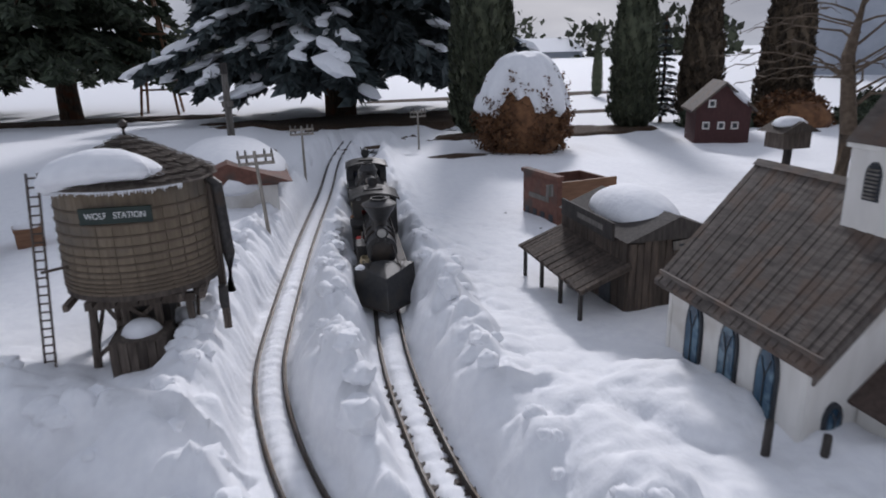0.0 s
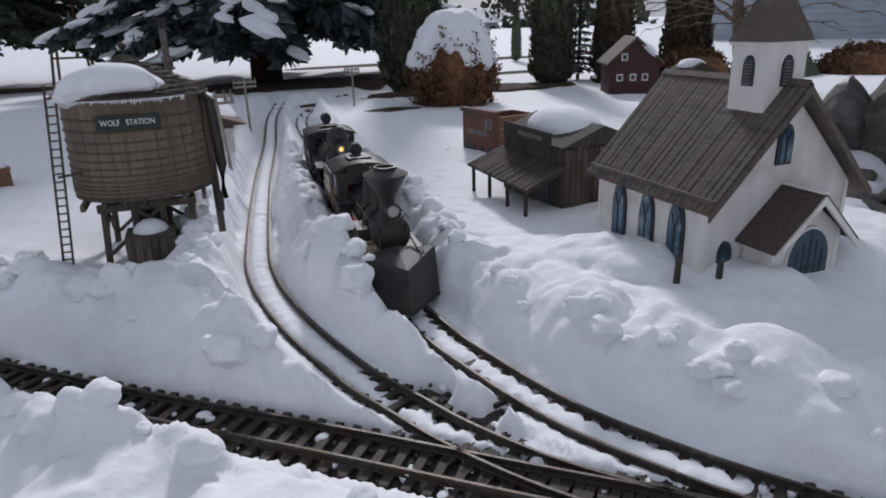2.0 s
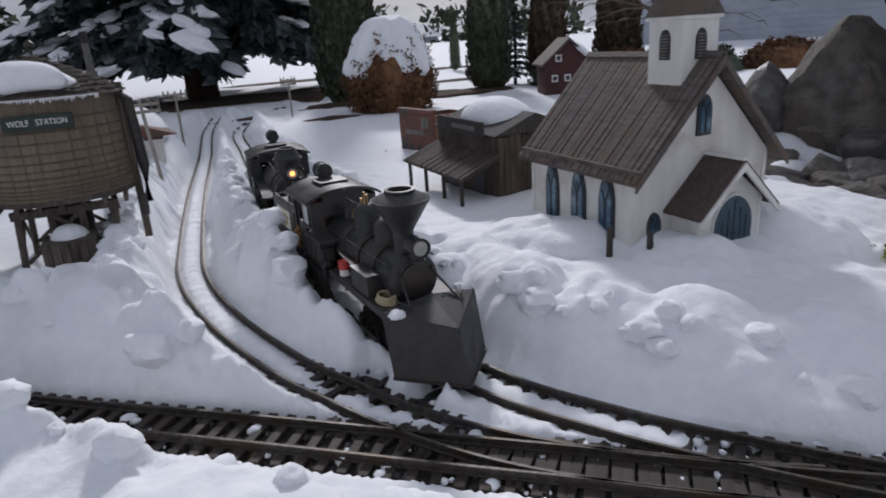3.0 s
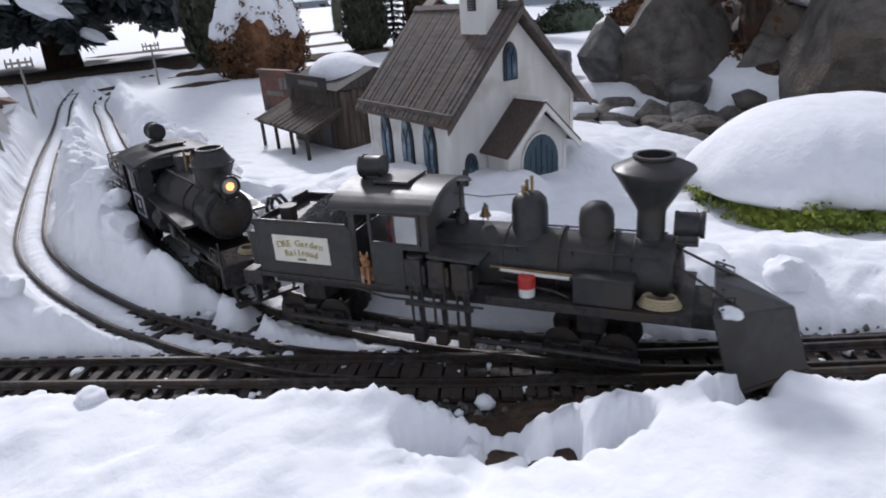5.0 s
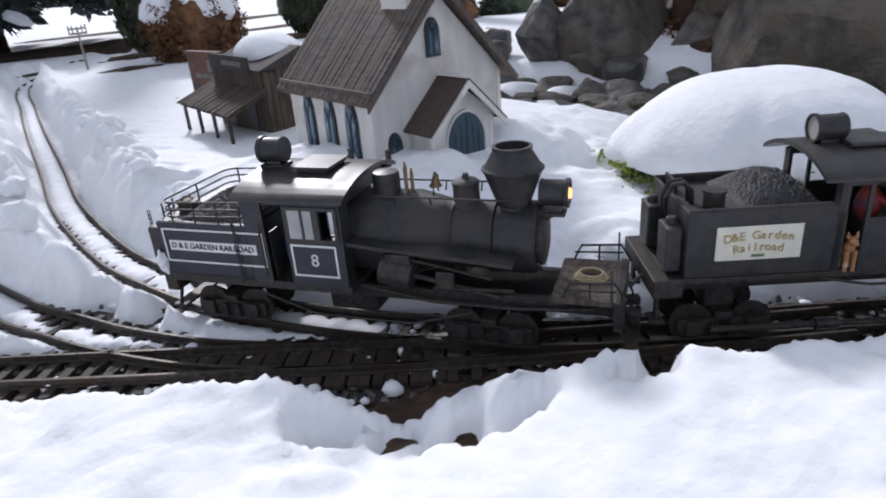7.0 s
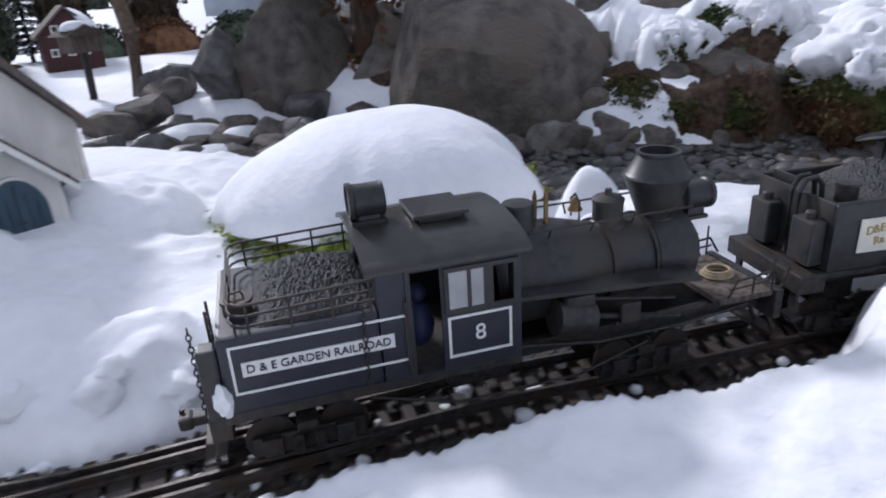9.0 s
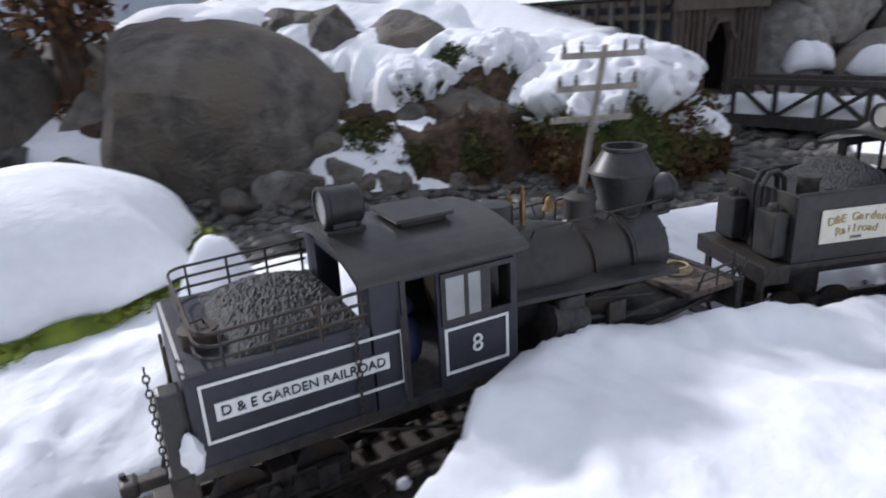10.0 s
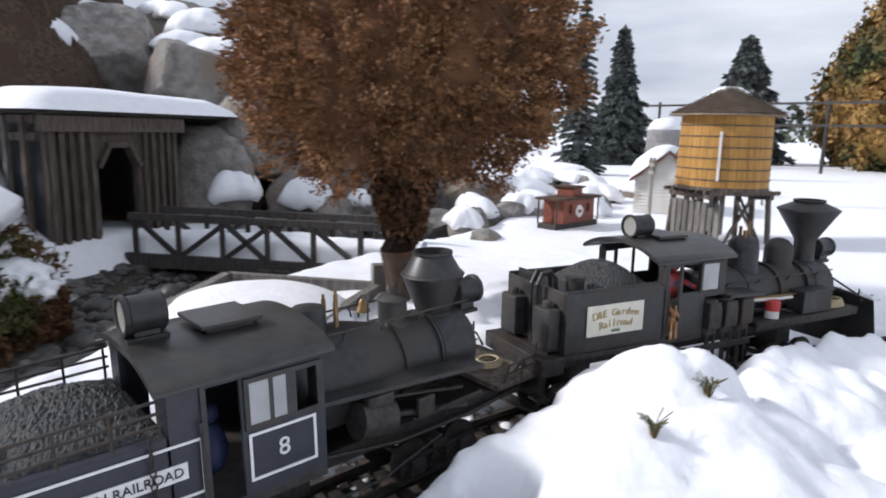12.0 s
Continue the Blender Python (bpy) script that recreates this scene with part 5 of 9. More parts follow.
# seconds and run of each stack along the main line
SHAY_RUN = [(0.0, 4.74), (0.5, 4.875), (1.0, 5.07), (1.5, 5.228), (2.0, 5.455), (2.5, 5.677), (3.0, 5.897), (3.5, 6.102), (5.5, 6.880), (6.0, 7.060), (6.5, 7.255),
            (8.5, 8.022), (9.0, 8.288), (9.5, 8.565), (10.0, 8.820), (10.5, 9.070), (11.0, 9.325), (11.5, 9.56), (12.0, 9.800)]
CLIMAX_RUN = [(0.0, 3.92), (0.5, 4.055), (1.0, 4.25), (1.5, 4.41), (2.0, 4.635), (2.5, 4.857), (3.0, 5.087), (3.5, 5.30), (5.5, 6.066), (6.0, 6.252), (6.5, 6.452),
              (8.5, 7.208), (9.0, 7.475), (9.5, 7.748), (10.0, 7.990), (10.5, 8.232), (11.0, 8.510), (11.5, 8.77), (12.0, 9.024)]


# ---- church ----
def gothic(x, z0, z1, w, spring):
    """A pointed-arch outline, centred on x."""
    pts = [(x - w / 2, z0), (x - w / 2, spring)]
    for k in range(1, 6):
        t = k / 6
        pts.append((x - w / 2 * math.cos(t * math.pi / 2) ** 1.0, spring + (z1 - spring) * math.sin(t * math.pi / 2) ** 1.15))
    pts.append((x, z1))
    mirror = [(2 * x - a, b) for a, b in pts[:-1]][::-1]
    return pts + mirror


def lancet(parent, axis, at_, c, z0, z1, w, name, proud, door=False):
    """A pointed window or door on a wall: frame, glass and bars. proud: outward step along the axis."""
    sp = z0 + (z1 - z0) * (0.62 if not door else 0.55)
    fr = part(name, prism(gothic(c, z0, z1, w, sp), axis, at_, at_ + proud * 0.006), M_LEAD if not door else M_WHITEW, parent, "slate blue double door" if door else "pointed window with blue glass")
    inset = 0.006 if not door else 0.004
    g = part("pane" if not door else "door_leaf", prism(gothic(c, z0 + inset, z1 - inset * 1.6, w - 2 * inset, sp), axis, at_ + proud * 0.006, at_ + proud * 0.008), M_BLUE if not door else M_DOORB, fr)
    put = (lambda u, d, z: (u, d, z)) if axis == "y" else (lambda u, d, z: (d, u, z))
    d = at_ + proud * 0.0088
    if not door:
        part("glazing_bar", beam(put(c, d, z0 + inset), put(c, d, sp), 0.0025, 0.0025), M_LEAD, fr)
        bm = bmesh.new()
        for sgn in (-1, 1):
            tube([put(c, d, sp - 0.002), put(c + sgn * w * 0.16, d, sp + (z1 - sp) * 0.35), put(c + sgn * w * 0.22, d, sp + (z1 - sp) * 0.52)], 0.0014, 5, bm)
        part("tracery", bm, M_LEAD, fr)
    else:
        part("door_gap", beam(put(c, d, z0 + 0.003), put(c, d, z1 - 0.016), 0.0018, 0.0015), M_LEAD, fr)
        for sgn in (-1, 1):
            for k in (1, 2):
                part("board_joint", beam(put(c + sgn * w * 0.15 * k, d, z0 + 0.004), put(c + sgn * w * 0.15 * k, d, sp + (z1 - sp) * (0.75 - 0.25 * k)), 0.0010, 0.0012), M_LEAD, fr)
            part("door_handle", lathe([(0.0022, 0), (0.0022, 0.004)], 8, put(c + sgn * 0.006, d - 0.002, z0 + (z1 - z0) * 0.42), axis), M_IRON, fr)


def build_church():
    root = thing("toy_church", "white wooden toy church with blue pointed windows, sunk in snow", "church")
    x0, x1, y0, y1 = 0.030, 0.420, 0.030, 0.420
    zb, ze = -0.02, 0.262
    xm, zr = (x0 + x1) / 2, 0.475
    # nave walls
    nave = part("nave", prism([(x0, zb), (x1, zb), (x1, ze), (xm, zr - 0.012), (x0, ze)], "y", y0, y1), M_WHITEW, root, "white boarded nave")
    for x in (x0 - 0.002, x1 - 0.010):
        for y in (y0 - 0.002, y1 - 0.010):
            part("corner_board", box(x, x + 0.012, y, y + 0.012, zb, ze - 0.004), M_WHITEW, nave)
    part("eave_board", box(x0 - 0.020, x0 - 0.014, -0.006, 0.440, ze - 0.010, ze + 0.004), M_SHAKE, nave)
    # roof boards: each slope laid with separate boards, ridge to eave
    ov = 0.030
    sl = (zr - (ze)) / (xm - x0)
    ex, ez = x0 - ov, ze - sl * ov + 0.006
    ya, yb = -0.004, 0.440
    n = 26
    for side in (-1, 1):
        roof = part("roof_slope", prism([(xm, zr), (xm + side * (xm - ex), ez), (xm + side * (xm - ex), ez + 0.007), (xm, zr + 0.009)], "y", ya, yb), M_SHAKE, root, "grey-brown boarded roof slope")
        for k in range(n):
            a = ya + (yb - ya) * k / n
            b = a + (yb - ya) / n - 0.0018
            lift = 0.0095 + 0.0005 * ((k * 7) % 3)
            ln_ = 0.004 * ((k * 5) % 4) / 3
            part("roof_board", prism([(xm, zr + lift - 0.002), (xm + side * (xm - ex + ln_), ez + lift - 0.004), (xm + side * (xm - ex + ln_), ez + lift), (xm, zr + lift + 0.002)], "y", a, b), M_SHAKE, roof)
        part("barge_board", prism([(xm, zr - 0.012), (xm + side * (xm - ex), ez - 0.012), (xm + side * (xm - ex), ez + 0.006), (xm, zr + 0.006)], "y", ya - 0.006, ya - 0.0005), M_SHAKE, roof)
    part("ridge_cap", prism([(xm - 0.012, zr + 0.004), (xm + 0.012, zr + 0.004), (xm, zr + 0.016)], "y", ya, yb), M_SHAKE, root)
    # windows
    for y in (0.326, 0.219, 0.116):
        lancet(root, "x", x0, y, 0.075, 0.238, 0.052, "window", -1)
    lancet(root, "y", y0, 0.214, 0.315, 0.402, 0.040, "gable_window", -1)
    for x in (0.084, 0.368):
        lancet(root, "y", y0, x, 0.085, 0.162, 0.036, "small_window", -1)
    # porch
    px0, px1, py = 0.135, 0.320, -0.048
    pm, pz, pe = (px0 + px1) / 2, 0.268, 0.180
    porch = part("porch", prism([(px0, zb), (px1, zb), (px1, pe), (pm, pz - 0.014), (px0, pe)], "y", py, y0 - 0.001), M_WHITEW, root, "white gabled porch")
    for side in (-1, 1):
        w = (px1 - px0) / 2 + 0.024
        drop = (pz - pe) / ((px1 - px0) / 2) * w
        part("porch_roof", prism([(pm, pz), (pm + side * w, pz - drop), (pm + side * w, pz - drop + 0.006), (pm, pz + 0.007)], "y", py - 0.028, y0 - 0.001), M_PORCHR, porch, "dark brown porch roof")
        part("porch_fascia", prism([(pm, pz - 0.016), (pm + side * (w - 0.002), pz - drop - 0.014), (pm + side * (w - 0.002), pz - drop - 0.0005), (pm, pz - 0.0005)], "y", py - 0.032, py - 0.024), M_WHITEW, porch)
    part("porch_ridge", box(pm - 0.008, pm + 0.008, py - 0.030, y0 - 0.001, pz + 0.004, pz + 0.010), M_WHITEW, porch)
    lancet(porch, "y", py, pm + 0.004, 0.045, 0.198, 0.118, "double_door", -1, True)
    for x in (px0 - 0.001, px1 - 0.011):
        part("porch_post", box(x, x + 0.012, py - 0.002, py + 0.010, zb, pe - 0.004), M_WHITEW, porch)
    lancet(porch, "x", px1, -0.008, 0.085, 0.150, 0.024, "side_window", 1)
    # steeple
    tx, ty, tw = 0.215, 0.100, 0.050
    tz0, tz1 = 0.40, 0.560
    tower = part("steeple", box(tx - tw, tx + tw, ty - tw, ty + tw, tz0, tz1), M_WHITEW, root, "white square steeple")
    part("cornice", box(tx - tw - 0.006, tx + tw + 0.006, ty - tw - 0.006, ty + tw + 0.006, tz1 - 0.004, tz1 + 0.004, 0.001), M_WHITEW, tower)
    for ax, d, c in (("x", tx - tw, ty), ("y", ty - tw, tx), ("x", tx + tw, ty)):
        pr = -1 if d < (tx if ax == "x" else ty) else 1
        lv = part("louvre", prism(gothic(c, tz0 + 0.075, tz1 - 0.022, 0.030, tz0 + 0.115), ax, d, d + pr * 0.003), M_LEAD, tower, "pointed grey louvre")
        for k in range(8):
            z = tz0 + 0.080 + k * 0.0065
            put = (lambda u, dd, zz: (u, dd, zz)) if ax == "y" else (lambda u, dd, zz: (dd, u, zz))
            part("slat", beam(put(c - 0.011, d + pr * 0.0045, z), put(c + 0.011, d + pr * 0.0045, z), 0.003, 0.0032), M_GREYT, lv)
    sp = lathe([(0.082, tz1 + 0.004), (0.079, tz1 + 0.010), (0.045, tz1 + 0.072), (0.018, tz1 + 0.122), (0.0045, tz1 + 0.156)], 4)
    sp.transform(Matrix.Rotation(math.pi / 4, 4, "Z"))
    sp.transform(Matrix.Translation((tx, ty, 0)))
    part("spire", sp, M_SHAKE, root, "dark shingled pyramid spire")
    # snow drifted against the walls and lying on the porch ridge
    return root


build_church()
# small posts standing in the snow by the church
for x, y, z in ((-0.037, 0.027, 0.150), (0.03, -0.02, 0.140)):
    tagged(part("wood_post", rod((0, 0, -0.08), (0.001, 0, 0), 0.0075, 0.0065, 8), M_DARKT, m=at(x, y, z)), "short dark wooden post sticking out of the snow", "post", "posts by the church")
for k, (x, y) in enumerate(((0.375, -0.06), (0.392, -0.058), (0.408, -0.055))):
    tagged(part("stake", prism([(-0.008, 0), (0.008, 0), (0.009, 0.10), (0.0, 0.125), (-0.009, 0.10)], "y", -0.003, 0.003), M_LEAD, m=at(x, y, 0.0)), "dark pointed stake beside the church door", "stake", "stakes by the church")


# ---- water tower ----
def build_water_tower(x, y, z, label, r, z0, z1, apex, eave, stave_mat, roof_mat, hoops, sign, rich=True, square_base=0.12):
    root = thing("water_tower", label, "water tower", at(x, y, z))
    n = 30
    tank = part("tank", lathe([(r * 0.985, z0 + 0.002), (r * 0.985, z1)], 48), stave_mat, root, "round tank of tapered staves")
    for k in range(n):
        a0, a1 = 2 * math.pi * k / n + 0.005, 2 * math.pi * (k + 1) / n - 0.005
        bm = bmesh.new()
        q = []
        for zz, f in ((z0, 1.02), (z1, 0.985)):
            for a, rr in ((a0, r * f), ((a0 + a1) / 2, r * f * 1.006), (a1, r * f), (a1, r * f - 0.01), (a0, r * f - 0.01)):
                q.append(bm.verts.new((rr * math.cos(a), rr * math.sin(a), zz)))
        for i in range(5):
            bm.faces.new((q[i], q[(i + 1) % 5], q[5 + (i + 1) % 5], q[5 + i]))
        bm.faces.new(q[:5])
        bm.faces.new(q[5:][::-1])
        part("stave", bm, stave_mat, tank)
    for f in hoops:
        zz = z0 + (z1 - z0) * f
        rr = r * (1.02 - 0.035 * f) + 0.0012
        part("hoop", lathe([(rr, zz - 0.0022), (rr + 0.0022, zz - 0.0018), (rr + 0.0022, zz + 0.0018), (rr, zz + 0.0022)], 48), M_HOOP, tank, smooth=True)
    # roof of flat facets with rows of shingles
    nf = 12
    roof = part("roof", lathe([(eave, z1 - 0.004), (eave, z1), (eave * 0.04, apex), (0.001, apex)], nf), roof_mat, root, "conical shingle roof")
    rows = 9
    for i in range(rows):
        bm = bmesh.new()
        f0, f1 = i / rows, (i + 1.25) / rows
        for k in range(nf):
            m_ = max(2, int(7 * (1 - f0)))
            for j in range(m_):
                t0, t1 = (k + j / m_) / nf, (k + (j + 0.93) / m_) / nf
                vs = []
                for ff, tt, up in ((f0, t0, 0.007), (f0, t1, 0.007), (min(f1, 1), t1, 0.002), (min(f1, 1), t0, 0.002)):
                    rad = eave * (1 - ff) + eave * 0.04 * ff
                    kk = math.floor((t0 + t1) / 2 * nf)
                    a, b = 2 * math.pi * kk / nf, 2 * math.pi * (kk + 1) / nf
                    u = tt * nf - kk
                    px, py = rad * ((1 - u) * math.cos(a) + u * math.cos(b)), rad * ((1 - u) * math.sin(a) + u * math.sin(b))
                    vs.append(bm.verts.new((px, py, z1 + (apex - z1) * ff + up + 0.001 * ((j * 7 + k * 3 + i) % 3))))
                bm.faces.new(vs)
        bmesh.ops.solidify(bm, geom=bm.faces[:], thickness=0.003)
        part("shingle_course", bm, roof_mat, roof)
    part("finial", lathe([(0.003, apex - 0.005), (0.003, apex + 0.014), (0.0095, apex + 0.020), (0.0095, apex + 0.028), (0.003, apex + 0.034)], 12), M_IRON, root, smooth=True)
    # legs and braces
    b = square_base
    top = z0 - 0.012
    part("platform", lathe([(r * 1.03, top), (r * 1.03, z0)], 32), M_TIMBER, root)
    for i in range(-3, 4):
        part("joist", box(i * r * 0.28 - 0.005, i * r * 0.28 + 0.005, -r * 0.93, r * 0.93, top - 0.014, top), M_TIMBER, root)
    feet = []
    for sx in (-1, -0.33, 0.33, 1):
        for sy in (-1, 1):
            p0, p1 = (sx * b * 1.12, sy * b * 1.12, -0.04), (sx * b, sy * b, top - 0.014)
            part("leg", beam(p0, p1, 0.014, 0.014, up=(0, 1, 0)), M_TIMBER, root)
    for sy in (-1, 1):
        for sx in (-1, 1):
            part("cross_brace", beam((sx * b, sy * b * 1.1, 0.02), (-sx * b * 0.3, sy * b * 1.05, top - 0.03), 0.006, 0.009), M_TIMBER, root)
            part("cross_brace", beam((sy * b * 1.1, sx * b, 0.02), (sy * b * 1.05, -sx * b * 0.3, top - 0.03), 0.006, 0.009), M_TIMBER, root)
        part("cap_beam", box(-b * 1.15, b * 1.15, sy * b - 0.009, sy * b + 0.009, top - 0.032, top - 0.014), M_TIMBER, root)
    return root, top
build_water_tower(-1.075, 0.775, 0.10, "weathered wooden water tower with snow on its shingle roof", 0.156, 0.165, 0.385, 0.470, 0.178, M_STAVE, M_SHINGLE, (0.03, 0.07, 0.11, 0.16, 0.22, 0.29, 0.37, 0.46, 0.56, 0.67, 0.79), True, True, 0.095)


# ---- more materials ----
M_ROCK = mat("boulder_stone", (0.072, 0.064, 0.056), (0.175, 0.156, 0.135), rough=0.85, scale=22, bump=0.9, dist=0.010, fine=8, blotch=(0.135, 0.112, 0.088), blotch_scale=7, vary=0.22)
M_GRANITE = mat("pale_granite", (0.13, 0.122, 0.112), (0.27, 0.255, 0.235), rough=0.85, scale=26, bump=0.9, dist=0.008, fine=8, blotch=(0.20, 0.165, 0.13), blotch_scale=6, vary=0.25)
M_WETROCK = mat("dark_creek_stone", (0.035, 0.033, 0.032), (0.095, 0.09, 0.084), rough=0.5, scale=30, bump=0.5, dist=0.004, vary=0.3)
# distance haze is mixed into this paler, greyer needle colour
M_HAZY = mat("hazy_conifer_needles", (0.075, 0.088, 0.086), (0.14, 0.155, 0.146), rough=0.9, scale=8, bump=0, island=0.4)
M_SPRUCE = mat("blue_spruce_needles", (0.032, 0.044, 0.046), (0.080, 0.098, 0.100), rough=0.8, scale=20, bump=0, island=0.5)
M_PINE = mat("dark_pine_needles", (0.028, 0.040, 0.024), (0.066, 0.082, 0.050), rough=0.8, scale=20, bump=0, island=0.5)
M_CYPRESS = mat("cypress_leaf", (0.034, 0.042, 0.024), (0.072, 0.080, 0.048), rough=0.85, scale=18, bump=0, island=0.5)
M_BROWNLEAF = mat("winter_brown_leaf", (0.070, 0.030, 0.012), (0.15, 0.072, 0.030), rough=0.85, scale=25, bump=0, island=0.5)
M_DARKBROWN = mat("dark_winter_shrub_leaf", (0.040, 0.030, 0.020), (0.085, 0.062, 0.038), rough=0.85, scale=20, bump=0, island=0.5)
M_RUSTLEAF = mat("rust_brown_leaf", (0.155, 0.068, 0.027), (0.31, 0.16, 0.068), rough=0.85, scale=16, bump=0, island=0.45)
M_BRIGHTG = mat("bright_green_shrub", (0.13, 0.175, 0.020), (0.30, 0.35, 0.050), rough=0.8, scale=25, bump=0, island=0.4)
M_MOSS = mat("mossy_shrub", (0.040, 0.055, 0.012), (0.10, 0.115, 0.03), rough=0.9, scale=18, bump=0, island=0.45, blotch=(0.095, 0.042, 0.016), blotch_scale=5, blotch_at=(0.42, 0.58))
M_OCHRELEAF = mat("ochre_hedge_leaf", (0.16, 0.085, 0.02), (0.30, 0.18, 0.05), rough=0.85, scale=6, bump=0, island=0.4, blotch=(0.05, 0.06, 0.02), blotch_scale=1.2)
M_BARK = mat("rough_bark", (0.040, 0.026, 0.018), (0.11, 0.075, 0.052), rough=0.95, scale=30, stretch=(3, 3, 0.6), bump=0.9, dist=0.006, blotch=(0.10, 0.042, 0.022), blotch_scale=14)
M_TWIG = mat("bare_twig", (0.09, 0.065, 0.045), (0.16, 0.12, 0.085), rough=0.9, scale=60, bump=0.2)
M_REDB = mat("brick_red_paint", (0.115, 0.05, 0.036), (0.17, 0.078, 0.055), rough=0.8, scale=60, bump=0.3, blotch=(0.085, 0.06, 0.05), blotch_scale=15)
M_DARKRED = mat("dark_red_barn_paint", (0.045, 0.016, 0.016), (0.075, 0.028, 0.026), rough=0.8, scale=60, stretch=(6, 6, 0.5), bump=0.3)
M_COPPER = mat("bare_orange_wood", (0.16, 0.078, 0.04), (0.23, 0.12, 0.064), rough=0.7, scale=40, stretch=(0.5, 4, 4), bump=0.3)
M_CABRED = mat("caboose_red_paint", (0.15, 0.035, 0.018), (0.23, 0.065, 0.034), rough=0.6, scale=60, bump=0.2)
M_OCHREW = mat("ochre_tank_wood", (0.34, 0.17, 0.035), (0.46, 0.25, 0.06), rough=0.7, scale=30, stretch=(5, 5, 0.4), bump=0.3, vary=0.1)
M_BROOF = mat("brown_tank_roof", (0.16, 0.12, 0.085), (0.25, 0.19, 0.14), rough=0.9, scale=40, bump=0.4)
M_CONC = mat("grey_silo", (0.20, 0.20, 0.20), (0.29, 0.28, 0.27), rough=0.85, scale=30, bump=0.3)
M_SIDING = mat("pale_house_siding", (0.34, 0.37, 0.42), (0.42, 0.45, 0.50), rough=0.7, scale=4, bump=0.1)
M_DARKGLASS = mat("dark_house_glass", (0.02, 0.022, 0.025), (0.03, 0.032, 0.036), rough=0.1, scale=4, bump=0)
M_REDTRIM = mat("red_house_trim", (0.30, 0.02, 0.015), (0.36, 0.03, 0.02), rough=0.5, scale=8, bump=0.05)
M_WATER = mat("dark_creek_water", (0.012, 0.013, 0.013), (0.02, 0.021, 0.02), rough=0.08, scale=30, bump=0.3, dist=0.004)
M_EARTH = mat("wet_bark_mulch", (0.028, 0.018, 0.011), (0.10, 0.062, 0.036), rough=0.95, scale=70, bump=1.0, dist=0.008, blotch=(0.055, 0.030, 0.016), blotch_scale=9, fine=5)


# ---- plants ----
def leaves(name, centres, size, material, parent, seed=1, long=2.2, up=0.0, label="", dirs=None):
    """Many small leaf blades, two triangles each."""
    rs = np.random.RandomState(seed)
    c = np.asarray(centres, float)
    n = len(c)
    u = rs.normal(size=(n, 3)) if dirs is None else np.asarray(dirs, float) + rs.normal(size=(n, 3)) * 0.35
    u[:, 2] += up
    u /= np.linalg.norm(u, axis=1)[:, None]
    w = np.cross(u, rs.normal(size=(n, 3)))
    w /= np.linalg.norm(w, axis=1)[:, None] + 1e-9
    s = size * rs.uniform(0.6, 1.4, (n, 1))
    v = np.stack([c - u * s * long / 2, c + w * s / 2, c + u * s * long / 2, c - w * s / 2], 1).reshape(-1, 3)
    i = np.arange(n * 4).reshape(n, 4)
    ob = raw(name, v, i, material, parent, label, smooth=False)
    ob["kind"] = "stuff"
    return ob


def shell(n, rs, rx, ry, rz, depth=0.25, power=1.0, low=-1.0):
    """Points in the outer shell of an ellipsoid, above the height low."""
    d = rs.normal(size=(n * 2, 3))
    d /= np.linalg.norm(d, axis=1)[:, None]
    d = d[d[:, 2] > low][:n]
    r = 1 - depth * rs.rand(len(d), 1) ** power
    lump = 1 + 0.10 * np.sin(d[:, :1] * 9 + 1) * np.sin(d[:, 1:2] * 8 + 2) + 0.06 * np.sin(d[:, 2:] * 17 + d[:, :1] * 13)
    return d * r * lump * np.array([rx, ry, rz])


def snow_cap(name, cx, cy, z, rx, ry, h, seed, parent=None, droop=0.25, ragged=0.22, rings=18, seg=56, label="", m=None, bite=0.0):
    """A soft pillow of snow with a ragged, drooping rim and a flat underside."""
    V, F = [], []
    for i in range(rings + 1):
        p = i / rings
        for k in range(seg):
            a = 2 * math.pi * k / seg
            ca, sa = math.cos(a), math.sin(a)
            rim = 1 + ragged * (2 * float(vnoise(ca * 2.3 + 5, sa * 2.3 + 5, seed)) - 1) + ragged * 0.7 * (2 * float(vnoise(ca * 6 + 9, sa * 6 + 9, seed + 1)) - 1)
            r = p * (1 + (rim - 1) * p ** 1.5)
            x, y = r * rx * ca, r * ry * sa
            top = (1 - p ** 2.4) ** 0.62 if p < 1 else 0
            zz = h * top - droop * h * p ** 3 + 0.16 * h * (float(fbm(x * 9 + seed, y * 9, seed + 2)) - 0.5) * (1 - p * 0.5)
            if bite:
                zz -= bite * h * max(0.0, float(vnoise(x * 22, y * 22, seed + 4)) - 0.62) * 2.6 * p
            V.append((cx + x, cy + y, z + zz))
    for i in range(rings):
        for k in range(seg):
            a, b = i * seg + k, i * seg + (k + 1) % seg
            F.append((a, b, b + seg, a + seg))
    base = len(V)
    for k in range(seg):
        x, y, zz = V[rings * seg + k]
        V.append((cx + (x - cx) * 0.86, cy + (y - cy) * 0.86, zz - 0.22 * h))
    for k in range(seg):
        a, b = rings * seg + k, rings * seg + (k + 1) % seg
        F.append((a, b, base + (k + 1) % seg, base + k))
    F.append(tuple(base + k for k in range(seg)))
    ob = raw(name, V, F, M_SNOW, parent, label)
    return ob


def trunk_of(parent, pts, radii, material=M_BARK, name="trunk", seg=10):
    bm = tube(pts, list(radii), seg)
    for v in bm.verts:
        n = noise.noise(v.co * 22) * 0.12 + noise.noise(v.co * 60) * 0.06
        v.co.x += n * radii[0] * 0.8
        v.co.y += n * radii[0] * 0.8
    return part(name, bm, material, parent, smooth=True)


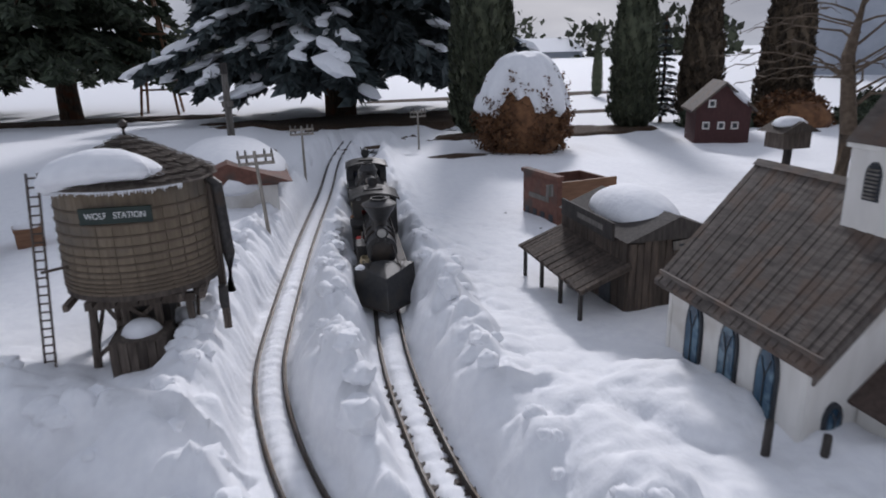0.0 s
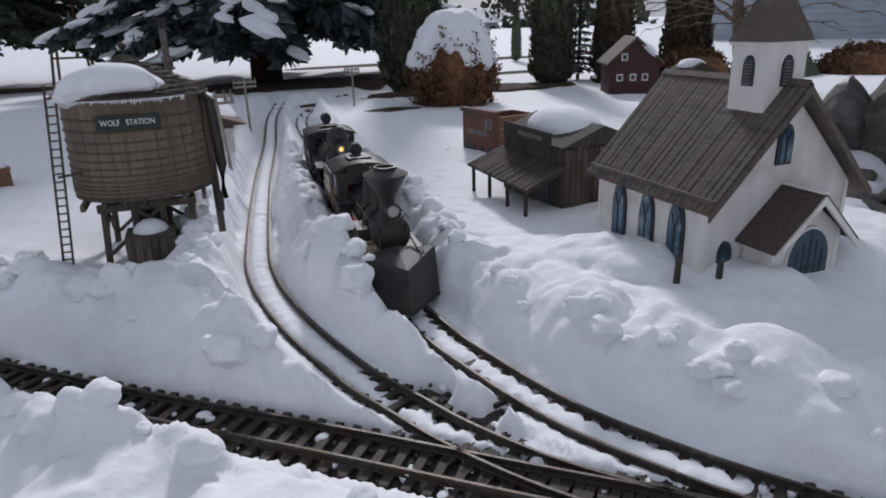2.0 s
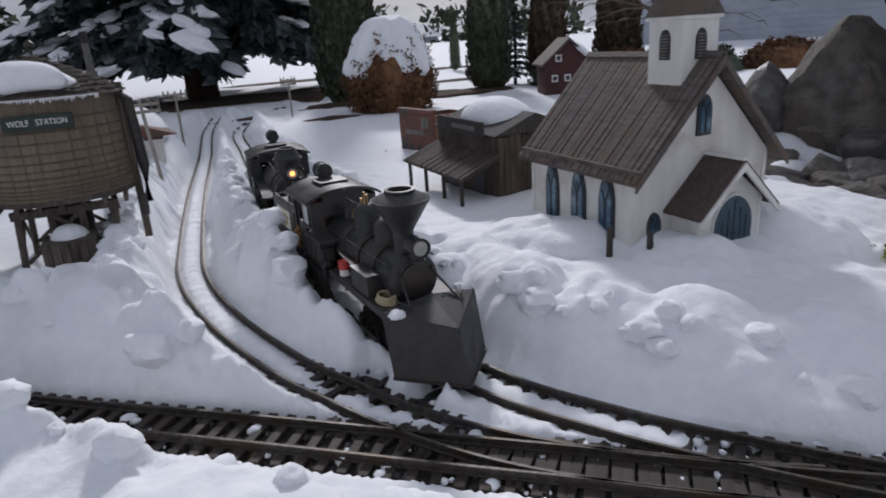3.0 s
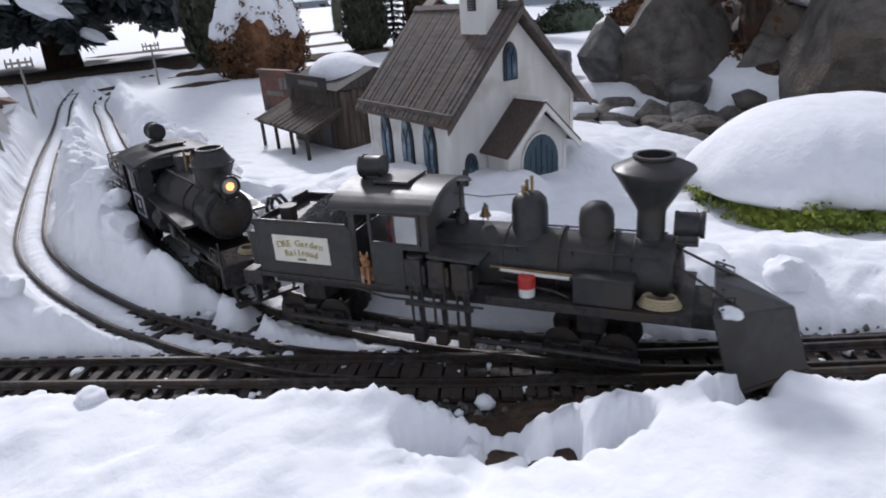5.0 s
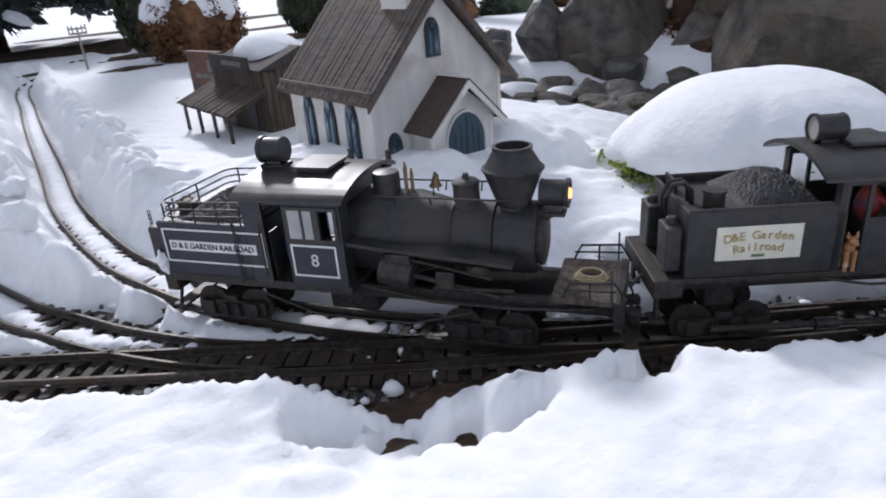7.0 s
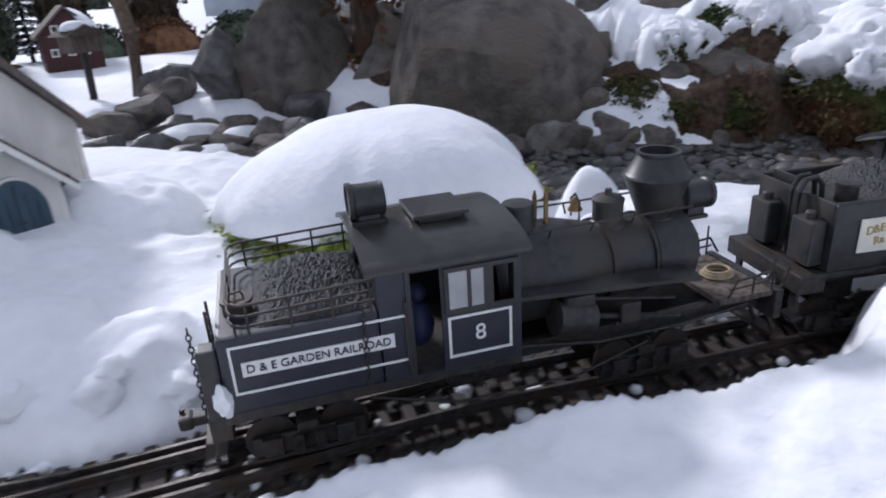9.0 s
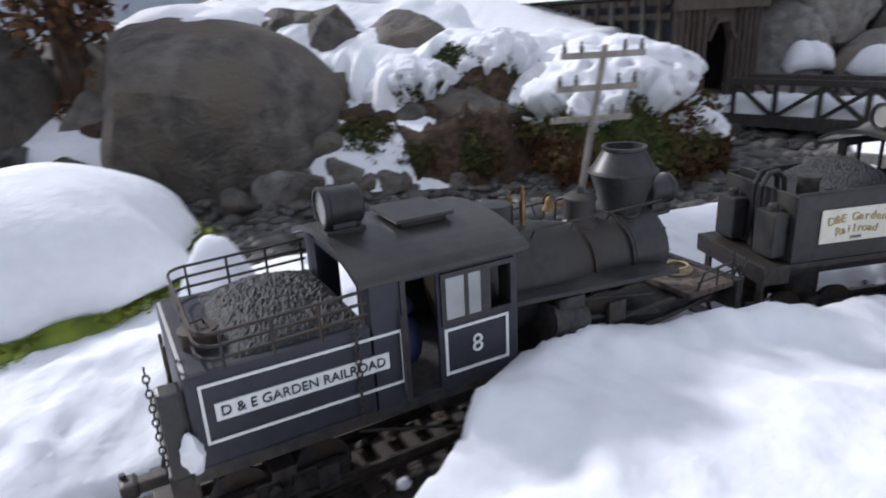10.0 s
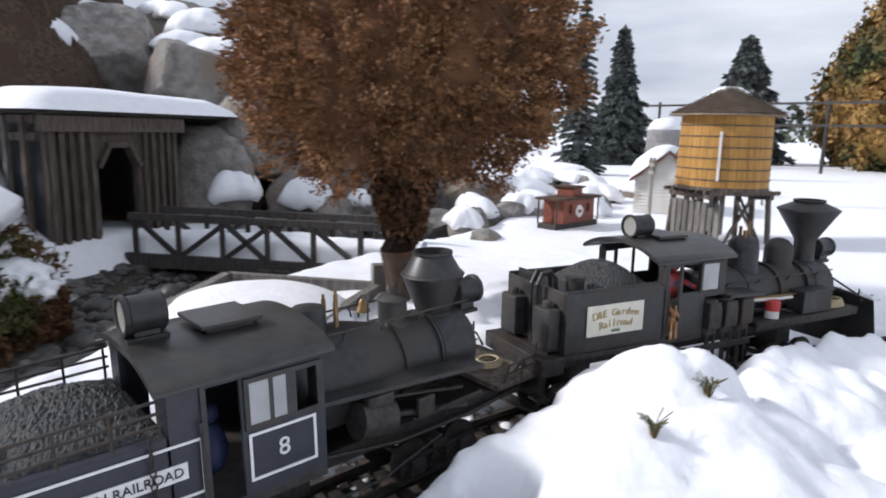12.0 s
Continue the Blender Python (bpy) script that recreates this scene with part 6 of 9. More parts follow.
def spruce(x, y, z, height, radius, bare, seed, material, label, snow=True, layers=26, blades=26, z_span=None, needle=0.034):
    """A conifer with whorls of drooping boughs, needles and snow along the boughs."""
    rs = np.random.RandomState(seed)
    root = thing("spruce_tree" if snow else "conifer_tree", label, "tree", at(x, y, z))
    trunk_of(root, [(0, 0, -0.05), (0.01, 0, height * 0.4), (0, 0, height)], (radius * 0.085, radius * 0.07, 0.01))
    C, D, SN, BR = [], [], [], bmesh.new()
    for i in range(layers):
        f = i / layers
        zz = bare + (height - bare) * f ** 1.05
        rr = radius * (1 - f) ** 0.8 * (0.75 + 0.25 * rs.rand())
        nb = int(9 + 7 * (1 - f))
        for k in range(nb):
            a = 2 * math.pi * (k + rs.rand() * 0.7) / nb
            L = rr * rs.uniform(0.72, 1.08)
            d = np.array([math.cos(a), math.sin(a), 0])
            droop = rs.uniform(0.18, 0.34)
            m_ = max(6, int(blades * L / radius))
            tube([tuple(d * L * q + np.array([0, 0, zz + L * (0.06 * q - droop * q * q)])) for q in (0, 0.35, 0.7, 1)], [0.018 * L + 0.006, 0.012 * L + 0.004, 0.006 * L + 0.003, 0.002], 4, BR)
            for q in np.linspace(0.18, 1.0, m_):
                p = d * L * q + np.array([0, 0, zz + L * (0.06 * q - droop * q * q)])
                side = np.cross(d, (0, 0, 1))
                wdt = L * 0.20 * (1.05 - q) + 0.04 * radius
                for _ in range(16):
                    o = rs.uniform(-1, 1)
                    C.append(p + side * o * wdt + np.array([0, 0, -abs(o) * wdt * 0.25 + rs.uniform(-0.03, 0.02) * radius]))
                    D.append(d * 0.8 + side * o * 1.2 + np.array([0, 0, -0.5]))
            if snow and zz < (z_span or 9) and rs.rand() < 0.62:
                for q in np.linspace(0.55, 1.0, 6):
                    if rs.rand() < 0.72:
                        side = np.cross(d, (0, 0, 1)) * rs.uniform(-0.07, 0.07) * L
                        SN.append((d * L * q + side + np.array([0, 0, zz + L * (0.06 * q - droop * q * q) + 0.012 * radius]), L * rs.uniform(0.03, 0.062), a + rs.uniform(-0.8, 0.8)))
    part("branchwork", BR, M_BARK, root)["kind"] = "stuff"
    leaves("needles", C, radius * needle, material, root, seed, 2.8, dirs=D)
    if snow and SN:
        bm = bmesh.new()
        for j, (p, r, a) in enumerate(SN):
            own = blob(None, (0, 0, 0), r, 0.50, j, 0.55, 2)
            own.transform(Matrix.Translation(p) @ Matrix.Rotation(a, 4, "Z") @ Matrix.Rotation(0.3, 4, "Y") @ Matrix.Diagonal((2.1, 1.0, 1, 1)))
            join(bm, own)
        part("bough_snow", bm, M_SNOW, root, "clumps of snow on the boughs", True)["kind"] = "stuff"
    return root


def column_tree(x, y, z, r, h, seed, material, label, n=9000, name="column_cypress"):
    rs = np.random.RandomState(seed)
    root = thing(name, label, "tree", at(x, y, z))
    trunk_of(root, [(0, 0, -0.05), (0, 0, h * 0.5), (0, 0, h * 0.9)], (r * 0.16, r * 0.1, 0.01))
    f = rs.rand(n) ** 0.9
    a = rs.rand(n) * 2 * math.pi
    prof = np.minimum(1, (f + 0.02) / 0.10) ** 0.5 * np.clip(1 - f, 0, 1) ** 0.38
    rr = r * prof * (0.80 + 0.24 * np.sin(a * 9 + f * 25) * 0.4 + 0.18 * rs.rand(n))
    C = np.stack([rr * np.cos(a), rr * np.sin(a), 0.03 + f * h], 1)
    D = np.stack([np.cos(a) * 0.35, np.sin(a) * 0.35, np.ones(n)], 1)
    leaves("foliage", C, r * 0.085, material, root, seed, 3.0, dirs=D)
    part("inner_mass", lathe([(r * 0.3, 0.04), (r * 0.74, h * 0.10), (r * 0.74, h * 0.5), (r * 0.5, h * 0.8), (0.01, h * 0.97)], 14), material, root, smooth=True)
    return root


def bush(name, x, y, z, rx, ry, rz, seed, material, label, n=5000, size=0.02, inner=True, low=-0.3, depth=0.3, category="shrub"):
    rs = np.random.RandomState(seed)
    root = thing(name, label, category, at(x, y, z))
    C = shell(n, rs, rx, ry, rz, depth, 1.0, low)
    leaves("foliage", C, size, material, root, seed, 1.9, up=0.4)
    if inner:
        part("inner_mass", blob(None, (0, 0, 0), rx * 0.80, rz / rx, seed, 0.15, 3), material, root, smooth=True)
    return root


def clinging_snow(rx, ry, rz, seed, parent, label, low=0.54):
    """Half-melted snow over the upper part of a shrub, with gaps, ragged tongues and a soft swollen surface."""
    na, ne = 150, 60
    A, E = np.meshgrid(np.linspace(0, 2 * math.pi, na, endpoint=False), np.linspace(-0.5, math.pi / 2, ne))
    q = np.stack([np.cos(A) * np.cos(E), np.sin(A) * np.cos(E), np.sin(E)], -1)
    edge = low + 0.85 * (fbm(q[..., 0] * 3 + 9, q[..., 1] * 3 + 9, seed) - 0.5) + 0.55 * (fbm(q[..., 0] * 9 + q[..., 2] * 4, q[..., 1] * 9, seed + 1) - 0.5)
    gaps = sstep(fbm(q[..., 0] * 7 + 3, q[..., 1] * 7 + q[..., 2] * 6, seed + 5), 0.60, 0.68) * (q[..., 2] < 0.82)
    m = sstep(q[..., 2] - edge, 0.0, 0.16) * (1 - gaps)
    r = 0.66 + m * (0.43 + 0.10 * puff(q[..., 0] * 4 + q[..., 2] * 3, q[..., 1] * 4 - q[..., 2] * 3, seed + 2) + 0.05 * (fbm(q[..., 0] * 16, q[..., 1] * 16 + q[..., 2] * 9, seed + 3) - 0.5))
    V = (q * r[..., None] * np.array([rx, ry, rz])).reshape(-1, 3)
    i = np.arange(na * ne).reshape(ne, na)
    k = np.roll(i, -1, 1)
    ob = raw("snow_cap", V, np.stack([i[:-1], k[:-1], k[1:], i[1:]], -1).reshape(-1, 4), M_SNOW, parent, label)
    return ob


# evergreens behind the railway
spruce(-0.07, 7.3, 0.0, 6.0, 2.35, 0.74, 3, M_SPRUCE, "large blue spruce with snow along its boughs", True, 24, 26, 3.2)
spruce(-3.4, 8.6, 0.0, 6.5, 1.7, 0.85, 4, M_PINE, "tall dark green pine at the lawn's edge", False, 22, 22)
spruce(-5.2, 9.6, 0.0, 6.5, 1.9, 0.85, 5, M_PINE, "tall dark green pine at the lawn's edge", False, 18, 20)
column_tree(0.93, 4.75, 0.0, 0.30, 2.6, 6, M_CYPRESS, "tall dense dark green column cypress", 12000)
column_tree(2.22, 4.5, 0.02, 0.22, 1.7, 7, M_CYPRESS, "tall dense dark green column cypress", 9000)
column_tree(3.9, 8.55, 0.0, 0.10, 0.85, 8, M_CYPRESS, "small far cypress on the lawn", 1500)
column_tree(4.45, 8.75, 0.0, 0.10, 0.80, 9, M_CYPRESS, "small far cypress on the lawn", 1500)
ob = bush("brown_shrub", 0.86, 3.55, 0.26, 0.35, 0.33, 0.40, 10, M_BROWNLEAF, "round brown winter shrub under a cap of snow", 9000, 0.020, low=-0.75)
snow_cap("snow_cap", 0.0, -0.02, 0.225, 0.31, 0.29, 0.24, 21, ob, 0.55, 0.22, label="thick snow cap on the brown shrub", bite=0.3)

# shrub under its snow mound beside the track
shr = bush("green_shrub", 0.835, -0.45, 0.0, 0.405, 0.345, 0.155, 31, M_BRIGHTG, "low bright green shrub under a mound of snow", 16000, 0.010, low=-0.95, depth=0.12)
snow_cap("snow_mound", 0, 0, 0.098, 0.380, 0.330, 0.125, 33, shr, 0.30, 0.10, 24, 80, "smooth thick mound of snow on the green shrub")


# ---- rocks ----
def rock(x, y, z, rx, ry, rz, seed, name="boulder", material=None, label="weathered grey boulder among the rocks", turn=0, group="boulders by the creek", sub=4, sharp=0.35):
    bm = bmesh.new()
    bmesh.ops.create_icosphere(bm, subdivisions=sub, radius=1.0)
    rs = np.random.RandomState(seed)
    cuts = [(Vector(rs.normal(size=3)).normalized(), rs.uniform(0.58, 0.86)) for _ in range(13)]
    off = Vector((seed * 1.7, seed * 0.9, seed * 2.3))
    for v in bm.verts:
        c = v.co.copy()
        for n_, d_ in cuts:
            over = c.dot(n_) - d_
            if over > 0:
                c -= n_ * over * 0.96
        c *= 1.08 + sharp * 0.22 * noise.noise(c * 1.6 + off) + 0.045 * noise.noise(c * 5 + off) + 0.022 * noise.noise(c * 13 + off) + 0.010 * noise.noise(c * 29 + off)
        v.co = Vector((c.x * rx, c.y * ry, c.z * rz))
    ob = part(name, bm, material or M_ROCK, smooth=True, m=at(x, y, z, 0, 0, turn))
    return tagged(ob, label, "rock", group)


rock(1.95, -0.05, 0.06, 0.47, 0.50, 0.40, 101, label="huge rounded grey boulder")
rock(1.80, 0.74, 0.17, 0.30, 0.28, 0.34, 102, label="huge rounded grey boulder with snow at its foot")
rock(1.57, 0.98, 0.20, 0.12, 0.12, 0.17, 103, material=M_WETROCK, label="dark upright boulder beside the creek")
rock(1.94, 0.36, 0.10, 0.16, 0.15, 0.20, 104, label="grey stone between the two boulders")
rock(1.70, -0.49, -0.035, 0.095, 0.09, 0.10, 105, material=M_GRANITE, label="pale rounded stone at the creek")
for k, (x, y, r, f) in enumerate(((1.30, 0.98, 0.09, 0.7), (1.46, 0.80, 0.085, 0.6), (1.44, 0.57, 0.08, 0.7), (1.42, 0.41, 0.085, 0.7), (1.03, 0.36, 0.08, 0.6), (1.18, 0.27, 0.07, 0.6), (1.08, 0.60, 0.07, 0.5),
                                 (1.22, 0.75, 0.06, 0.6), (1.30, 0.22, 0.08, 0.6), (1.18, 0.50, 0.05, 0.6), (1.55, 0.30, 0.07, 0.7), (1.36, 0.08, 0.06, 0.6), (0.98, 0.95, 0.09, 0.6), (1.15, 1.15, 0.10, 0.6), (1.55, 0.10, 0.06, 0.7), (1.62, 0.52, 0.09, 0.7), (1.33, 0.47, 0.055, 0.6), (1.60, 0.72, 0.07, 0.7), (1.48, 0.22, 0.05, 0.7), (1.40, 0.92, 0.06, 0.7), (1.24, 0.38, 0.06, 0.6), (1.12, 0.16, 0.06, 0.6), (1.25, 0.60, 0.07, 0.6), (1.66, 0.28, 0.06, 0.8), (1.10, 0.80, 0.08, 0.6), (1.33, 1.18, 0.10, 0.7), (1.50, 1.25, 0.09, 0.7), (1.62, 1.40, 0.12, 0.8), (1.02, 0.22, 0.05, 0.6), (1.48, -0.05, 0.06, 0.7), (1.42, -0.22, 0.05, 0.7))):
    rock(x, y, max(base_level(np.array([x]), np.array([y]))[0], -0.05) + r * 0.35, r * 1.25, r * 1.1, r * f * 1.15, 110 + k, "creek_stone", M_WETROCK if k % 3 == 0 else M_ROCK, "rounded creek stone between patches of snow", k * 37, "creek stones")
for k, (x, y, r, z) in enumerate(((1.80, -0.62, 0.07, -0.02), (1.90, -0.72, 0.055, -0.03), (1.98, -0.82, 0.05, -0.04), (2.02, -0.66, 0.10, 0.06), (2.08, -0.93, 0.06, -0.02), (1.92, -1.0, 0.05, -0.05),
                                 (2.12, -0.40, 0.16, 0.17), (2.22, -0.62, 0.14, 0.20), (2.20, -0.95, 0.20, 0.10), (2.1, 0.05, 0.16, 0.30), (2.35, -0.15, 0.18, 0.34), (2.2, 0.45, 0.22, 0.25), (2.45, -0.55, 0.2, 0.30), (1.72, -0.72, 0.045, -0.06), (2.3, 1.0, 0.3, 0.2))):
    rock(x, y, z, r * 1.2, r, r * 0.85, 140 + k, "boulder", M_ROCK, "grey stone of the rock bank", k * 53, "stones of the rock bank")
# rock face by the bridge and above the snow shed
for k, (x, y, z, r, f) in enumerate(((3.55, -2.02, 0.12, 0.24, 1.3), (3.60, -2.42, 0.08, 0.20, 1.2), (3.62, -2.72, 0.12, 0.17, 1.1), (3.75, -2.25, 0.42, 0.22, 1.0), (3.85, -2.62, 0.36, 0.19, 1.0), (3.80, -2.95, 0.18, 0.22, 1.1),
                                    (3.70, -3.25, 0.10, 0.20, 0.9), (4.0, -2.0, 0.62, 0.28, 0.9), (4.2, -2.5, 0.58, 0.28, 0.9), (4.3, -3.0, 0.40, 0.28, 0.9), (4.6, -1.5, 0.75, 0.34, 0.9), (4.9, -2.1, 0.85, 0.30, 0.9), (5.1, -2.5, 0.72, 0.34, 0.8),
                                    (4.3, -1.0, 0.70, 0.36, 0.7), (4.1, -0.4, 0.65, 0.30, 0.7), (3.7, 0.1, 0.55, 0.34, 0.7), (3.2, 0.5, 0.5, 0.34, 0.7), (3.40, -3.05, 0.03, 0.12, 0.8), (3.45, -2.55, 0.02, 0.13, 1.0), (2.75, -3.02, 0.05, 0.07, 0.7), (3.1, -3.1, 0.06, 0.09, 0.8),
                                    (3.30, -3.35, 0.08, 0.08, 0.8), (4.7, -0.2, 0.9, 0.4, 0.7), (5.5, -1.4, 1.0, 0.4, 0.8))):
    rock(x, y, z, r * 1.05, r * 1.1, r * f, 170 + k, "boulder", M_GRANITE, "large pale angular stone of the rock face", k * 71, "rock face", 4, 0.5)
for k, (x, y, z, rx, ry, h) in enumerate(((1.93, -0.10, 0.43, 0.11, 0.11, 0.05), (1.95, -0.43, 0.20, 0.10, 0.10, 0.07), (1.86, -0.66, 0.045, 0.05, 0.05, 0.03), (1.74, -0.62, -0.02, 0.045, 0.04, 0.035), (2.06, -0.95, 0.0, 0.05, 0.03, 0.03),
                                         (1.50, 0.48, -0.02, 0.10, 0.07, 0.04), (1.38, 0.68, -0.03, 0.13, 0.07, 0.04), (1.36, 0.30, -0.04, 0.09, 0.07, 0.035), (1.14, 0.56, -0.04, 0.12, 0.10, 0.04), (1.28, 0.88, -0.02, 0.14, 0.09, 0.045), (1.48, 1.08, 0.0, 0.14, 0.13, 0.05), 
                                         (2.3, 0.02, 0.45, 0.22, 0.18, 0.07), (2.35, 0.3, 0.42, 0.3, 0.3, 0.12), (3.42, -2.15, 0.20, 0.16, 0.12, 0.08), (3.45, -2.45, 0.16, 0.10, 0.12, 0.08), (3.45, -2.68, 0.14, 0.06, 0.06, 0.05),
                                         (4.1, -2.1, 0.80, 0.25, 0.2, 0.08), (4.5, -2.4, 0.78, 0.28, 0.25, 0.1), (4.8, -2.0, 1.02, 0.25, 0.2, 0.1), (5.1, -2.45, 0.92, 0.3, 0.25, 0.12), (4.35, -1.2, 0.86, 0.3, 0.25, 0.12), (3.4, -3.2, 0.12, 0.10, 0.08, 0.05), (3.9, -0.3, 0.80, 0.3, 0.3, 0.12))):
    s = snow_cap("snow_patch", 0, 0, 0, rx, ry, h, 40 + k, None, 0.35, 0.30, 10, 30, "patch of snow lying on the rocks", bite=0.4)
    s["group"] = "snow on the rocks"
    tagged(s, "", "snow")
    s.matrix_basis = at(x, y, z)


def bank_snow():
    """The sheet of snow that lies over the bank and hangs over its edge in ragged tongues."""
    edge = np.array([(0.60, 2.45, 0.46, 3.3, 0.56), (0.15, 2.38, 0.44, 3.1, 0.54), (-0.12, 2.22, 0.40, 3.0, 0.52), (-0.30, 2.06, 0.33, 2.95, 0.50), (-0.42, 1.96, 0.24, 2.9, 0.49), (-0.52, 2.10, 0.30, 2.9, 0.49),
                     (-0.62, 2.02, 0.25, 3.0, 0.49), (-0.72, 1.99, 0.21, 2.85, 0.42), (-0.80, 2.20, 0.31, 2.75, 0.34), (-0.95, 2.24, 0.32, 2.72, 0.32), (-1.06, 2.20, 0.30, 2.72, 0.31), (-1.20, 2.34, 0.29, 2.75, 0.30), (-1.34, 2.55, 0.27, 2.80, 0.28)])[::-1]
    y = np.linspace(edge[0, 0], edge[-1, 0], 240)
    xf, zf, xb, zb = (np.interp(y, edge[:, 0], edge[:, k]) for k in (1, 2, 3, 4))
    xf = xf + 0.055 * (fbm(y * 11, 0 * y + 2, 83) - 0.5) + 0.035 * (vnoise(y * 42, 0 * y + 7, 84) - 0.5)
    hang = 0.05 + 0.09 * sstep(fbm(y * 14, 0 * y + 4, 86), 0.48, 0.75)
    rows = []
    for v in np.r_[-0.12, -0.06, np.linspace(0, 1, 46) ** 1.5]:
        f = np.clip(v, 0, 1)
        x = xf + (xb - xf) * f + 0.06 * np.clip(-v, 0, 1)
        lip = 1 - np.exp(-f * 22)
        z = zf + (zb - zf) * f - hang * (1 - lip) + 0.055 * lip - 0.25 * np.clip(-v, 0, 1)
        z = z + lip * (0.045 * (fbm(x * 6, y * 6, 87) - 0.5) + 0.020 * (puff(x * 9, y * 9, 88) - 0.3))
        rows.append(np.stack([x, y + 0.02 * (fbm(x * 20, y * 20, 89) - 0.5), z], -1))
    V = np.stack(rows, 1)
    i = np.arange(V.shape[0] * V.shape[1]).reshape(V.shape[:2])
    ob = raw("bank_snow", V.reshape(-1, 3), np.stack([i[:-1, :-1], i[1:, :-1], i[1:, 1:], i[:-1, 1:]], -1).reshape(-1, 4), M_SNOW)
    return tagged(ob, "thick sheet of snow hanging over the rock bank", "snow", "snow on the rocks")


bank_snow()
for k, (x, y, z, r) in enumerate(((2.34, -0.16, 0.40, 0.13), (2.28, -0.38, 0.36, 0.12), (2.46, -0.30, 0.44, 0.10), (2.02, -0.50, 0.10, 0.10), (2.10, -0.78, 0.08, 0.12), (2.02, -0.36, 0.10, 0.12), (2.25, -0.60, 0.18, 0.14), (2.32, -1.0, 0.15, 0.18), (1.84, -0.42, 0.04, 0.10), (1.90, -0.53, 0.07, 0.11), (1.76, -0.36, -0.01, 0.08), (1.90, -0.36, 0.10, 0.10), (1.80, -0.50, 0.0, 0.07), (1.80, -0.64, -0.01, 0.075), (1.81, -0.79, -0.02, 0.06), (1.88, -0.57, 0.05, 0.09), (1.78, -0.72, -0.03, 0.05))):
    rock(x, y, z, r * 1.25, r * 1.1, r * 0.9, 260 + k, "boulder", M_ROCK, "grey stone of the rock bank", k * 41, "stones of the rock bank")
# creek gravel and water
cv, cf = strip(CREEK, 0, 0, 0, 0, ((-0.42, -0.02), (-0.16, -0.072), (0.16, -0.072), (0.42, -0.01), (0.42, -0.22), (-0.42, -0.22)))
tagged(raw("creek_bed", cv, cf, M_BALLAST), "dark gravel bed of a garden creek", "creek bed", kind="structure")
wv, wf = strip(CREEK[:14], -0.02, 0.16, -0.085, -0.069)
tagged(raw("creek_water", wv, wf, M_WATER), "thin dark water in the creek", "water", kind="structure")
ico = bmesh.new()
bmesh.ops.create_icosphere(ico, subdivisions=2, radius=1.0)
ico_v = np.array([tuple(v.co) for v in ico.verts])
ico_f = np.array([[v.index for v in f.verts] for f in ico.faces])
ico.free()


def pebbles(name, material, count, lo, hi, seed, label, keep=None):
    """Many rounded stones lying on the creek bed."""
    rs = np.random.RandomState(seed)
    V, F, n = [], [], 0
    for i in range(count):
        p = CREEK[rs.randint(int(len(CREEK) * 0.18), int(len(CREEK) * 0.82))] + rs.uniform(-0.40, 0.40, 2)
        d = np.min(np.hypot(CREEK[:, 0] - p[0], CREEK[:, 1] - p[1]))
        if d > 0.42:
            continue
        r = rs.uniform(lo, hi) * (1 if rs.rand() < 0.85 else 1.8)
        a = rs.uniform(0, 6.28)
        w = ico_v * (1 + 0.16 * np.sin(ico_v[:, [1, 2, 0]] * rs.uniform(1.5, 3.5) + rs.uniform(0, 6))) * r * np.array([rs.uniform(0.9, 1.5), 1.0, rs.uniform(0.5, 0.8)])
        w = np.c_[w[:, 0] * math.cos(a) - w[:, 1] * math.sin(a), w[:, 0] * math.sin(a) + w[:, 1] * math.cos(a), w[:, 2]]
        V.append(w + np.array([p[0], p[1], np.interp(d, (0, 0.16, 0.42), (-0.072, -0.072, -0.015)) + 0.25 * r]))
        F.append(ico_f + n)
        n += len(ico_v)
    tagged(raw(name, np.vstack(V), np.vstack(F), material), label, "pebbles", kind="stuff")


pebbles("creek_pebbles", M_STONE, 3600, 0.006, 0.017, 8, "loose grey pebbles in the creek bed")
pebbles("dark_pebbles", M_WETROCK, 2200, 0.008, 0.022, 9, "dark wet pebbles in the creek bed")

# more stones at the foot of the bank
for k, (x, y, r) in enumerate(((1.70, -0.55, 0.075), (1.84, -0.80, 0.06), (1.92, -0.88, 0.05), (1.78, -0.72, 0.045), (1.66, -0.66, 0.04), (1.96, -1.08, 0.045), (1.86, -0.98, 0.035), (1.56, -0.42, 0.05))):
    rock(x, y, -0.03, r * 1.2, r, r * 0.9, 230 + k, "creek_stone", M_ROCK, "rounded creek stone between patches of snow", k * 37, "creek stones")
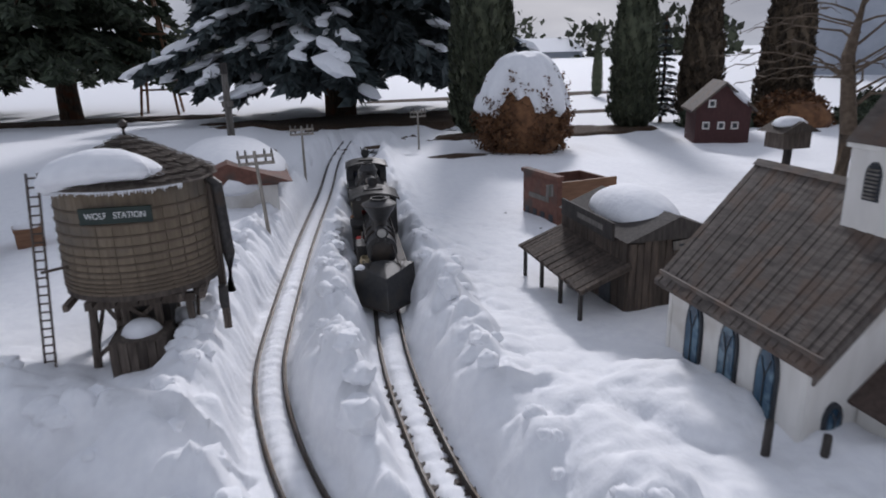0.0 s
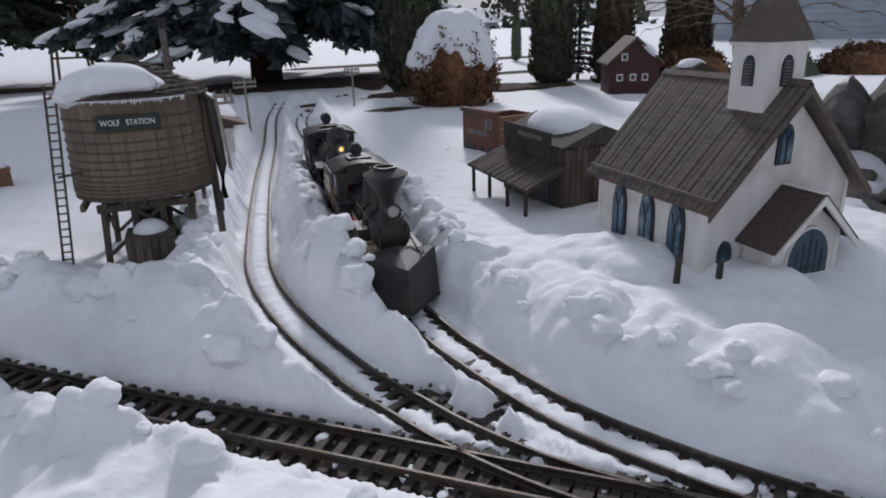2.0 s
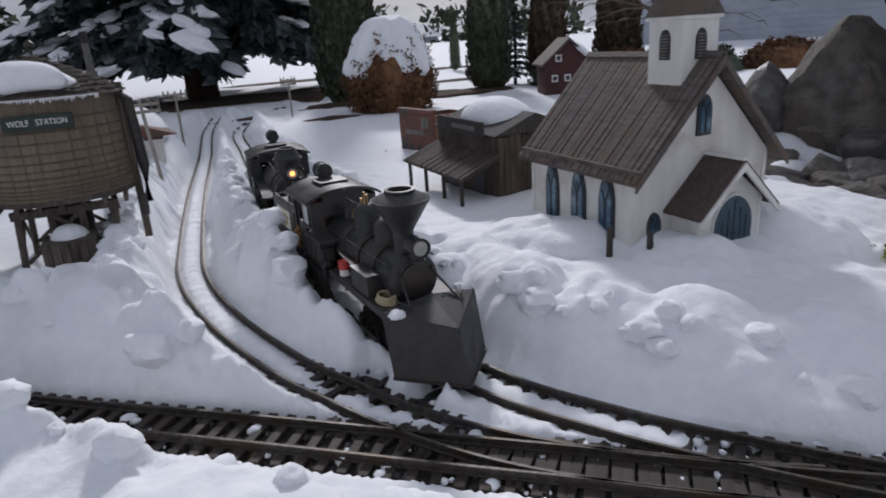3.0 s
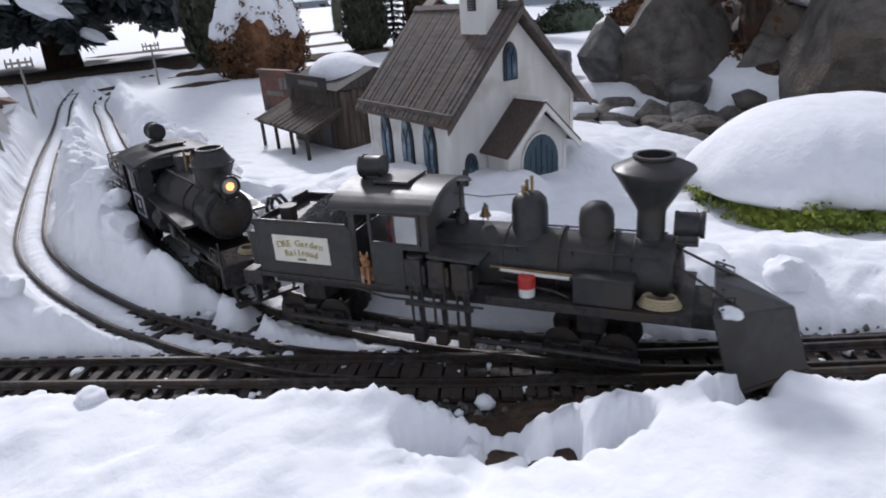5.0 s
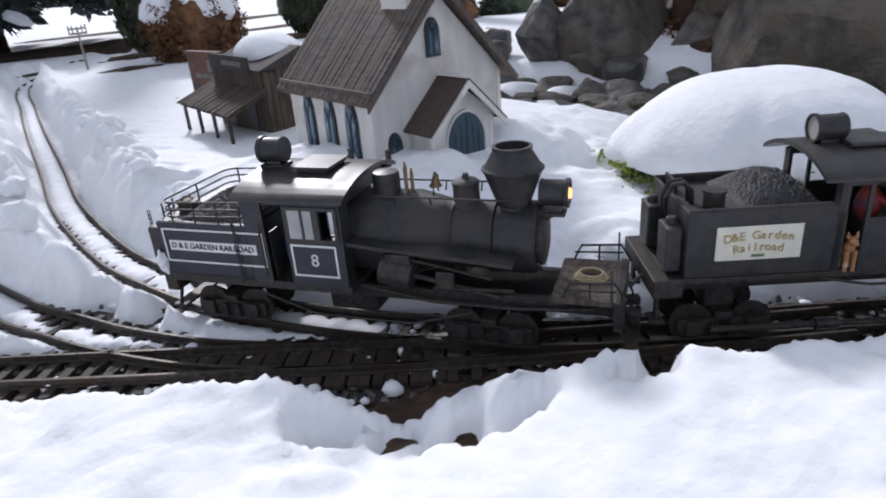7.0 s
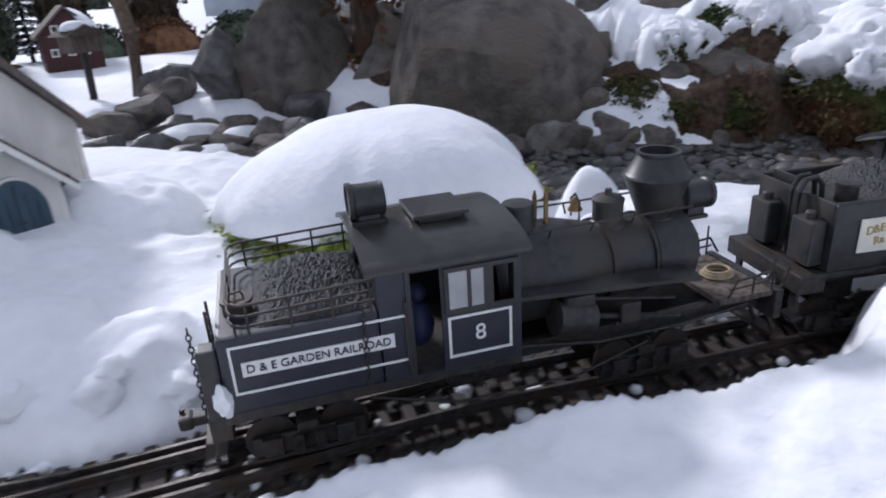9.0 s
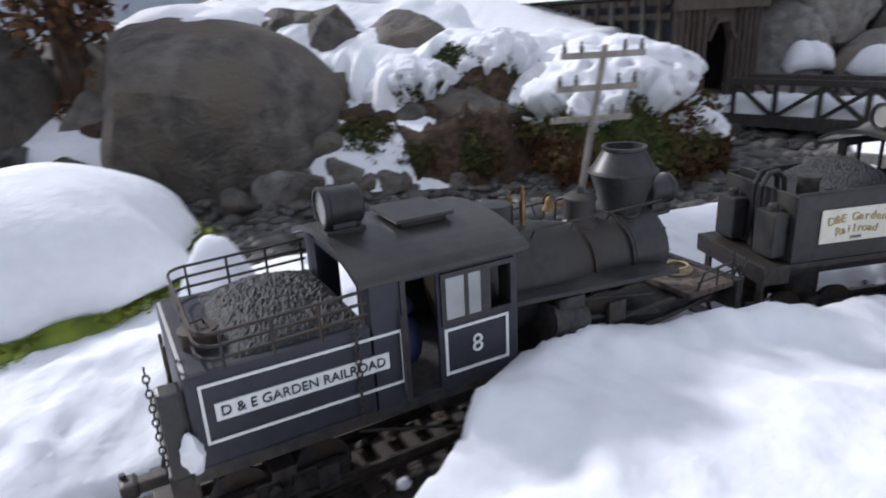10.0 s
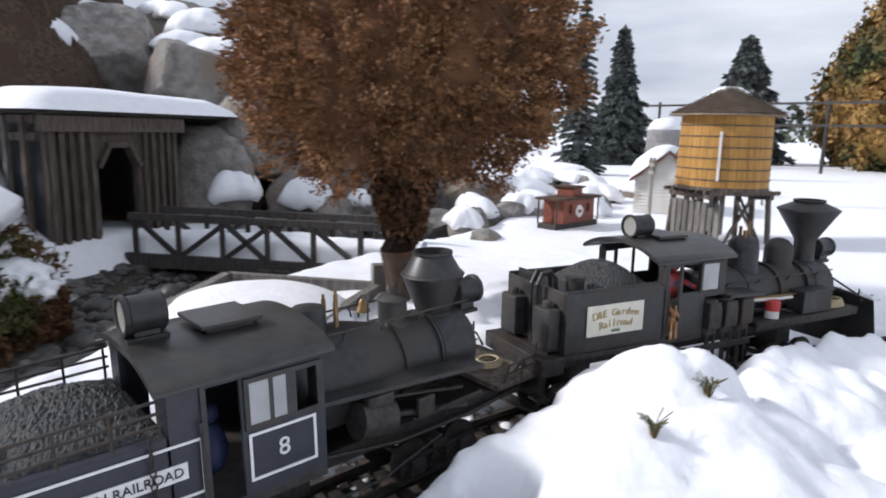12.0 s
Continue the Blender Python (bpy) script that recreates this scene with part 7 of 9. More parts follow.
# snow-laden mossy shrubs on the bank
for x, y, z, rx, ry, rz, sd, ch in ((2.30, -1.38, 0.0, 0.37, 0.36, 0.31, 51, 0.15), (2.17, -0.74, 0.08, 0.17, 0.20, 0.22, 52, 0.11), (1.98, -1.02, 0.0, 0.10, 0.10, 0.12, 53, 0.0), (2.26, -1.64, 0.0, 0.13, 0.12, 0.12, 54, 0.09), (2.26, -1.03, 0.12, 0.14, 0.18, 0.24, 55, 0.1), (2.02, -0.60, 0.0, 0.09, 0.09, 0.16, 56, 0.0), (2.12, -0.70, 0.10, 0.10, 0.11, 0.13, 61, 0.0), (2.28, -0.90, 0.26, 0.11, 0.15, 0.10, 62, 0.0), (2.16, -0.48, 0.12, 0.10, 0.09, 0.12, 63, 0.0), (1.92, -0.68, 0.03, 0.12, 0.15, 0.13, 64, 0.0), (1.90, -0.84, 0.0, 0.09, 0.11, 0.10, 65, 0.0), (2.98, -0.02, 0.48, 0.24, 0.24, 0.20, 57, 0.1), (3.5, 0.25, 0.56, 0.24, 0.24, 0.18, 58, 0.1)):
    ob = bush("mossy_shrub", x, y, z, rx, ry, rz, sd, M_MOSS, "green and brown mossy shrub weighed down by snow", int(42000 * rx), 0.011, low=-0.8, depth=0.15)
    if ch:
        clinging_snow(rx, ry, rz, sd + 3, ob, "lumpy snow hanging over the mossy shrub")


# ---- telegraph poles ----
def telegraph_pole(base, top, arms, r, label, arm_len=0.13, turn=0.0):
    root = thing("telegraph_pole", label, "telegraph pole", at(*base), "telegraph poles")
    t = Vector(top) - Vector(base)
    part("pole", rod((0, 0, -0.08), t, r, r * 0.75, 10), M_POLE, root)
    ax = Vector((math.cos(turn), math.sin(turn), 0))
    for f in arms:
        c = t * f
        arm = part("crossarm", beam(c - ax * arm_len / 2, c + ax * arm_len / 2, r * 1.1, r * 1.4), M_POLE, root)
        for q in (-0.46, -0.26, 0.26, 0.46):
            part("insulator", lathe([(r * 0.5, 0), (r * 0.6, r * 1.2), (r * 0.35, r * 1.6), (r * 0.35, r * 2.4)], 8, c + ax * arm_len * q + Vector((0, 0, r * 0.7))), M_GREYT, arm)
    return root


telegraph_pole((1.085, -1.395, -0.01), (0.984, -1.466, 0.390), (0.97, 0.86, 0.75), 0.0058, "leaning grey wooden telegraph pole with three crossarms", 0.115, -1.15)
telegraph_pole((-0.83, 1.67, 0.08), (-0.86, 1.70, 0.40), (0.94, 0.86), 0.008, "small grey telegraph pole beside the siding", 0.13, 0.2)
telegraph_pole((-0.66, 2.9, 0.05), (-0.66, 2.9, 0.36), (0.94, 0.86), 0.008, "small grey telegraph pole beside the siding", 0.13, 0.2)
telegraph_pole((0.19, 3.92, 0.02), (0.19, 3.92, 0.33), (0.96, 0.86), 0.008, "small grey telegraph pole behind the track", 0.12, 0.2)
telegraph_pole((2.62, -3.62, 0.02), (2.60, -3.60, 0.36), (0.96, 0.88), 0.008, "small leaning telegraph pole by the ochre tank", 0.08, -0.4)


# ---- water tower dressing ----
wt = bpy.data.objects["water_tower"]
c = snow_cap("roof_snow", 0, 0, 0, 0.116, 0.100, 0.045, 61, wt, 0.40, 0.16, 14, 48, "thick slab of snow sliding off the roof", bite=0.3)
c.matrix_basis = at(-0.030, -0.108, 0.408, -22, -3, 0)
bm = bmesh.new()
rs_ = np.random.RandomState(2)
for i in range(60):
    a = math.radians(-160 + i * 1.9)
    p = Vector((0.178 * math.cos(a), 0.178 * math.sin(a), 0.384))
    rod(p, p - Vector((0, 0, rs_.uniform(0.003, 0.012))), 0.0035, 0.0006, 5, bm)
part("icicle_fringe", bm, M_SNOWICE, wt, "fringe of ice along the eave")["kind"] = "stuff"
bm = box(-0.067, 0.067, -0.004, 0.004, -0.016, 0.016, 0.001)
sg = part("sign", bm, M_SIGNG, wt, "dark green station sign", m=at(-0.002, -0.166, 0.335, 0, 0, -4))
text("lettering", "WOLF   STATION", 0.018, M_LINE, sg, at(0, -0.0045, 0.0, 90, 0, 0), "white lettering", 0.112)
bm = bmesh.new()
for dx in (-0.010, 0.010):
    rod((-0.192 + dx, -0.12, -0.02), (-0.146 + dx, -0.128, 0.42), 0.0028, seg=6, bm=bm)
for k in range(24):
    f = (k + 0.5) / 24
    rod((-0.202 + 0.046 * f, -0.12 - 0.008 * f, 0.44 * f - 0.02), (-0.182 + 0.046 * f, -0.12 - 0.008 * f, 0.44 * f - 0.02), 0.002, seg=5, bm=bm)
part("ladder", bm, M_TIMBER, wt, "narrow wooden ladder")
part("ladder_stay", beam((-0.168, -0.124, 0.22), (-0.12, -0.09, 0.22), 0.005, 0.005), M_TIMBER, wt)
part("hut", box(-0.055, 0.055, -0.185, -0.085, -0.05, 0.075, 0.002), M_TIMBER, wt, "small boarded pump box")
for k in range(6):
    part("hut_board", box(-0.054 + k * 0.0182, -0.038 + k * 0.0182, -0.189, -0.185, -0.05, 0.074), M_TIMBER, wt)
c = snow_cap("hut_snow", 0, 0, 0, 0.042, 0.038, 0.03, 62, wt, 0.2, 0.1, 8, 24, "cap of snow on the pump box")
c.matrix_basis = at(0.0, -0.135, 0.073)
part("inlet_pipe", box(-0.045, 0.045, -0.045, 0.045, -0.05, 0.16), M_DARKT, wt)
for x in (0.158, 0.166):
    part("spout_guide", rod((x, -0.03, 0.02), (x, -0.03, 0.40), 0.005, seg=8), M_TIMBER, wt)
part("spout", tube([(0.150, -0.02, 0.38), (0.175, -0.03, 0.36), (0.184, -0.03, 0.20), (0.178, -0.03, 0.11)], [0.010, 0.013, 0.013, 0.011], 10), M_IRON, wt, "hanging iron water spout", True)
part("spout_weight", lathe([(0.010, 0), (0.011, 0.02), (0.010, 0.05), (0.003, 0.055)], 10, (0.165, -0.065, 0.085)), M_IRON, wt, smooth=True)


# ---- western store and false-front building ----
def build_store():
    z0 = 0.055
    root = thing("toy_store", "weathered brown wooden store with a porch and thick snow on top", "model building", at(0, 0, z0))
    x0, x1, y0, y1, h = 0.045, 0.30, 0.63, 1.02, 0.215
    body = part("body", box(x0, x1, y0, y1, -0.06, h), M_DARKT, root)
    rs = np.random.RandomState(4)
    for k in range(13):
        a = x0 + (x1 - x0) * k / 13
        part("plank", box(a + 0.0008, a + (x1 - x0) / 13 - 0.0008, y0 - 0.004 - 0.002 * rs.rand(), y0, -0.06, h - 0.01 * rs.rand()), M_OLDWOOD, body)
    for k in range(20):
        a = y0 + (y1 - y0) * k / 20
        part("plank", box(x0 - 0.004 - 0.002 * rs.rand(), x0, a + 0.0008, a + (y1 - y0) / 20 - 0.0008, -0.06, h), M_OLDWOOD, body)
    for ya in (0.70, 0.88):
        part("doorway", box(x0 - 0.008, x0 - 0.0065, ya, ya + 0.06, -0.05, 0.11), M_LEAD, body, "dark doorway")
    part("ridge_roof", prism([(x0 - 0.012, h), (x1 + 0.012, h), ((x0 + x1) / 2, h + 0.055)], "y", y0 - 0.012, y1 + 0.012), M_DARKT, root, "dark pitched roof")
    part("fascia_sign", box(x0 - 0.020, x0 - 0.013, y0 + 0.05, y1 - 0.03, h - 0.010, h + 0.036), M_DARKT, root)
    part("faded_writing", box(x0 - 0.0215, x0 - 0.0203, y0 + 0.10, y1 - 0.14, h + 0.006, h + 0.020), M_GREYT, root)
    part("gable_sign", beam((0.16, y0 - 0.010, h - 0.018), (0.285, y0 - 0.010, h - 0.006), 0.005, 0.022), M_GREYT, root, "weathered pale sign board")
    part("gable_writing", beam((0.175, y0 - 0.0135, h - 0.0165), (0.27, y0 - 0.0135, h - 0.0075), 0.0012, 0.006), M_LEAD, root)
    porch = part("porch_roof", prism([(x0, 0.150), (x0, 0.158), (-0.085, 0.105), (-0.085, 0.098)], "y", y0 - 0.02, y1 + 0.01), M_OLDWOOD, root, "sagging shake porch roof")
    for k in range(22):
        a = y0 - 0.02 + (y1 - y0 + 0.03) * k / 22
        e = rs.uniform(-0.006, 0.006)
        part("shake", prism([(x0, 0.160), (x0, 0.164), (-0.090 + e, 0.109), (-0.090 + e, 0.105)], "y", a + 0.001, a + (y1 - y0 + 0.03) / 22 - 0.001), M_OLDWOOD, porch)
    for y in (y0, 0.75, 0.88, y1 - 0.01):
        part("post", beam((-0.078, y, -0.05), (-0.078, y, 0.105), 0.009, 0.009), M_DARKT, root)
    part("porch_floor", box(-0.09, x0 - 0.008, y0 - 0.01, y1, -0.05, -0.012), M_OLDWOOD, root)
    c = snow_cap("roof_snow", 0, 0, 0, 0.102, 0.175, 0.070, 71, root, 0.10, 0.06, 14, 40, "pillow of snow on the store roof")
    c.matrix_basis = at(0.165, 0.83, h + 0.02)
    for k, z in enumerate((0.012, -0.012)):
        part("edging_log", rod((-0.05 + 0.03 * k, 0.56 - 0.05 * k, z - 0.02), (0.33, 0.58 - 0.05 * k, z - 0.005), 0.014, seg=8), M_GREYT, root)
    return root


build_store()


def build_false_front():
    root = thing("false_front_shop", "narrow dull red false-front shop standing in the snow", "model building", at(0.26, 1.60, -0.03, 0, 0, 10))
    part("front", box(-0.02, 0.0, -0.06, 0.20, 0, 0.285, 0.002), M_REDB, root, "flat red-brown front")
    part("cornice", box(-0.028, 0.004, -0.066, 0.206, 0.27, 0.288, 0.002), M_REDB, root)
    part("side_wall", box(0.0, 0.26, -0.055, -0.045, 0, 0.262), M_COPPER, root, "bare orange-brown side wall")
    part("far_wall", box(0.0, 0.26, 0.185, 0.195, 0, 0.25), M_REDB, root)
    part("rear_wall", box(0.25, 0.26, -0.045, 0.185, 0, 0.25), M_REDB, root)
    part("roof", box(0.0, 0.25, -0.045, 0.185, 0.20, 0.21), M_PORCHR, root)
    for y in (-0.03, 0.03, 0.09, 0.15):
        w = part("window", box(-0.0225, -0.020, y, y + 0.028, 0.07, 0.13), M_LEAD, root, "small dark window")
        part("window_sill", box(-0.026, -0.020, y - 0.003, y + 0.031, 0.064, 0.07), M_GREYT, w)
    part("sign_writing", box(-0.0225, -0.020, 0.0, 0.15, 0.175, 0.195), M_GREYT, root)
    for y in (-0.07, 0.21):
        part("awning_post", rod((-0.10, y, -0.03), (-0.10, y, 0.10), 0.004, seg=6), M_DARKT, root)
    part("hanging_sign", box(-0.075, -0.045, -0.066, -0.062, 0.215, 0.262), M_GREYT, root, "small hanging shop sign")


build_false_front()


# ---- red barn on the bank, station behind the tower, crates ----
def build_barn():
    root = thing("toy_barn", "small dark red barn with white windows and a snowy roof", "model building", at(2.30, 3.38, 0.10, 0, 0, -24))
    part("wall", prism([(-0.20, -0.05), (0.16, -0.05), (0.16, 0.20), (-0.02, 0.36), (-0.20, 0.20)], "y", -0.14, 0.26), M_DARKRED, root)
    for side in (-1, 1):
        part("roof_slope", prism([(-0.02, 0.365), (-0.02 + side * 0.215, 0.175), (-0.02 + side * 0.215, 0.190), (-0.02, 0.385)], "y", -0.17, 0.29), M_SHAKE, root)
    for x, z in ((-0.10, 0.21), (-0.13, 0.06), (-0.03, 0.06), (0.06, 0.06)):
        w = part("window_frame", box(x - 0.024, x + 0.024, -0.146, -0.140, z, z + 0.052), M_WHITEW, root, "white window frame")
        part("pane", box(x - 0.014, x + 0.014, -0.149, -0.146, z + 0.010, z + 0.042), M_LEAD, w)
    c = snow_cap("roof_snow", 0, 0, 0, 0.13, 0.25, 0.05, 75, root, 0.1, 0.08, 8, 30, "snow on one slope of the roof")
    c.matrix_basis = at(0.085, 0.06, 0.278, 0, 41, 0)


build_barn()


def build_station():
    root = thing("toy_station", "low station with a red-trimmed wall and deep snow on its roof", "model building", at(-0.98, 2.35, 0.06, 0, 0, 4))
    part("wall", box(-0.22, 0.16, -0.35, 0.55, -0.05, 0.17), M_WHITEW, root)
    part("trim", box(-0.225, 0.165, -0.354, 0.555, 0.155, 0.172), M_REDB, root)
    part("roof", prism([(-0.27, 0.172), (0.22, 0.172), (-0.03, 0.26)], "y", -0.40, 0.60), M_REDB, root, "red roof")
    for y in (-0.2, 0.05, 0.3):
        w = part("window", box(0.160, 0.164, y, y + 0.07, 0.05, 0.13), M_LEAD, root)
        part("window_frame", box(0.158, 0.162, y - 0.008, y + 0.078, 0.042, 0.138), M_REDB, w)
    c = snow_cap("roof_snow", 0, 0, 0, 0.27, 0.52, 0.12, 76, root, 0.3, 0.05, 12, 40, "deep snow on the station roof")
    c.matrix_basis = at(-0.03, 0.10, 0.185)


build_station()
for k, (x, y, w, d, h, mt, lb) in enumerate(((-1.78, 1.58, 0.12, 0.11, 0.12, M_GREYT, "grey wooden crate with snow on it"), (-1.64, 1.71, 0.085, 0.085, 0.085, M_COPPER, "squared block of bare orange wood"))):
    r_ = thing("crate", lb, "crate", at(x, y, 0.09, 0, 0, 12 + 10 * k), "crates in the snow")
    part("box_body", box(-w / 2, w / 2, -d / 2, d / 2, -0.03, h, 0.003), mt, r_)
    part("crate_lid", box(-w / 2 - 0.003, w / 2 + 0.003, -d / 2 - 0.003, d / 2 + 0.003, h, h + 0.008, 0.001), mt, r_)
    c = snow_cap("crate_snow", 0, 0, 0, w * 0.52, d * 0.52, 0.03, 80 + k, r_, 0.15, 0.1, 8, 24, "snow on the crate")
    c.matrix_basis = at(0, 0, h + 0.009)
# slim signal post behind the tower
sp = thing("signal_mast", "slim grey signal mast behind the water tower", "signal mast", at(-1.05, 3.2, 0.02))
part("mast", rod((0, 0, -0.05), (0, 0, 0.62), 0.024, 0.018, 8), M_GREYT, sp)
part("mast_cap", box(-0.03, 0.03, -0.03, 0.03, 0.44, 0.47, 0.003), M_GREYT, sp)
part("lamp_house", box(-0.02, 0.02, -0.02, 0.02, 0.62, 0.68, 0.004), M_DARKT, sp)
# red climbing frame far on the lawn
fr = thing("garden_frame", "thin red-brown wooden frame on the far lawn", "garden frame", at(-2.35, 8.9, 0.0))
for sx in (-0.16, 0.16):
    for sy in (-0.16, 0.16):
        part("leg", beam((sx * 1.5, sy * 1.5, -0.05), (sx * 0.4, sy * 0.4, 1.6), 0.03, 0.03), M_COPPER, fr)
for z in (0.35, 0.7, 1.05):
    part("rung", beam((-0.2, -0.2, z), (0.2, -0.2, z), 0.025, 0.025), M_COPPER, fr)
    part("rung", beam((0.2, -0.2, z + 0.1), (0.2, 0.2, z + 0.1), 0.025, 0.025), M_COPPER, fr)
# strips of bare mulch on the far lawn
for x, y, rx, ry, sd in ((-3.6, 8.2, 1.9, 0.45, 1), (0.3, 6.6, 1.9, 0.16, 2), (2.8, 6.3, 1.4, 0.2, 3), (0.35, 3.45, 0.28, 0.10, 4), (0.0, 4.3, 0.35, 0.06, 5), (3.0, 9.5, 3.0, 0.5, 6)):
    V, F = [(0, 0, 0.012)], []
    n = 40
    for k in range(n):
        a = 2 * math.pi * k / n
        f = 0.75 + 0.5 * float(vnoise(math.cos(a) * 3 + sd, math.sin(a) * 3, sd))
        V.append((rx * f * math.cos(a), ry * f * math.sin(a), -0.012))
        F.append((0, 1 + k, 1 + (k + 1) % n))
    o = raw("mulch_bed", V, F, M_EARTH)
    o.matrix_basis = at(x, y, float(snow_height(np.array([x]), np.array([y]))[0]) + 0.012)
    tagged(o, "bare strip of dark wet mulch where the snow has gone", "mulch", kind="structure")


# ---- snow shed, portal and bridge ----
def build_snow_shed():
    root = thing("snow_shed", "dark timber snow shed with slatted wall and arched tunnel mouth", "snow shed", at(3.12, -1.735, 0.0, 0, 0, -39))
    # local: -y looks out along the bridge, +y runs back; the slatted wall faces -x
    w, h, back = 0.27, 0.475, 1.9
    part("roof", box(-w - 0.05, w + 0.25, -0.06, back, h, h + 0.025, 0.003), M_DARKT, root)
    # near-black sheet behind the slats, standing in for the shed's inner shade
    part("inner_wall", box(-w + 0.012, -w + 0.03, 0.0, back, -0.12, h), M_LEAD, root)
    part("far_wall", box(w, w + 0.02, 0.0, back, -0.12, h), M_DARKT, root)
    for z in (0.02, h - 0.085, h - 0.030):
        part("rail_beam", box(-w - 0.012, -w + 0.012, 0.0, back, z, z + 0.025), M_TIMBER, root)
    for k in range(22):
        y = 0.04 + k * 0.084
        part("slat", box(-w - 0.020, -w - 0.004, y, y + 0.018, -0.10, h - 0.008), M_GREYT if k % 2 else M_TIMBER, root)
    face = part("portal", prism([(-w, -0.12), (-w, h), (w, h), (w, -0.12), (0.085, -0.12), (0.085, 0.30), (0.045, 0.365), (-0.045, 0.365), (-0.085, 0.30), (-0.085, -0.12)], "y", -0.03, -0.005), M_TIMBER, root, "boarded tunnel portal")
    for x in (-0.258, -0.225, -0.190, -0.152, -0.112, 0.112, 0.152, 0.190, 0.225, 0.258):
        part("portal_post", box(x - 0.008, x + 0.008, -0.046, -0.031, -0.12, h - 0.04), M_TIMBER, face)
    part("portal_cap", box(-w - 0.03, w + 0.03, -0.055, -0.031, h - 0.055, h - 0.005), M_TIMBER, face)
    for sx in (-1, 1):
        part("arch_brace", beam((sx * 0.090, -0.040, 0.30), (sx * 0.045, -0.040, 0.372), 0.018, 0.016), M_TIMBER, face)
    part("arch_head", box(-0.05, 0.05, -0.048, -0.031, 0.368, 0.386), M_TIMBER, face)
    # added dark sheet across the tunnel: its depth of shade given as colour
    part("tunnel_dark", box(-0.10, 0.10, 0.5, 0.51, -0.12, h), M_LEAD, root, "dark sheet standing in for the shade inside the tunnel")
    V, F = [], []
    nx, ny = 22, 60
    for i in range(nx):
        for j in range(ny):
            u, v = i / (nx - 1), j / (ny - 1)
            e = min(1, 7 * min(u, 1 - u) + 0.0) ** 0.5 * min(1, 22 * min(v, 1 - v)) ** 0.5
            V.append((-w - 0.09 + u * (2 * w + 0.45) + 0.02 * (float(vnoise(v * 12, 3, 5)) - 0.5), -0.085 + v * (back + 0.1), h + 0.012 + e * (0.062 + 0.02 * float(vnoise(u * 4, v * 14, 9)))))
    for i in range(nx - 1):
        for j in range(ny - 1):
            a = i * ny + j
            F.append((a, a + ny, a + ny + 1, a + 1))
    raw("roof_snow", V, F, M_SNOW, root, "long smooth snow on the shed roof")


build_snow_shed()


def build_bridge():
    root = thing("truss_bridge", "dark wooden truss footbridge model full of snow over the creek", "bridge")
    a, b = Vector((2.945, -1.82, 0)), Vector((2.505, -2.66, 0))
    d = (b - a).normalized()
    L = (b - a).length
    zt, zb = 0.145, -0.005
    for off in (Vector((0, 0, 0)), Vector((0.165, -0.085, 0))):
        p = lambda f, z: a + d * (L * f) + off + Vector((0, 0, z))
        part("top_chord", beam(p(-0.02, zt), p(1.02, zt), 0.020, 0.022), M_DARKT, root)
        part("bottom_chord", beam(p(-0.04, zb), p(1.04, zb), 0.022, 0.045), M_DARKT, root)
        for k in range(7):
            part("post", beam(p(k / 6, zb), p(k / 6, zt - 0.011), 0.017, 0.017), M_DARKT, root)
        for k, (f0, f1) in enumerate(((0, 1), (2, 1), (2, 3), (3, 2), (3, 4), (6, 5))):
            part("diagonal", beam(p(f0 / 6 + 0.012, zt - 0.012), p(f1 / 6, zb + 0.015), 0.013, 0.015), M_DARKT, root)
        part("diagonal", beam(p(4 / 6, zt - 0.012), p(5 / 6, zb + 0.015), 0.013, 0.015), M_DARKT, root)
    mid = Vector((0.0825, -0.0425, 0))
    part("deck", beam(a + mid + d * -0.05, b + mid + d * 0.05, 0.17, 0.02), M_DARKT, root)
    nm = part("name_board", beam(a + d * (L * 0.44) - Vector((0.012, -0.006, 0.012)), a + d * (L * 0.62) - Vector((0.012, -0.006, 0.012)), 0.004, 0.030), M_DARKT, root)
    q = a + d * (L * 0.53) - Vector((0.016, -0.008, 0.012))
    ang = math.degrees(math.atan2(d.y, d.x))
    text("lettering", "WILD  RIVER", 0.014, M_GREYT, nm, at(q.x, q.y, q.z, 90, 0, ang), "small pale lettering", 0.11)
    wide = mid.normalized()
    V, nu, nv = [], 70, 14
    for iu in range(nu):
        for iv in range(nv):
            u, v = iu / (nu - 1), iv / (nv - 1) * 2 - 1
            p = a + mid + d * (L * (1.06 * u - 0.03)) + wide * (0.082 * v)
            top = 0.088 + 0.035 * (float(fbm(u * 9, v * 1.5, 85)) - 0.5)
            V.append((p.x, p.y, 0.0 + top * (1 - abs(v) ** 3.5) ** 0.5 if abs(v) < 1 else 0.0))
    F = [(q * nv + r, (q + 1) * nv + r, (q + 1) * nv + r + 1, q * nv + r + 1) for q in range(nu - 1) for r in range(nv - 1)]
    raw("bridge_snow", V, F, M_SNOW, root, "snow filling the bridge deck")
    for f in (0.0, 1.0):
        part("abutment", beam(a + d * (L * f) + mid * 2 + Vector((0, 0, -0.12)), a + d * (L * f) + Vector((0, 0, -0.12)) - mid * 0.2, 0.10, 0.20), M_ROCK, root)


build_bridge()

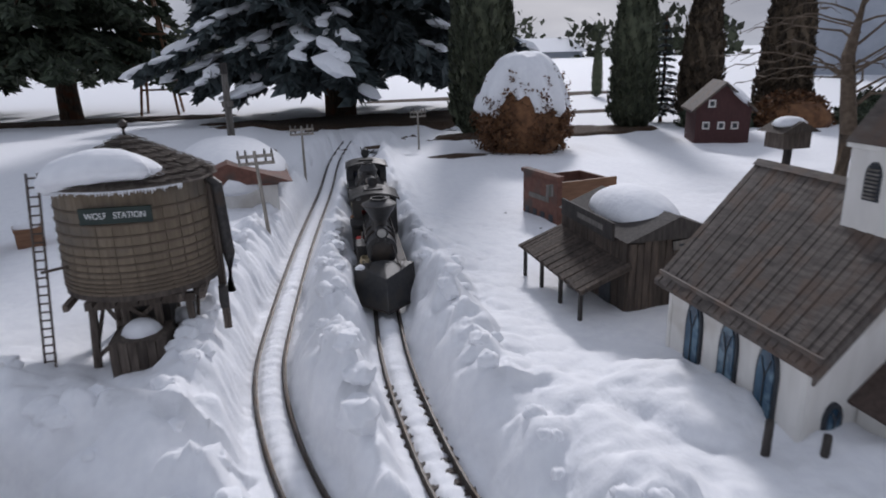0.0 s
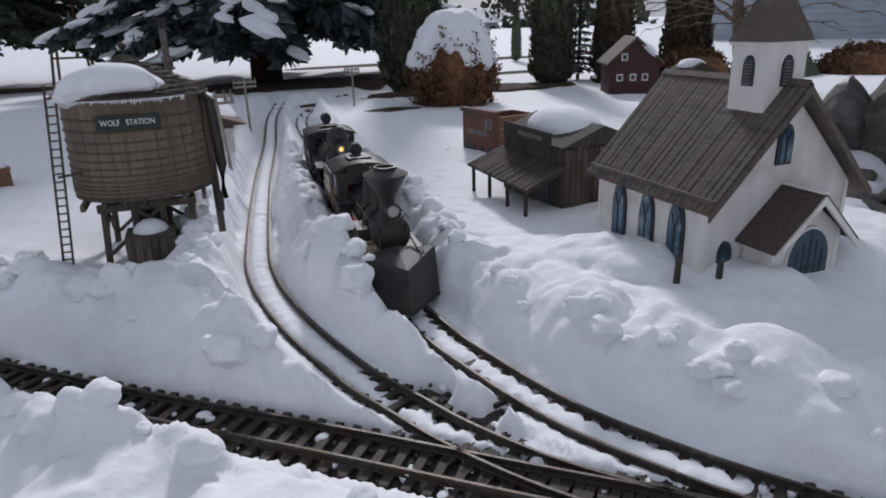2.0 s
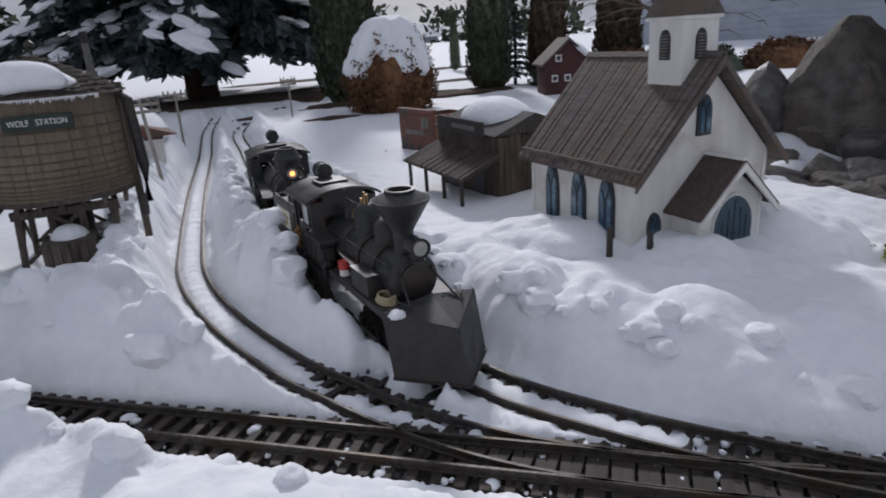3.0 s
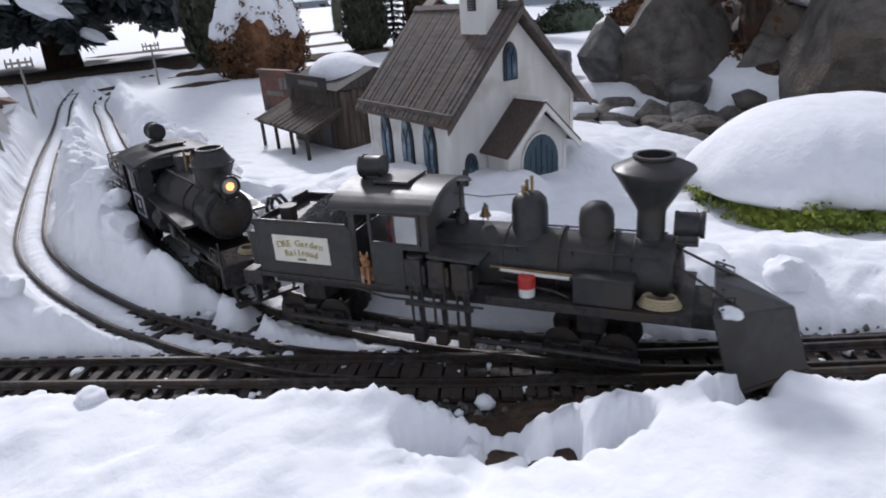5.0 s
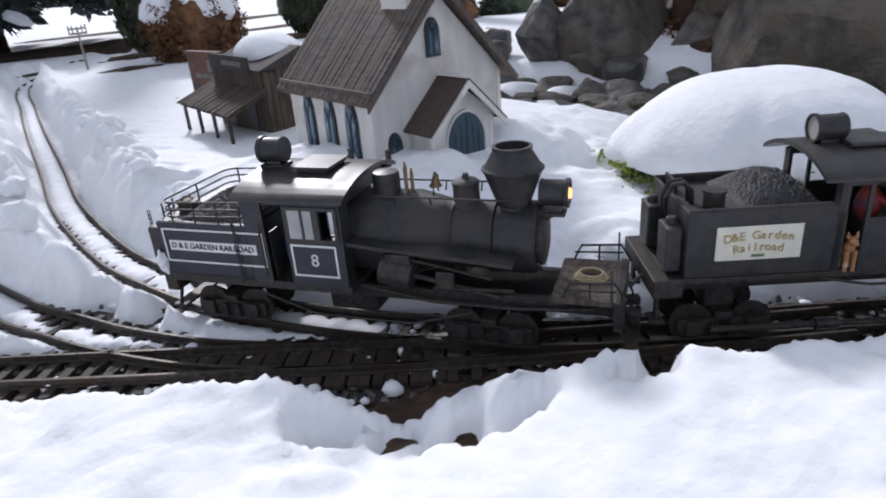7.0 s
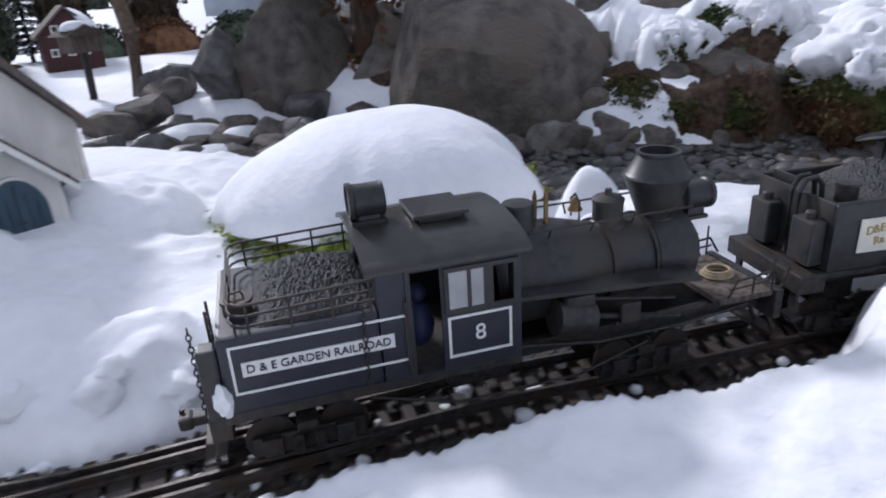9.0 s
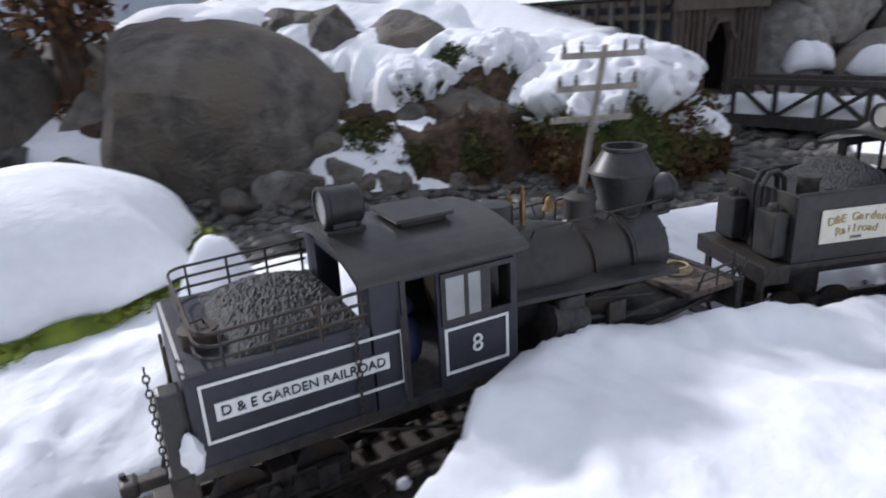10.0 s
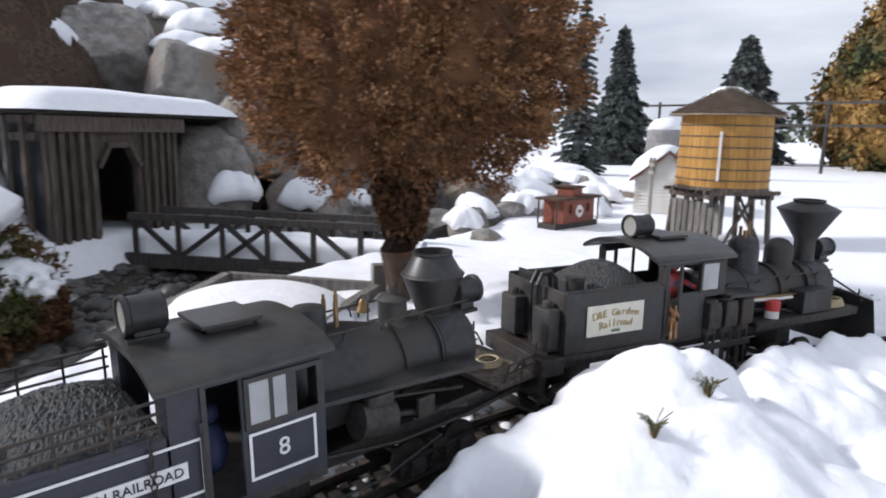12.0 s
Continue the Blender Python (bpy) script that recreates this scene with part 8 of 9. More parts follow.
# timber-edged bed filled with snow, between bridge and track
bed = thing("timber_bed", "low bed edged with grey timbers and full of snow", "garden bed")
BED = [(1.78, -1.93), (2.22, -2.12), (2.03, -2.46), (1.66, -2.22)]
for (xa, ya), (xb, yb) in zip(BED, BED[1:] + BED[:1]):
    part("edge_timber", beam((xa, ya, 0.045), (xb, yb, 0.045), 0.022, 0.10), M_GREYT, bed)
c = snow_cap("bed_snow", 0, 0, 0, 0.22, 0.20, 0.05, 88, bed, 0.0, 0.05, 12, 40, "snow filling the bed")
c.matrix_basis = at(1.92, -2.18, 0.07)
tagged(part("bed_post", box(-0.016, 0.016, -0.016, 0.016, -0.1, 0.14, 0.002), M_GREYT, bed, m=at(2.03, -2.46, 0)), "square grey post")


# ---- ball-headed tree ----
def build_ball_tree():
    rs = np.random.RandomState(19)
    root = thing("ball_cypress", "brown winter cypress clipped to a ball on a mossy trunk", "tree", at(1.965, -2.50, -0.03))
    trunk_of(root, [(0.02, -0.03, -0.05), (0.01, -0.01, 0.08), (-0.02, 0.02, 0.22), (-0.01, 0.0, 0.36), (0, 0, 0.55)], (0.036, 0.033, 0.036, 0.042, 0.03))
    for k in range(16):
        a = k * 0.9
        trunk_of(root, [(0, 0, 0.30 + 0.016 * k), (0.12 * math.cos(a), 0.12 * math.sin(a), 0.42 + 0.018 * k), (0.27 * math.cos(a), 0.27 * math.sin(a), 0.52 + 0.024 * k)], (0.018, 0.012, 0.004), name="limb", seg=6)
    # sprays of scale leaves, each a small fan, gathered in tufts over the crown
    tufts = shell(2100, rs, 0.355, 0.355, 0.295, 0.16, 1.0, -0.88)
    inner = shell(600, rs, 0.29, 0.29, 0.24, 0.35, 1.0, -0.9)
    T = np.vstack([tufts, inner])
    out = T / (np.linalg.norm(T, axis=1)[:, None] + 1e-9)
    n = 48
    C = np.repeat(T, n, 0) + np.repeat(out, n, 0) * rs.uniform(-0.008, 0.026, (len(T) * n, 1)) + rs.normal(size=(len(T) * n, 3)) * 0.0085
    D = np.repeat(out, n, 0) + rs.normal(size=(len(T) * n, 3)) * 0.4
    C[:, 2] += 0.635
    leaves("foliage", C, 0.0052, M_RUSTLEAF, root, 20, 2.0, dirs=D)
    part("inner_mass", blob(None, (0, 0, 0.635), 0.275, 0.82, 4, 0.2, 4), M_BROWNLEAF, root, smooth=True)
    D = shell(10000, rs, 0.10, 0.10, 0.20, 0.75, 1.0, -1)
    D[:, :2] *= np.clip((D[:, 2:] + 0.20) / 0.30, 0.28, 1.3)
    D[:, 2] += 0.31
    leaves("trunk_moss", D, 0.008, M_BROWNLEAF, root, 22, 1.8)


build_ball_tree()
bush("track_weeds", 1.66, -2.42, 0.0, 0.06, 0.05, 0.06, 60, M_MOSS, "tuft of green weeds beside the track", 1200, 0.012, inner=False, low=-0.1, depth=0.9, category="weeds")
for k, (x, y, z) in enumerate(((1.10, -2.55, 0), (1.14, -2.65, 0), (1.30, -2.45, 0))):
    bm = bmesh.new()
    rs_ = np.random.RandomState(60 + k)
    for i in range(26):
        a, e = rs_.uniform(0, 6.28), rs_.uniform(0.2, 1.2)
        l = rs_.uniform(0.008, 0.02)
        tube([(0, 0, -0.02), (l * 0.5 * math.cos(a) * math.cos(e), l * 0.5 * math.sin(a) * math.cos(e), l * 0.5 * math.sin(e)), (l * math.cos(a + 0.3), l * math.sin(a + 0.3), l * math.sin(e))], 0.0008, 4, bm)
    tagged(part("heather_twigs", bm, M_MOSS, m=at(x, y, ground_z(x, y) + 0.01)), "dark heather twigs poking through the snow", "twigs", "twigs in the snow", "stuff")


# ---- caboose, ochre tank, shed, silo ----
def build_caboose():
    root = thing("toy_caboose", "small weathered red caboose parked in the snow", "caboose", at(2.98, -3.48, 0.070, 0, 0, -62))
    part("body", wall_with_holes(-0.115, 0.115, 0.02, 0.115, -0.05, 0.05, [(-0.075, -0.055, 0.06, 0.095), (0.055, 0.075, 0.06, 0.095)]), M_CABRED, root)
    part("cupola", box(-0.035, 0.035, -0.04, 0.04, 0.125, 0.160, 0.002), M_CABRED, root)
    part("roof", box(-0.165, 0.165, -0.058, 0.058, 0.115, 0.125, 0.003), M_BARK, root)
    part("cupola_roof", box(-0.045, 0.045, -0.048, 0.048, 0.160, 0.168, 0.003), M_BARK, root)
    part("emblem", lathe([(0.026, -0.0525), (0.026, -0.0505)], 20, (0, 0, 0.066), "y"), M_WHITEP, root, "round white emblem")
    part("emblem_bar", box(-0.012, 0.012, -0.0538, -0.0526, 0.060, 0.072), M_CABRED, root)
    for sx in (-1, 1):
        for sy in (-1, 1):
            part("rail_post", rod((sx * 0.155, sy * 0.045, 0.02), (sx * 0.155, sy * 0.045, 0.115), 0.004, seg=6), M_IRON, root)
    part("underframe", box(-0.16, 0.16, -0.045, 0.045, -0.02, 0.02, 0.003), M_IRON, root)


build_caboose()
ochre, otop = build_water_tower(2.55, -3.87, 0.0, "ochre wooden water tank on a grey timber trestle", 0.158, 0.275, 0.53, 0.63, 0.205, M_OCHREW, M_BROOF, (0.1, 0.25, 0.4, 0.55, 0.7, 0.85), False, True, 0.115)
part("gauge_board", box(-0.010, 0.010, -0.004, 0.004, -0.10, 0.07), M_WHITEW, ochre, "white gauge board", m=at(-0.115, 0.118, 0.40, 0, 0, -46))
part("name_board", box(-0.07, 0.07, -0.006, 0.006, -0.03, 0.03), M_DARKT, ochre, "dark name board with bars of writing", m=at(-0.10, 0.115, 0.24, 0, 0, -46 + 180))
c = snow_cap("roof_snow", 0, 0, 0, 0.085, 0.075, 0.03, 90, ochre, 0.2, 0.2, 10, 30, "snow left on the tank roof")
c.matrix_basis = at(0.05, -0.03, 0.60, 8, 14, 0)
for k in range(8):
    part("trestle_board", box(-0.128 + k * 0.033, -0.104 + k * 0.033, -0.004, 0.004, 0.0, 0.24), M_GREYT, ochre, m=at(-0.03, 0.13, -0.02, 0, 0, 0))
sh = thing("white_shed", "small white clapboard shed with snow on its red roof", "shed", at(3.42, -4.29, 0.03, 0, 0, -127))
part("shed_core", prism([(-0.15, -0.08), (0.15, -0.08), (0.15, 0.21), (0, 0.33), (-0.15, 0.21)], "y", -0.20, 0.20), M_WHITEW, sh)
for k in range(20):
    z = k * 0.0165 - 0.02
    hw = 0.15 if z < 0.20 else 0.15 * (0.318 - z) / 0.118
    if hw > 0.015:
        part("clapboard", prism([(-0.2005, z), (-0.208, z), (-0.2005, z + 0.0155)], "x", -hw, hw), M_WHITEW, sh)
    if z < 0.20:
        part("clapboard", prism([(-0.1505, z), (-0.157, z), (-0.1505, z + 0.0155)], "y", -0.20, 0.20), M_WHITEW, sh)
for side in (-1, 1):
    part("roof_slope", prism([(0, 0.335), (side * 0.18, 0.191), (side * 0.18, 0.203), (0, 0.350)], "y", -0.23, 0.23), M_REDB, sh)
c = snow_cap("roof_snow", 0, 0, 0, 0.14, 0.20, 0.06, 91, sh, 0.3, 0.12, 10, 30, "snow on the shed roof")
c.matrix_basis = at(-0.085, 0.02, 0.285, 0, -38, 0)
si = thing("grey_silo", "grey round silo with a cap of snow", "silo", at(4.3, -4.9, 0.0))
part("silo_body", lathe([(0.115, -0.05), (0.115, 0.47), (0.10, 0.50), (0.08, 0.51)], 24), M_CONC, si, smooth=True)
for k in range(6):
    part("silo_band", lathe([(0.117, 0.06 + 0.07 * k), (0.117, 0.07 + 0.07 * k)], 24), M_CONC, si)
c = snow_cap("silo_snow", 0, 0, 0, 0.11, 0.11, 0.07, 92, si, 0.1, 0.05, 10, 30, "round cap of snow")
c.matrix_basis = at(0, 0, 0.50)
wm = thing("wind_pump", "little grey lattice wind pump tower", "wind pump", at(3.6, -5.0, 0.0))
for sx in (-1, 1):
    for sy in (-1, 1):
        part("leg", beam((sx * 0.06, sy * 0.06, -0.05), (sx * 0.012, sy * 0.012, 0.50), 0.008, 0.008), M_GREYT, wm)
for z in (0.1, 0.22, 0.34):
    w = 0.06 - 0.096 * z
    part("girt", box(-w, w, -w - 0.003, -w + 0.003, z, z + 0.008), M_GREYT, wm)
    part("girt", box(-w - 0.003, -w + 0.003, -w, w, z, z + 0.008), M_GREYT, wm)
for k in range(8):
    a = k * math.pi / 4
    part("fan_blade", beam((0.02 * math.cos(a), -0.02, 0.52 + 0.02 * math.sin(a)), (0.07 * math.cos(a), -0.02, 0.52 + 0.07 * math.sin(a)), 0.004, 0.018), M_GREYT, wm)


for k, (x, y, z, r) in enumerate(((4.7, -0.7, 0.80, 0.36), (5.0, -0.1, 0.90, 0.42), (4.5, 0.35, 0.75, 0.36), (5.3, -0.9, 0.95, 0.40), (4.95, -1.35, 0.88, 0.28), (5.5, -0.4, 1.10, 0.40), (4.35, -0.2, 0.72, 0.24), (4.6, -1.9, 0.72, 0.26), (5.4, -1.8, 0.95, 0.34), (4.15, -2.25, 0.52, 0.20), (4.0, -2.85, 0.36, 0.20))):
    rock(x, y, z, r * 1.1, r, r * 0.85, 340 + k, "boulder", M_GRANITE, "large pale angular stone of the rock face", k * 67, "rock face", 4, 0.5)
    q = snow_cap("snow_patch", 0, 0, 0, r * 0.75, r * 0.65, 0.07, 360 + k, None, 0.5, 0.3, 10, 36, "patch of snow lying on the rocks", bite=0.4)
    tagged(q, "", "snow", "snow on the rocks")
    q.matrix_basis = at(x - 0.05, y - 0.03, z + r * 0.66, 6, -8, 0)
for k, (x, y, r, hs) in enumerate(((3.38, -3.46, 0.11, 0.10), (3.62, -3.92, 0.13, 0.12), (3.95, -3.72, 0.15, 0.16), (4.30, -4.30, 0.17, 0.15), (4.05, -4.55, 0.13, 0.12), (4.75, -4.45, 0.20, 0.2), (3.30, -3.78, 0.09, 0.09), (3.85, -4.15, 0.12, 0.13), (3.55, -3.60, 0.10, 0.11), (4.5, -4.0, 0.2, 0.2), (3.05, -3.05, 0.08, 0.07), (3.28, -3.20, 0.10, 0.09))):
    rock(x, y, 0.05, r * 1.15, r, r * 0.95, 300 + k, "boulder", M_GRANITE, "pale stone of the far rock garden under snow", k * 47, "stones of the far rock garden", 3)
    q = snow_cap("snow_patch", 0, 0, 0, hs * 1.1, hs, 0.045, 320 + k, None, 0.5, 0.32, 10, 36, "patch of snow lying on the rocks", bite=0.5)
    tagged(q, "", "snow", "snow on the rocks")
    q.matrix_basis = at(x - 0.02, y + 0.02, 0.05 + r * 0.72, 4, -5, 0)


# ---- far surroundings ----
def bare_ground(name, cx, cy, rx, ry, seed, label):
    """A ragged patch of wet earth where the snow has melted."""
    X, Y = np.meshgrid(np.linspace(cx - rx * 1.2, cx + rx * 1.2, 120), np.linspace(cy - ry * 1.2, cy + ry * 1.2, 70))
    d = np.hypot((X - cx) / rx, (Y - cy) / ry)
    m = sstep(1 - d + 0.7 * (fbm(X * 2.5, Y * 2.5, seed) - 0.5) + 0.4 * (fbm(X * 9, Y * 9, seed + 1) - 0.5), 0.0, 0.25)
    Z = snow_height(X, Y) - 0.03 + 0.05 * m + 0.006 * fbm(X * 14, Y * 14, seed + 2)
    i = np.arange(X.size).reshape(X.shape)
    tagged(raw(name, np.stack([X, Y, Z], -1).reshape(-1, 3), np.stack([i[:-1, :-1], i[:-1, 1:], i[1:, 1:], i[1:, :-1]], -1).reshape(-1, 4), M_EARTH), label, "soil", kind="structure")


bare_ground("spruce_soil", 0.35, 6.4, 1.9, 0.85, 131, "bare brown earth under the big spruce")
bare_ground("pine_soil", -3.6, 8.0, 2.6, 0.35, 133, "bare brown earth under the pines")
bare_ground("cypress_soil", 1.5, 4.45, 1.2, 0.30, 135, "bare brown earth round the column cypresses")
# far conifers; their haze is in the needle colour, not in the air
spruce(8.98, -7.55, 0.0, 2.0, 0.60, 0.1, 14, M_HAZY, "conifer beyond the garden, its green paled for distance haze", False, 26, 16, needle=0.06)
spruce(6.66, -5.6, 0.0, 1.9, 0.30, 0.1, 15, M_HAZY, "conifer beyond the garden, its green paled for distance haze", False, 28, 14, needle=0.055)
spruce(9.45, -10.2, 0.0, 2.1, 0.90, 0.1, 16, M_HAZY, "conifer beyond the garden, its green paled for distance haze", False, 24, 14, needle=0.06)
for k, (x, y, r, h) in enumerate(((7.4, -11.2, 1.0, 2.6), (6.3, -11.4, 1.0, 2.9), (8.6, -12.2, 1.0, 2.4))):
    bush("ochre_hedge", x, y, h * 0.42, r, r, h * 0.58, 70 + k, M_OCHRELEAF, "big ochre-brown winter hedge tree", 9000, 0.07, low=-0.9, depth=0.25, category="tree")
fe = thing("black_fence", "thin black rail fence at the garden's edge", "fence", at(0, 0, 0))
for k in range(8):
    x, y = 9.2 - 0.75 * k, -8.4 - 0.28 * k
    part("fence_post", rod((x, y, -0.05), (x, y, 0.95), 0.022, seg=6), M_IRON, fe)
for z in (0.62, 0.90):
    part("fence_rail", beam((9.6, -8.25, z), (3.8, -10.4, z), 0.025, 0.03), M_IRON, fe)
# red-barked tree between the big boulders, and bare twigs over the bank
rb = thing("brown_cypress", "brown cypress with red shredding bark between boulders", "tree", at(1.95, 0.48, 0.05))
trunk_of(rb, [(0, 0, -0.05), (0.01, 0.0, 0.3), (0.0, 0.02, 0.7), (0.02, 0, 1.5)], (0.075, 0.065, 0.06, 0.03))
rs_ = np.random.RandomState(23)
D = shell(7000, rs_, 0.26, 0.26, 0.75, 0.5, 1.0, -0.85)
D[:, 2] += 0.95
leaves("foliage", D, 0.022, M_BROWNLEAF, rb, 24, 2.0, up=-0.3)
D = shell(5000, rs_, 0.15, 0.15, 0.20, 0.9, 1.0, -0.4)
leaves("fallen_needles", D, 0.016, M_BROWNLEAF, rb, 25, 2.0)
tb = thing("bare_tree", "leafless young tree with thin drooping twigs", "tree", at(1.55, 1.55, 0.05))
trunk_of(tb, [(0, 0, -0.05), (0.02, 0.0, 0.3), (-0.02, 0.02, 0.62), (0.02, 0, 0.95)], (0.045, 0.035, 0.026, 0.01), M_TWIG)
bm = bmesh.new()
for i in range(34):
    a, z = rs_.uniform(0, 6.28), rs_.uniform(0.35, 0.95)
    p, L = Vector((0, 0, z)), rs_.uniform(0.25, 0.7)
    pts = [p]
    for k in range(5):
        a += rs_.uniform(-0.7, 0.7)
        pts.append(pts[-1] + Vector((math.cos(a), math.sin(a), 0.5 - 0.2 * k + rs_.uniform(-0.3, 0.3))) * L / 5)
        if k > 1:
            b = a + rs_.choice((-0.8, 0.8))
            tube([pts[-1], pts[-1] + Vector((math.cos(b), math.sin(b), 0.05)) * L * 0.14, pts[-1] + Vector((math.cos(b), math.sin(b), -0.2)) * L * 0.28], [0.003, 0.002, 0.001], 4, bm)
    tube(pts, [0.006, 0.005, 0.004, 0.003, 0.002, 0.001], 5, bm)
part("branchwork", bm, M_TWIG, tb)["kind"] = "stuff"
bh = thing("bird_house", "little weathered bird house on a post with a snowy roof", "bird house", at(1.42, 1.72, 0.08))
part("post", rod((0, 0, -0.05), (0.01, 0, 0.20), 0.018, seg=8), M_DARKT, bh)
part("house_box", box(-0.07, 0.07, -0.06, 0.06, 0.20, 0.275, 0.002), M_TIMBER, bh)
part("house_roof", prism([(-0.10, 0.272), (0.10, 0.272), (0, 0.32)], "y", -0.08, 0.08), M_TIMBER, bh)
c = snow_cap("house_snow", 0, 0, 0, 0.08, 0.07, 0.03, 95, bh, 0.2, 0.1, 8, 24, "snow on the bird house")
c.matrix_basis = at(0, 0, 0.305)


def build_house(x, y, turn, w, d, h, roof, label, wall, storeys=1, drop=0.0):
    root = thing("house", label, "house", at(x, y, drop, 0, 0, turn))
    part("wall", box(-w / 2, w / 2, -d / 2, d / 2, -0.3, h), wall, root)
    for k in range(int(h / 0.14)):
        part("siding_board", prism([(-d / 2 - 0.001, 0.14 * k), (-d / 2 - 0.016, 0.14 * k), (-d / 2 - 0.001, 0.14 * k + 0.138)], "x", -w / 2, w / 2), wall, root)
    part("roof", prism([(-d / 2 - 0.35, h - 0.02), (d / 2 + 0.35, h - 0.02), (0, h + roof)], "x", -w / 2 - 0.3, w / 2 + 0.3), M_SHAKE, root)
    for s in (-1, 1):
        part("roof_snow", prism([(s * (d / 2 + 0.33), h + 0.04), (0, h + roof + 0.08), (0, h + roof + 0.01), (s * (d / 2 + 0.33), h - 0.01)], "x", -w / 2 - 0.28, w / 2 + 0.28), M_SNOW, root, "snow on the roof")
    n = max(2, int(w / 1.6))
    for st_ in range(storeys):
        for k in range(n):
            cx = -w / 2 + w * (k + 0.5) / n
            z = 0.9 + st_ * 2.6
            if z + 1.0 > h:
                continue
            f = part("window_frame", box(cx - 0.4, cx + 0.4, -d / 2 - 0.05, -d / 2 - 0.018, z, z + 0.95), M_WHITEW, root)
            part("pane", box(cx - 0.34, cx + 0.34, -d / 2 - 0.056, -d / 2 - 0.05, z + 0.06, z + 0.89), M_DARKGLASS, f)
    return root


build_house(19.0, 55.0, 10, 11.0, 5.0, 2.3, 1.1, "long low pale house across the street with snowy roof", M_SIDING, 1, -1.75)
build_house(16.5, 9.0, -62, 12.0, 6.0, 6.5, 2.0, "tall pale grey sided house beyond the rock garden", M_SIDING, 0)
# brown shrubs, a young spruce and a dark hedge before the house
column_tree(2.95, 4.6, 0.05, 0.22, 1.25, 31, M_DARKBROWN, "tall dark brown winter shrub before the house", 7000, "brown_winter_shrub")
column_tree(3.75, 4.5, 0.05, 0.26, 1.5, 32, M_DARKBROWN, "tall dark brown winter shrub before the house", 8000, "brown_winter_shrub")
spruce(2.75, 4.9, 0.05, 0.95, 0.24, 0.1, 33, M_SPRUCE, "young spruce loaded with snow", True, 14, 16, 3)
for k, (x, y, r) in enumerate(((2.9, 4.25, 0.34), (3.5, 4.1, 0.40), (4.3, 3.9, 0.45), (5.1, 3.6, 0.5))):
    bush("dark_hedge", x, y, 0.08, r, r * 0.7, 0.26, 34 + k, M_BROWNLEAF if k % 2 else M_PINE, "low dark hedge before the house", 3500, 0.03, low=-0.4, depth=0.3)
# far belt of bare and evergreen trees
rs_ = np.random.RandomState(40)
C = []
for k in range(90):
    a = rs_.uniform(-2.6, 2.9)
    R = rs_.uniform(60, 80)
    h = rs_.uniform(2.5, 6.0)
    p = shell(160, rs_, rs_.uniform(2, 4), rs_.uniform(2, 4), h, 0.5, 1.0, -0.2)
    p[:, 0] += R * math.sin(a)
    p[:, 1] += R * math.cos(a)
    C.append(p)
far = leaves("far_woods", np.vstack(C), 0.55, M_CYPRESS, None, 41, 1.6)
tagged(far, "hazy belt of far trees round the open ground", "woods", kind="stuff")


# ---- bare soil of the rock bank, patchy under the snow ----
def soil(name, x0, x1, y0, y1, lift, rise, seed, label):
    nx, ny = int((x1 - x0) / 0.025), int((y1 - y0) / 0.025)
    X, Y = np.meshgrid(np.linspace(x0, x1, nx), np.linspace(y0, y1, ny))
    e = np.minimum(np.minimum(X - x0, x1 - X), np.minimum(Y - y0, y1 - Y))
    Z = base_level(X, Y) + rise(X, Y) + (lift - 0.075 * sstep(fbm(X * 3.2, Y * 3.2, seed + 5) + 0.5 * (fbm(X * 14, Y * 14, seed + 6) - 0.5), 0.50, 0.58)) * sstep(e, 0.0, 0.25) - 0.45 * (1 - sstep(e + 0.6 * (fbm(X * 2.2, Y * 2.2, seed + 9) - 0.62), 0.0, 0.3)) + 0.06 * (fbm(X * 7, Y * 7, seed) - 0.5) + 0.02 * (fbm(X * 30, Y * 30, seed + 2) - 0.5)
    i = np.arange(nx * ny).reshape(ny, nx)
    ob = raw(name, np.stack([X, Y, Z], -1).reshape(-1, 3), np.stack([i[:-1, :-1], i[:-1, 1:], i[1:, 1:], i[1:, :-1]], -1).reshape(-1, 4), M_EARTH)
    return tagged(ob, label, "soil", kind="structure")


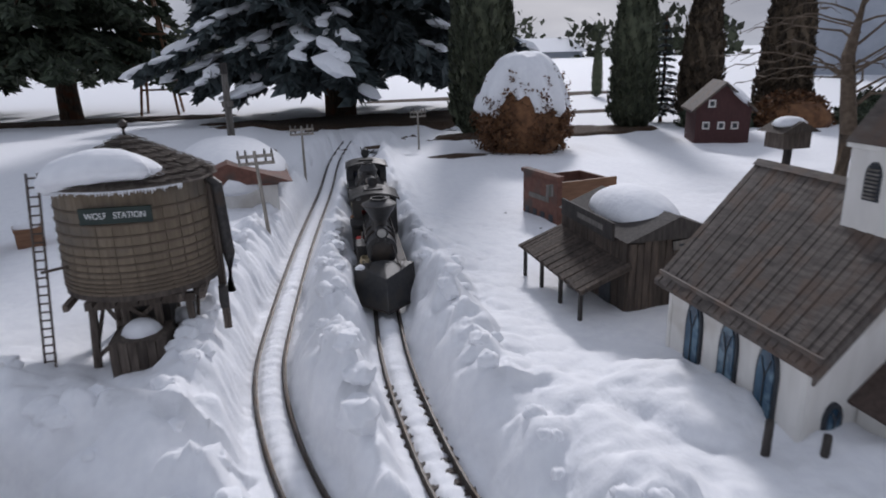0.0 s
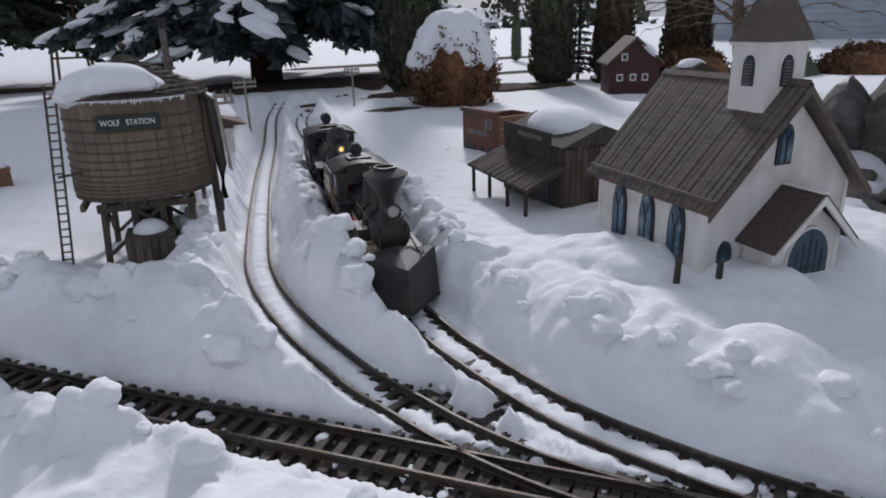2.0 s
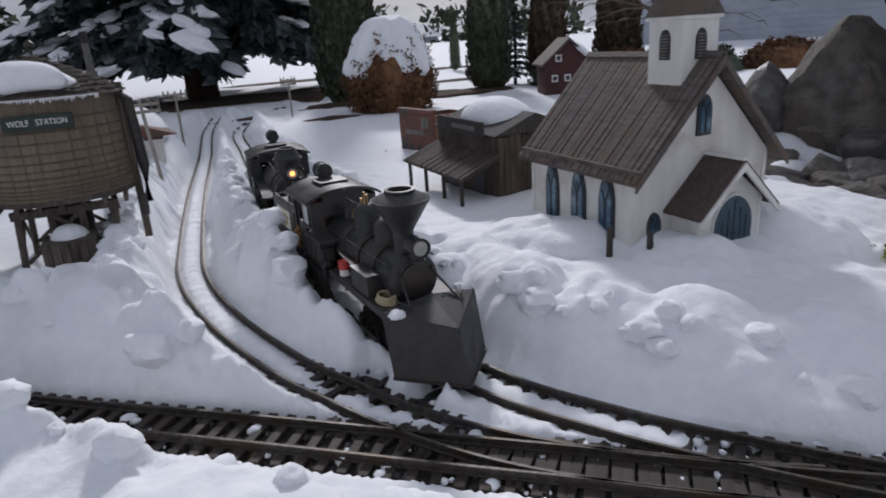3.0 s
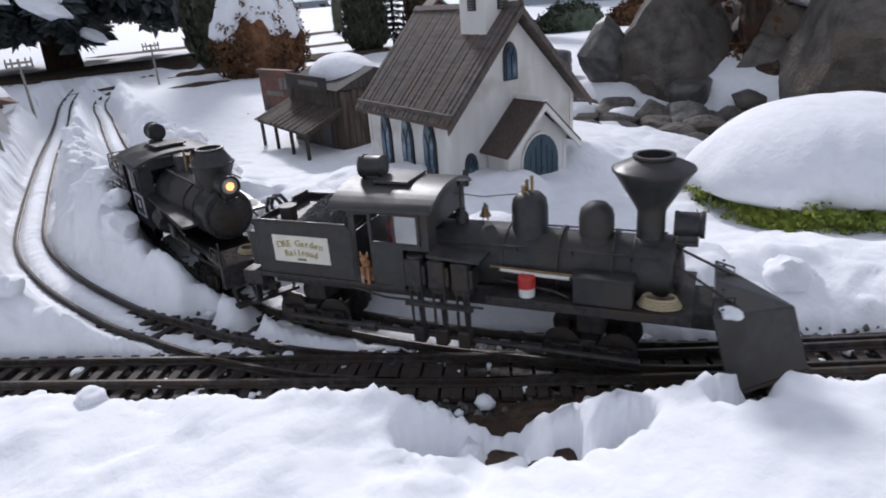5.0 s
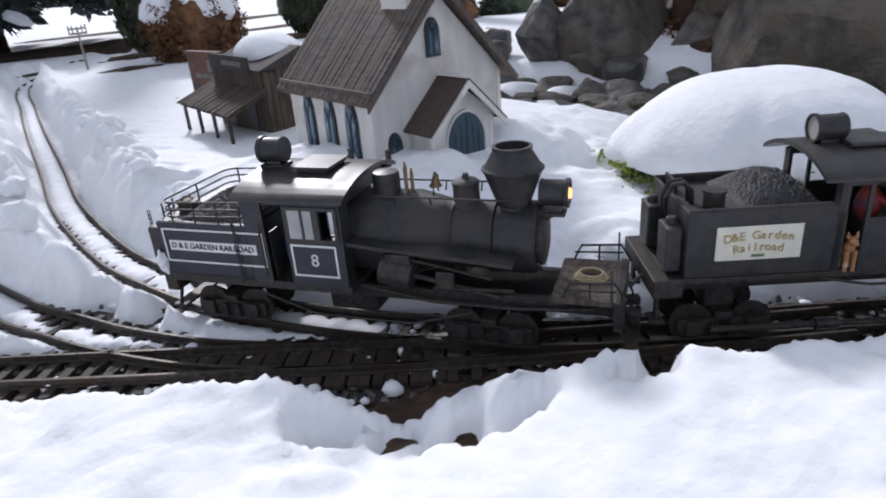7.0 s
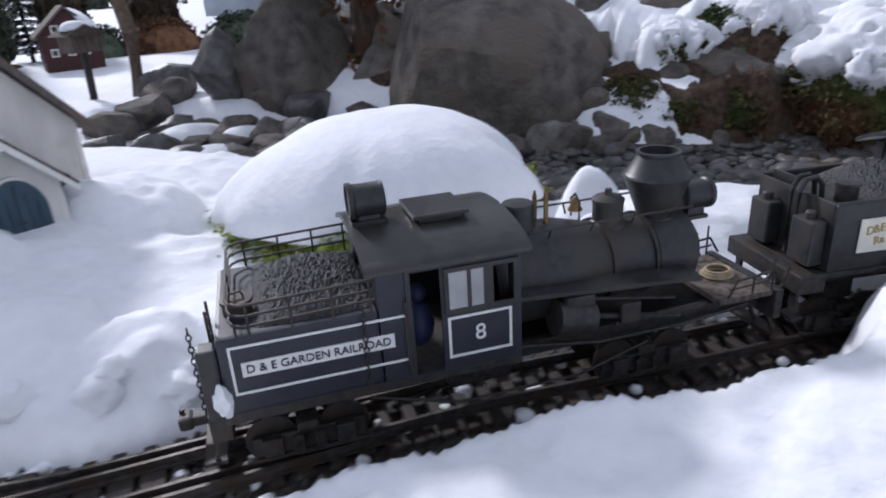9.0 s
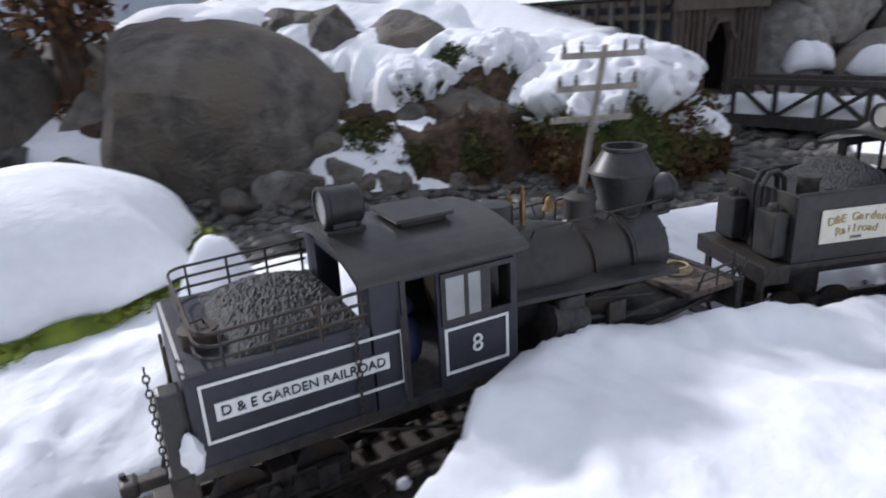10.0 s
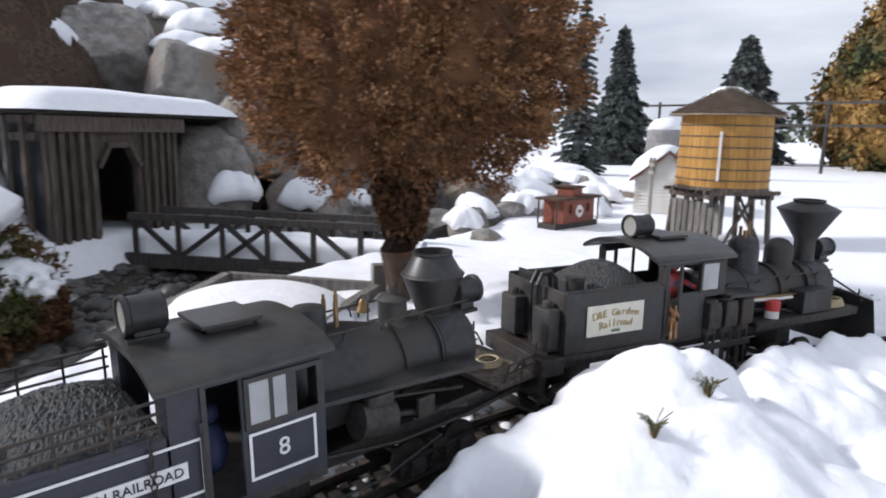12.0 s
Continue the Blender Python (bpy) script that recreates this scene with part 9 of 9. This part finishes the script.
soil("bank_soil", 1.56, 2.75, -0.25, 1.35, 0.022, lambda X, Y: 0 * X, 71, "dark mulch and needles between the boulders")
soil("moss_bank_soil", 1.50, 2.45, -1.62, 0.05, 0.085, lambda X, Y: 0 * X, 77, "dark mossy soil of the bank under the snow")
soil("cliff_soil", 3.15, 6.4, -3.45, 0.8, 0.03, lambda X, Y: 0.42 * sstep(X - 0.25 * np.clip(-2.3 - Y, 0, 9), 3.45, 4.3) * sstep(Y, -3.4, -2.5) + 0.22 * sstep(X, 4.3, 6.0) * sstep(Y, -3.4, -2.4), 73, "dark soil of the steep rock slope")
# wet soil under the snow of the trodden bank
sx, sy = np.meshgrid(np.linspace(-1.1, 1.6, 140), np.linspace(-2.95, 0.45, 170))
in_creek = 1 - sstep(dist_to(CREEK, sx, sy, 1), 0.34, 0.46)
sz = -0.042 - 0.25 * in_creek + 0.016 * (fbm(sx * 25, sy * 25, 5) - 0.5) + 0.052 * np.exp(-((sx + 0.42) / 0.26) ** 2 - ((sy + 0.73) / 0.14) ** 2)
si_ = np.arange(sx.size).reshape(sx.shape)
tagged(raw("garden_soil", np.stack([sx, sy, sz], -1).reshape(-1, 3), np.stack([si_[:-1, :-1], si_[:-1, 1:], si_[1:, 1:], si_[1:, :-1]], -1).reshape(-1, 4), M_EARTH), "dark wet soil showing in holes of the snow", "soil", kind="structure")


def smooth_run(rows):
    """A gentle curve through the known runs."""
    st = np.array(rows)
    fine = np.linspace(0, 12, 481)
    run = np.interp(fine, st[:, 0], st[:, 1])
    ker = np.hanning(21)
    ker /= ker.sum()
    pad = np.r_[2 * run[0] - run[10:0:-1], run, 2 * run[-1] - run[-2:-12:-1]]
    run = np.convolve(pad, ker, "valid")
    return lambda t: float(np.interp(t, fine, run))


def motions():
    for engine, wheels, rows, front, rear in ((shay, shay_wheels, SHAY_RUN, -0.075, -0.545), (climax, climax_wheels, CLIMAX_RUN, -0.045, -0.47)):
        run = smooth_run(rows)
        walk(engine, [(float(t), ride(MAIN, MAIN_S, run(t), front, rear)) for t in np.arange(0, 12.01, 0.25)])
        for w, x, r in wheels:
            walk(w, [(float(t), at(x, 0, r, 0, math.degrees((run(t) - run(0)) / r), 0)) for t in np.arange(0, 12.01, 0.1)])


motions()
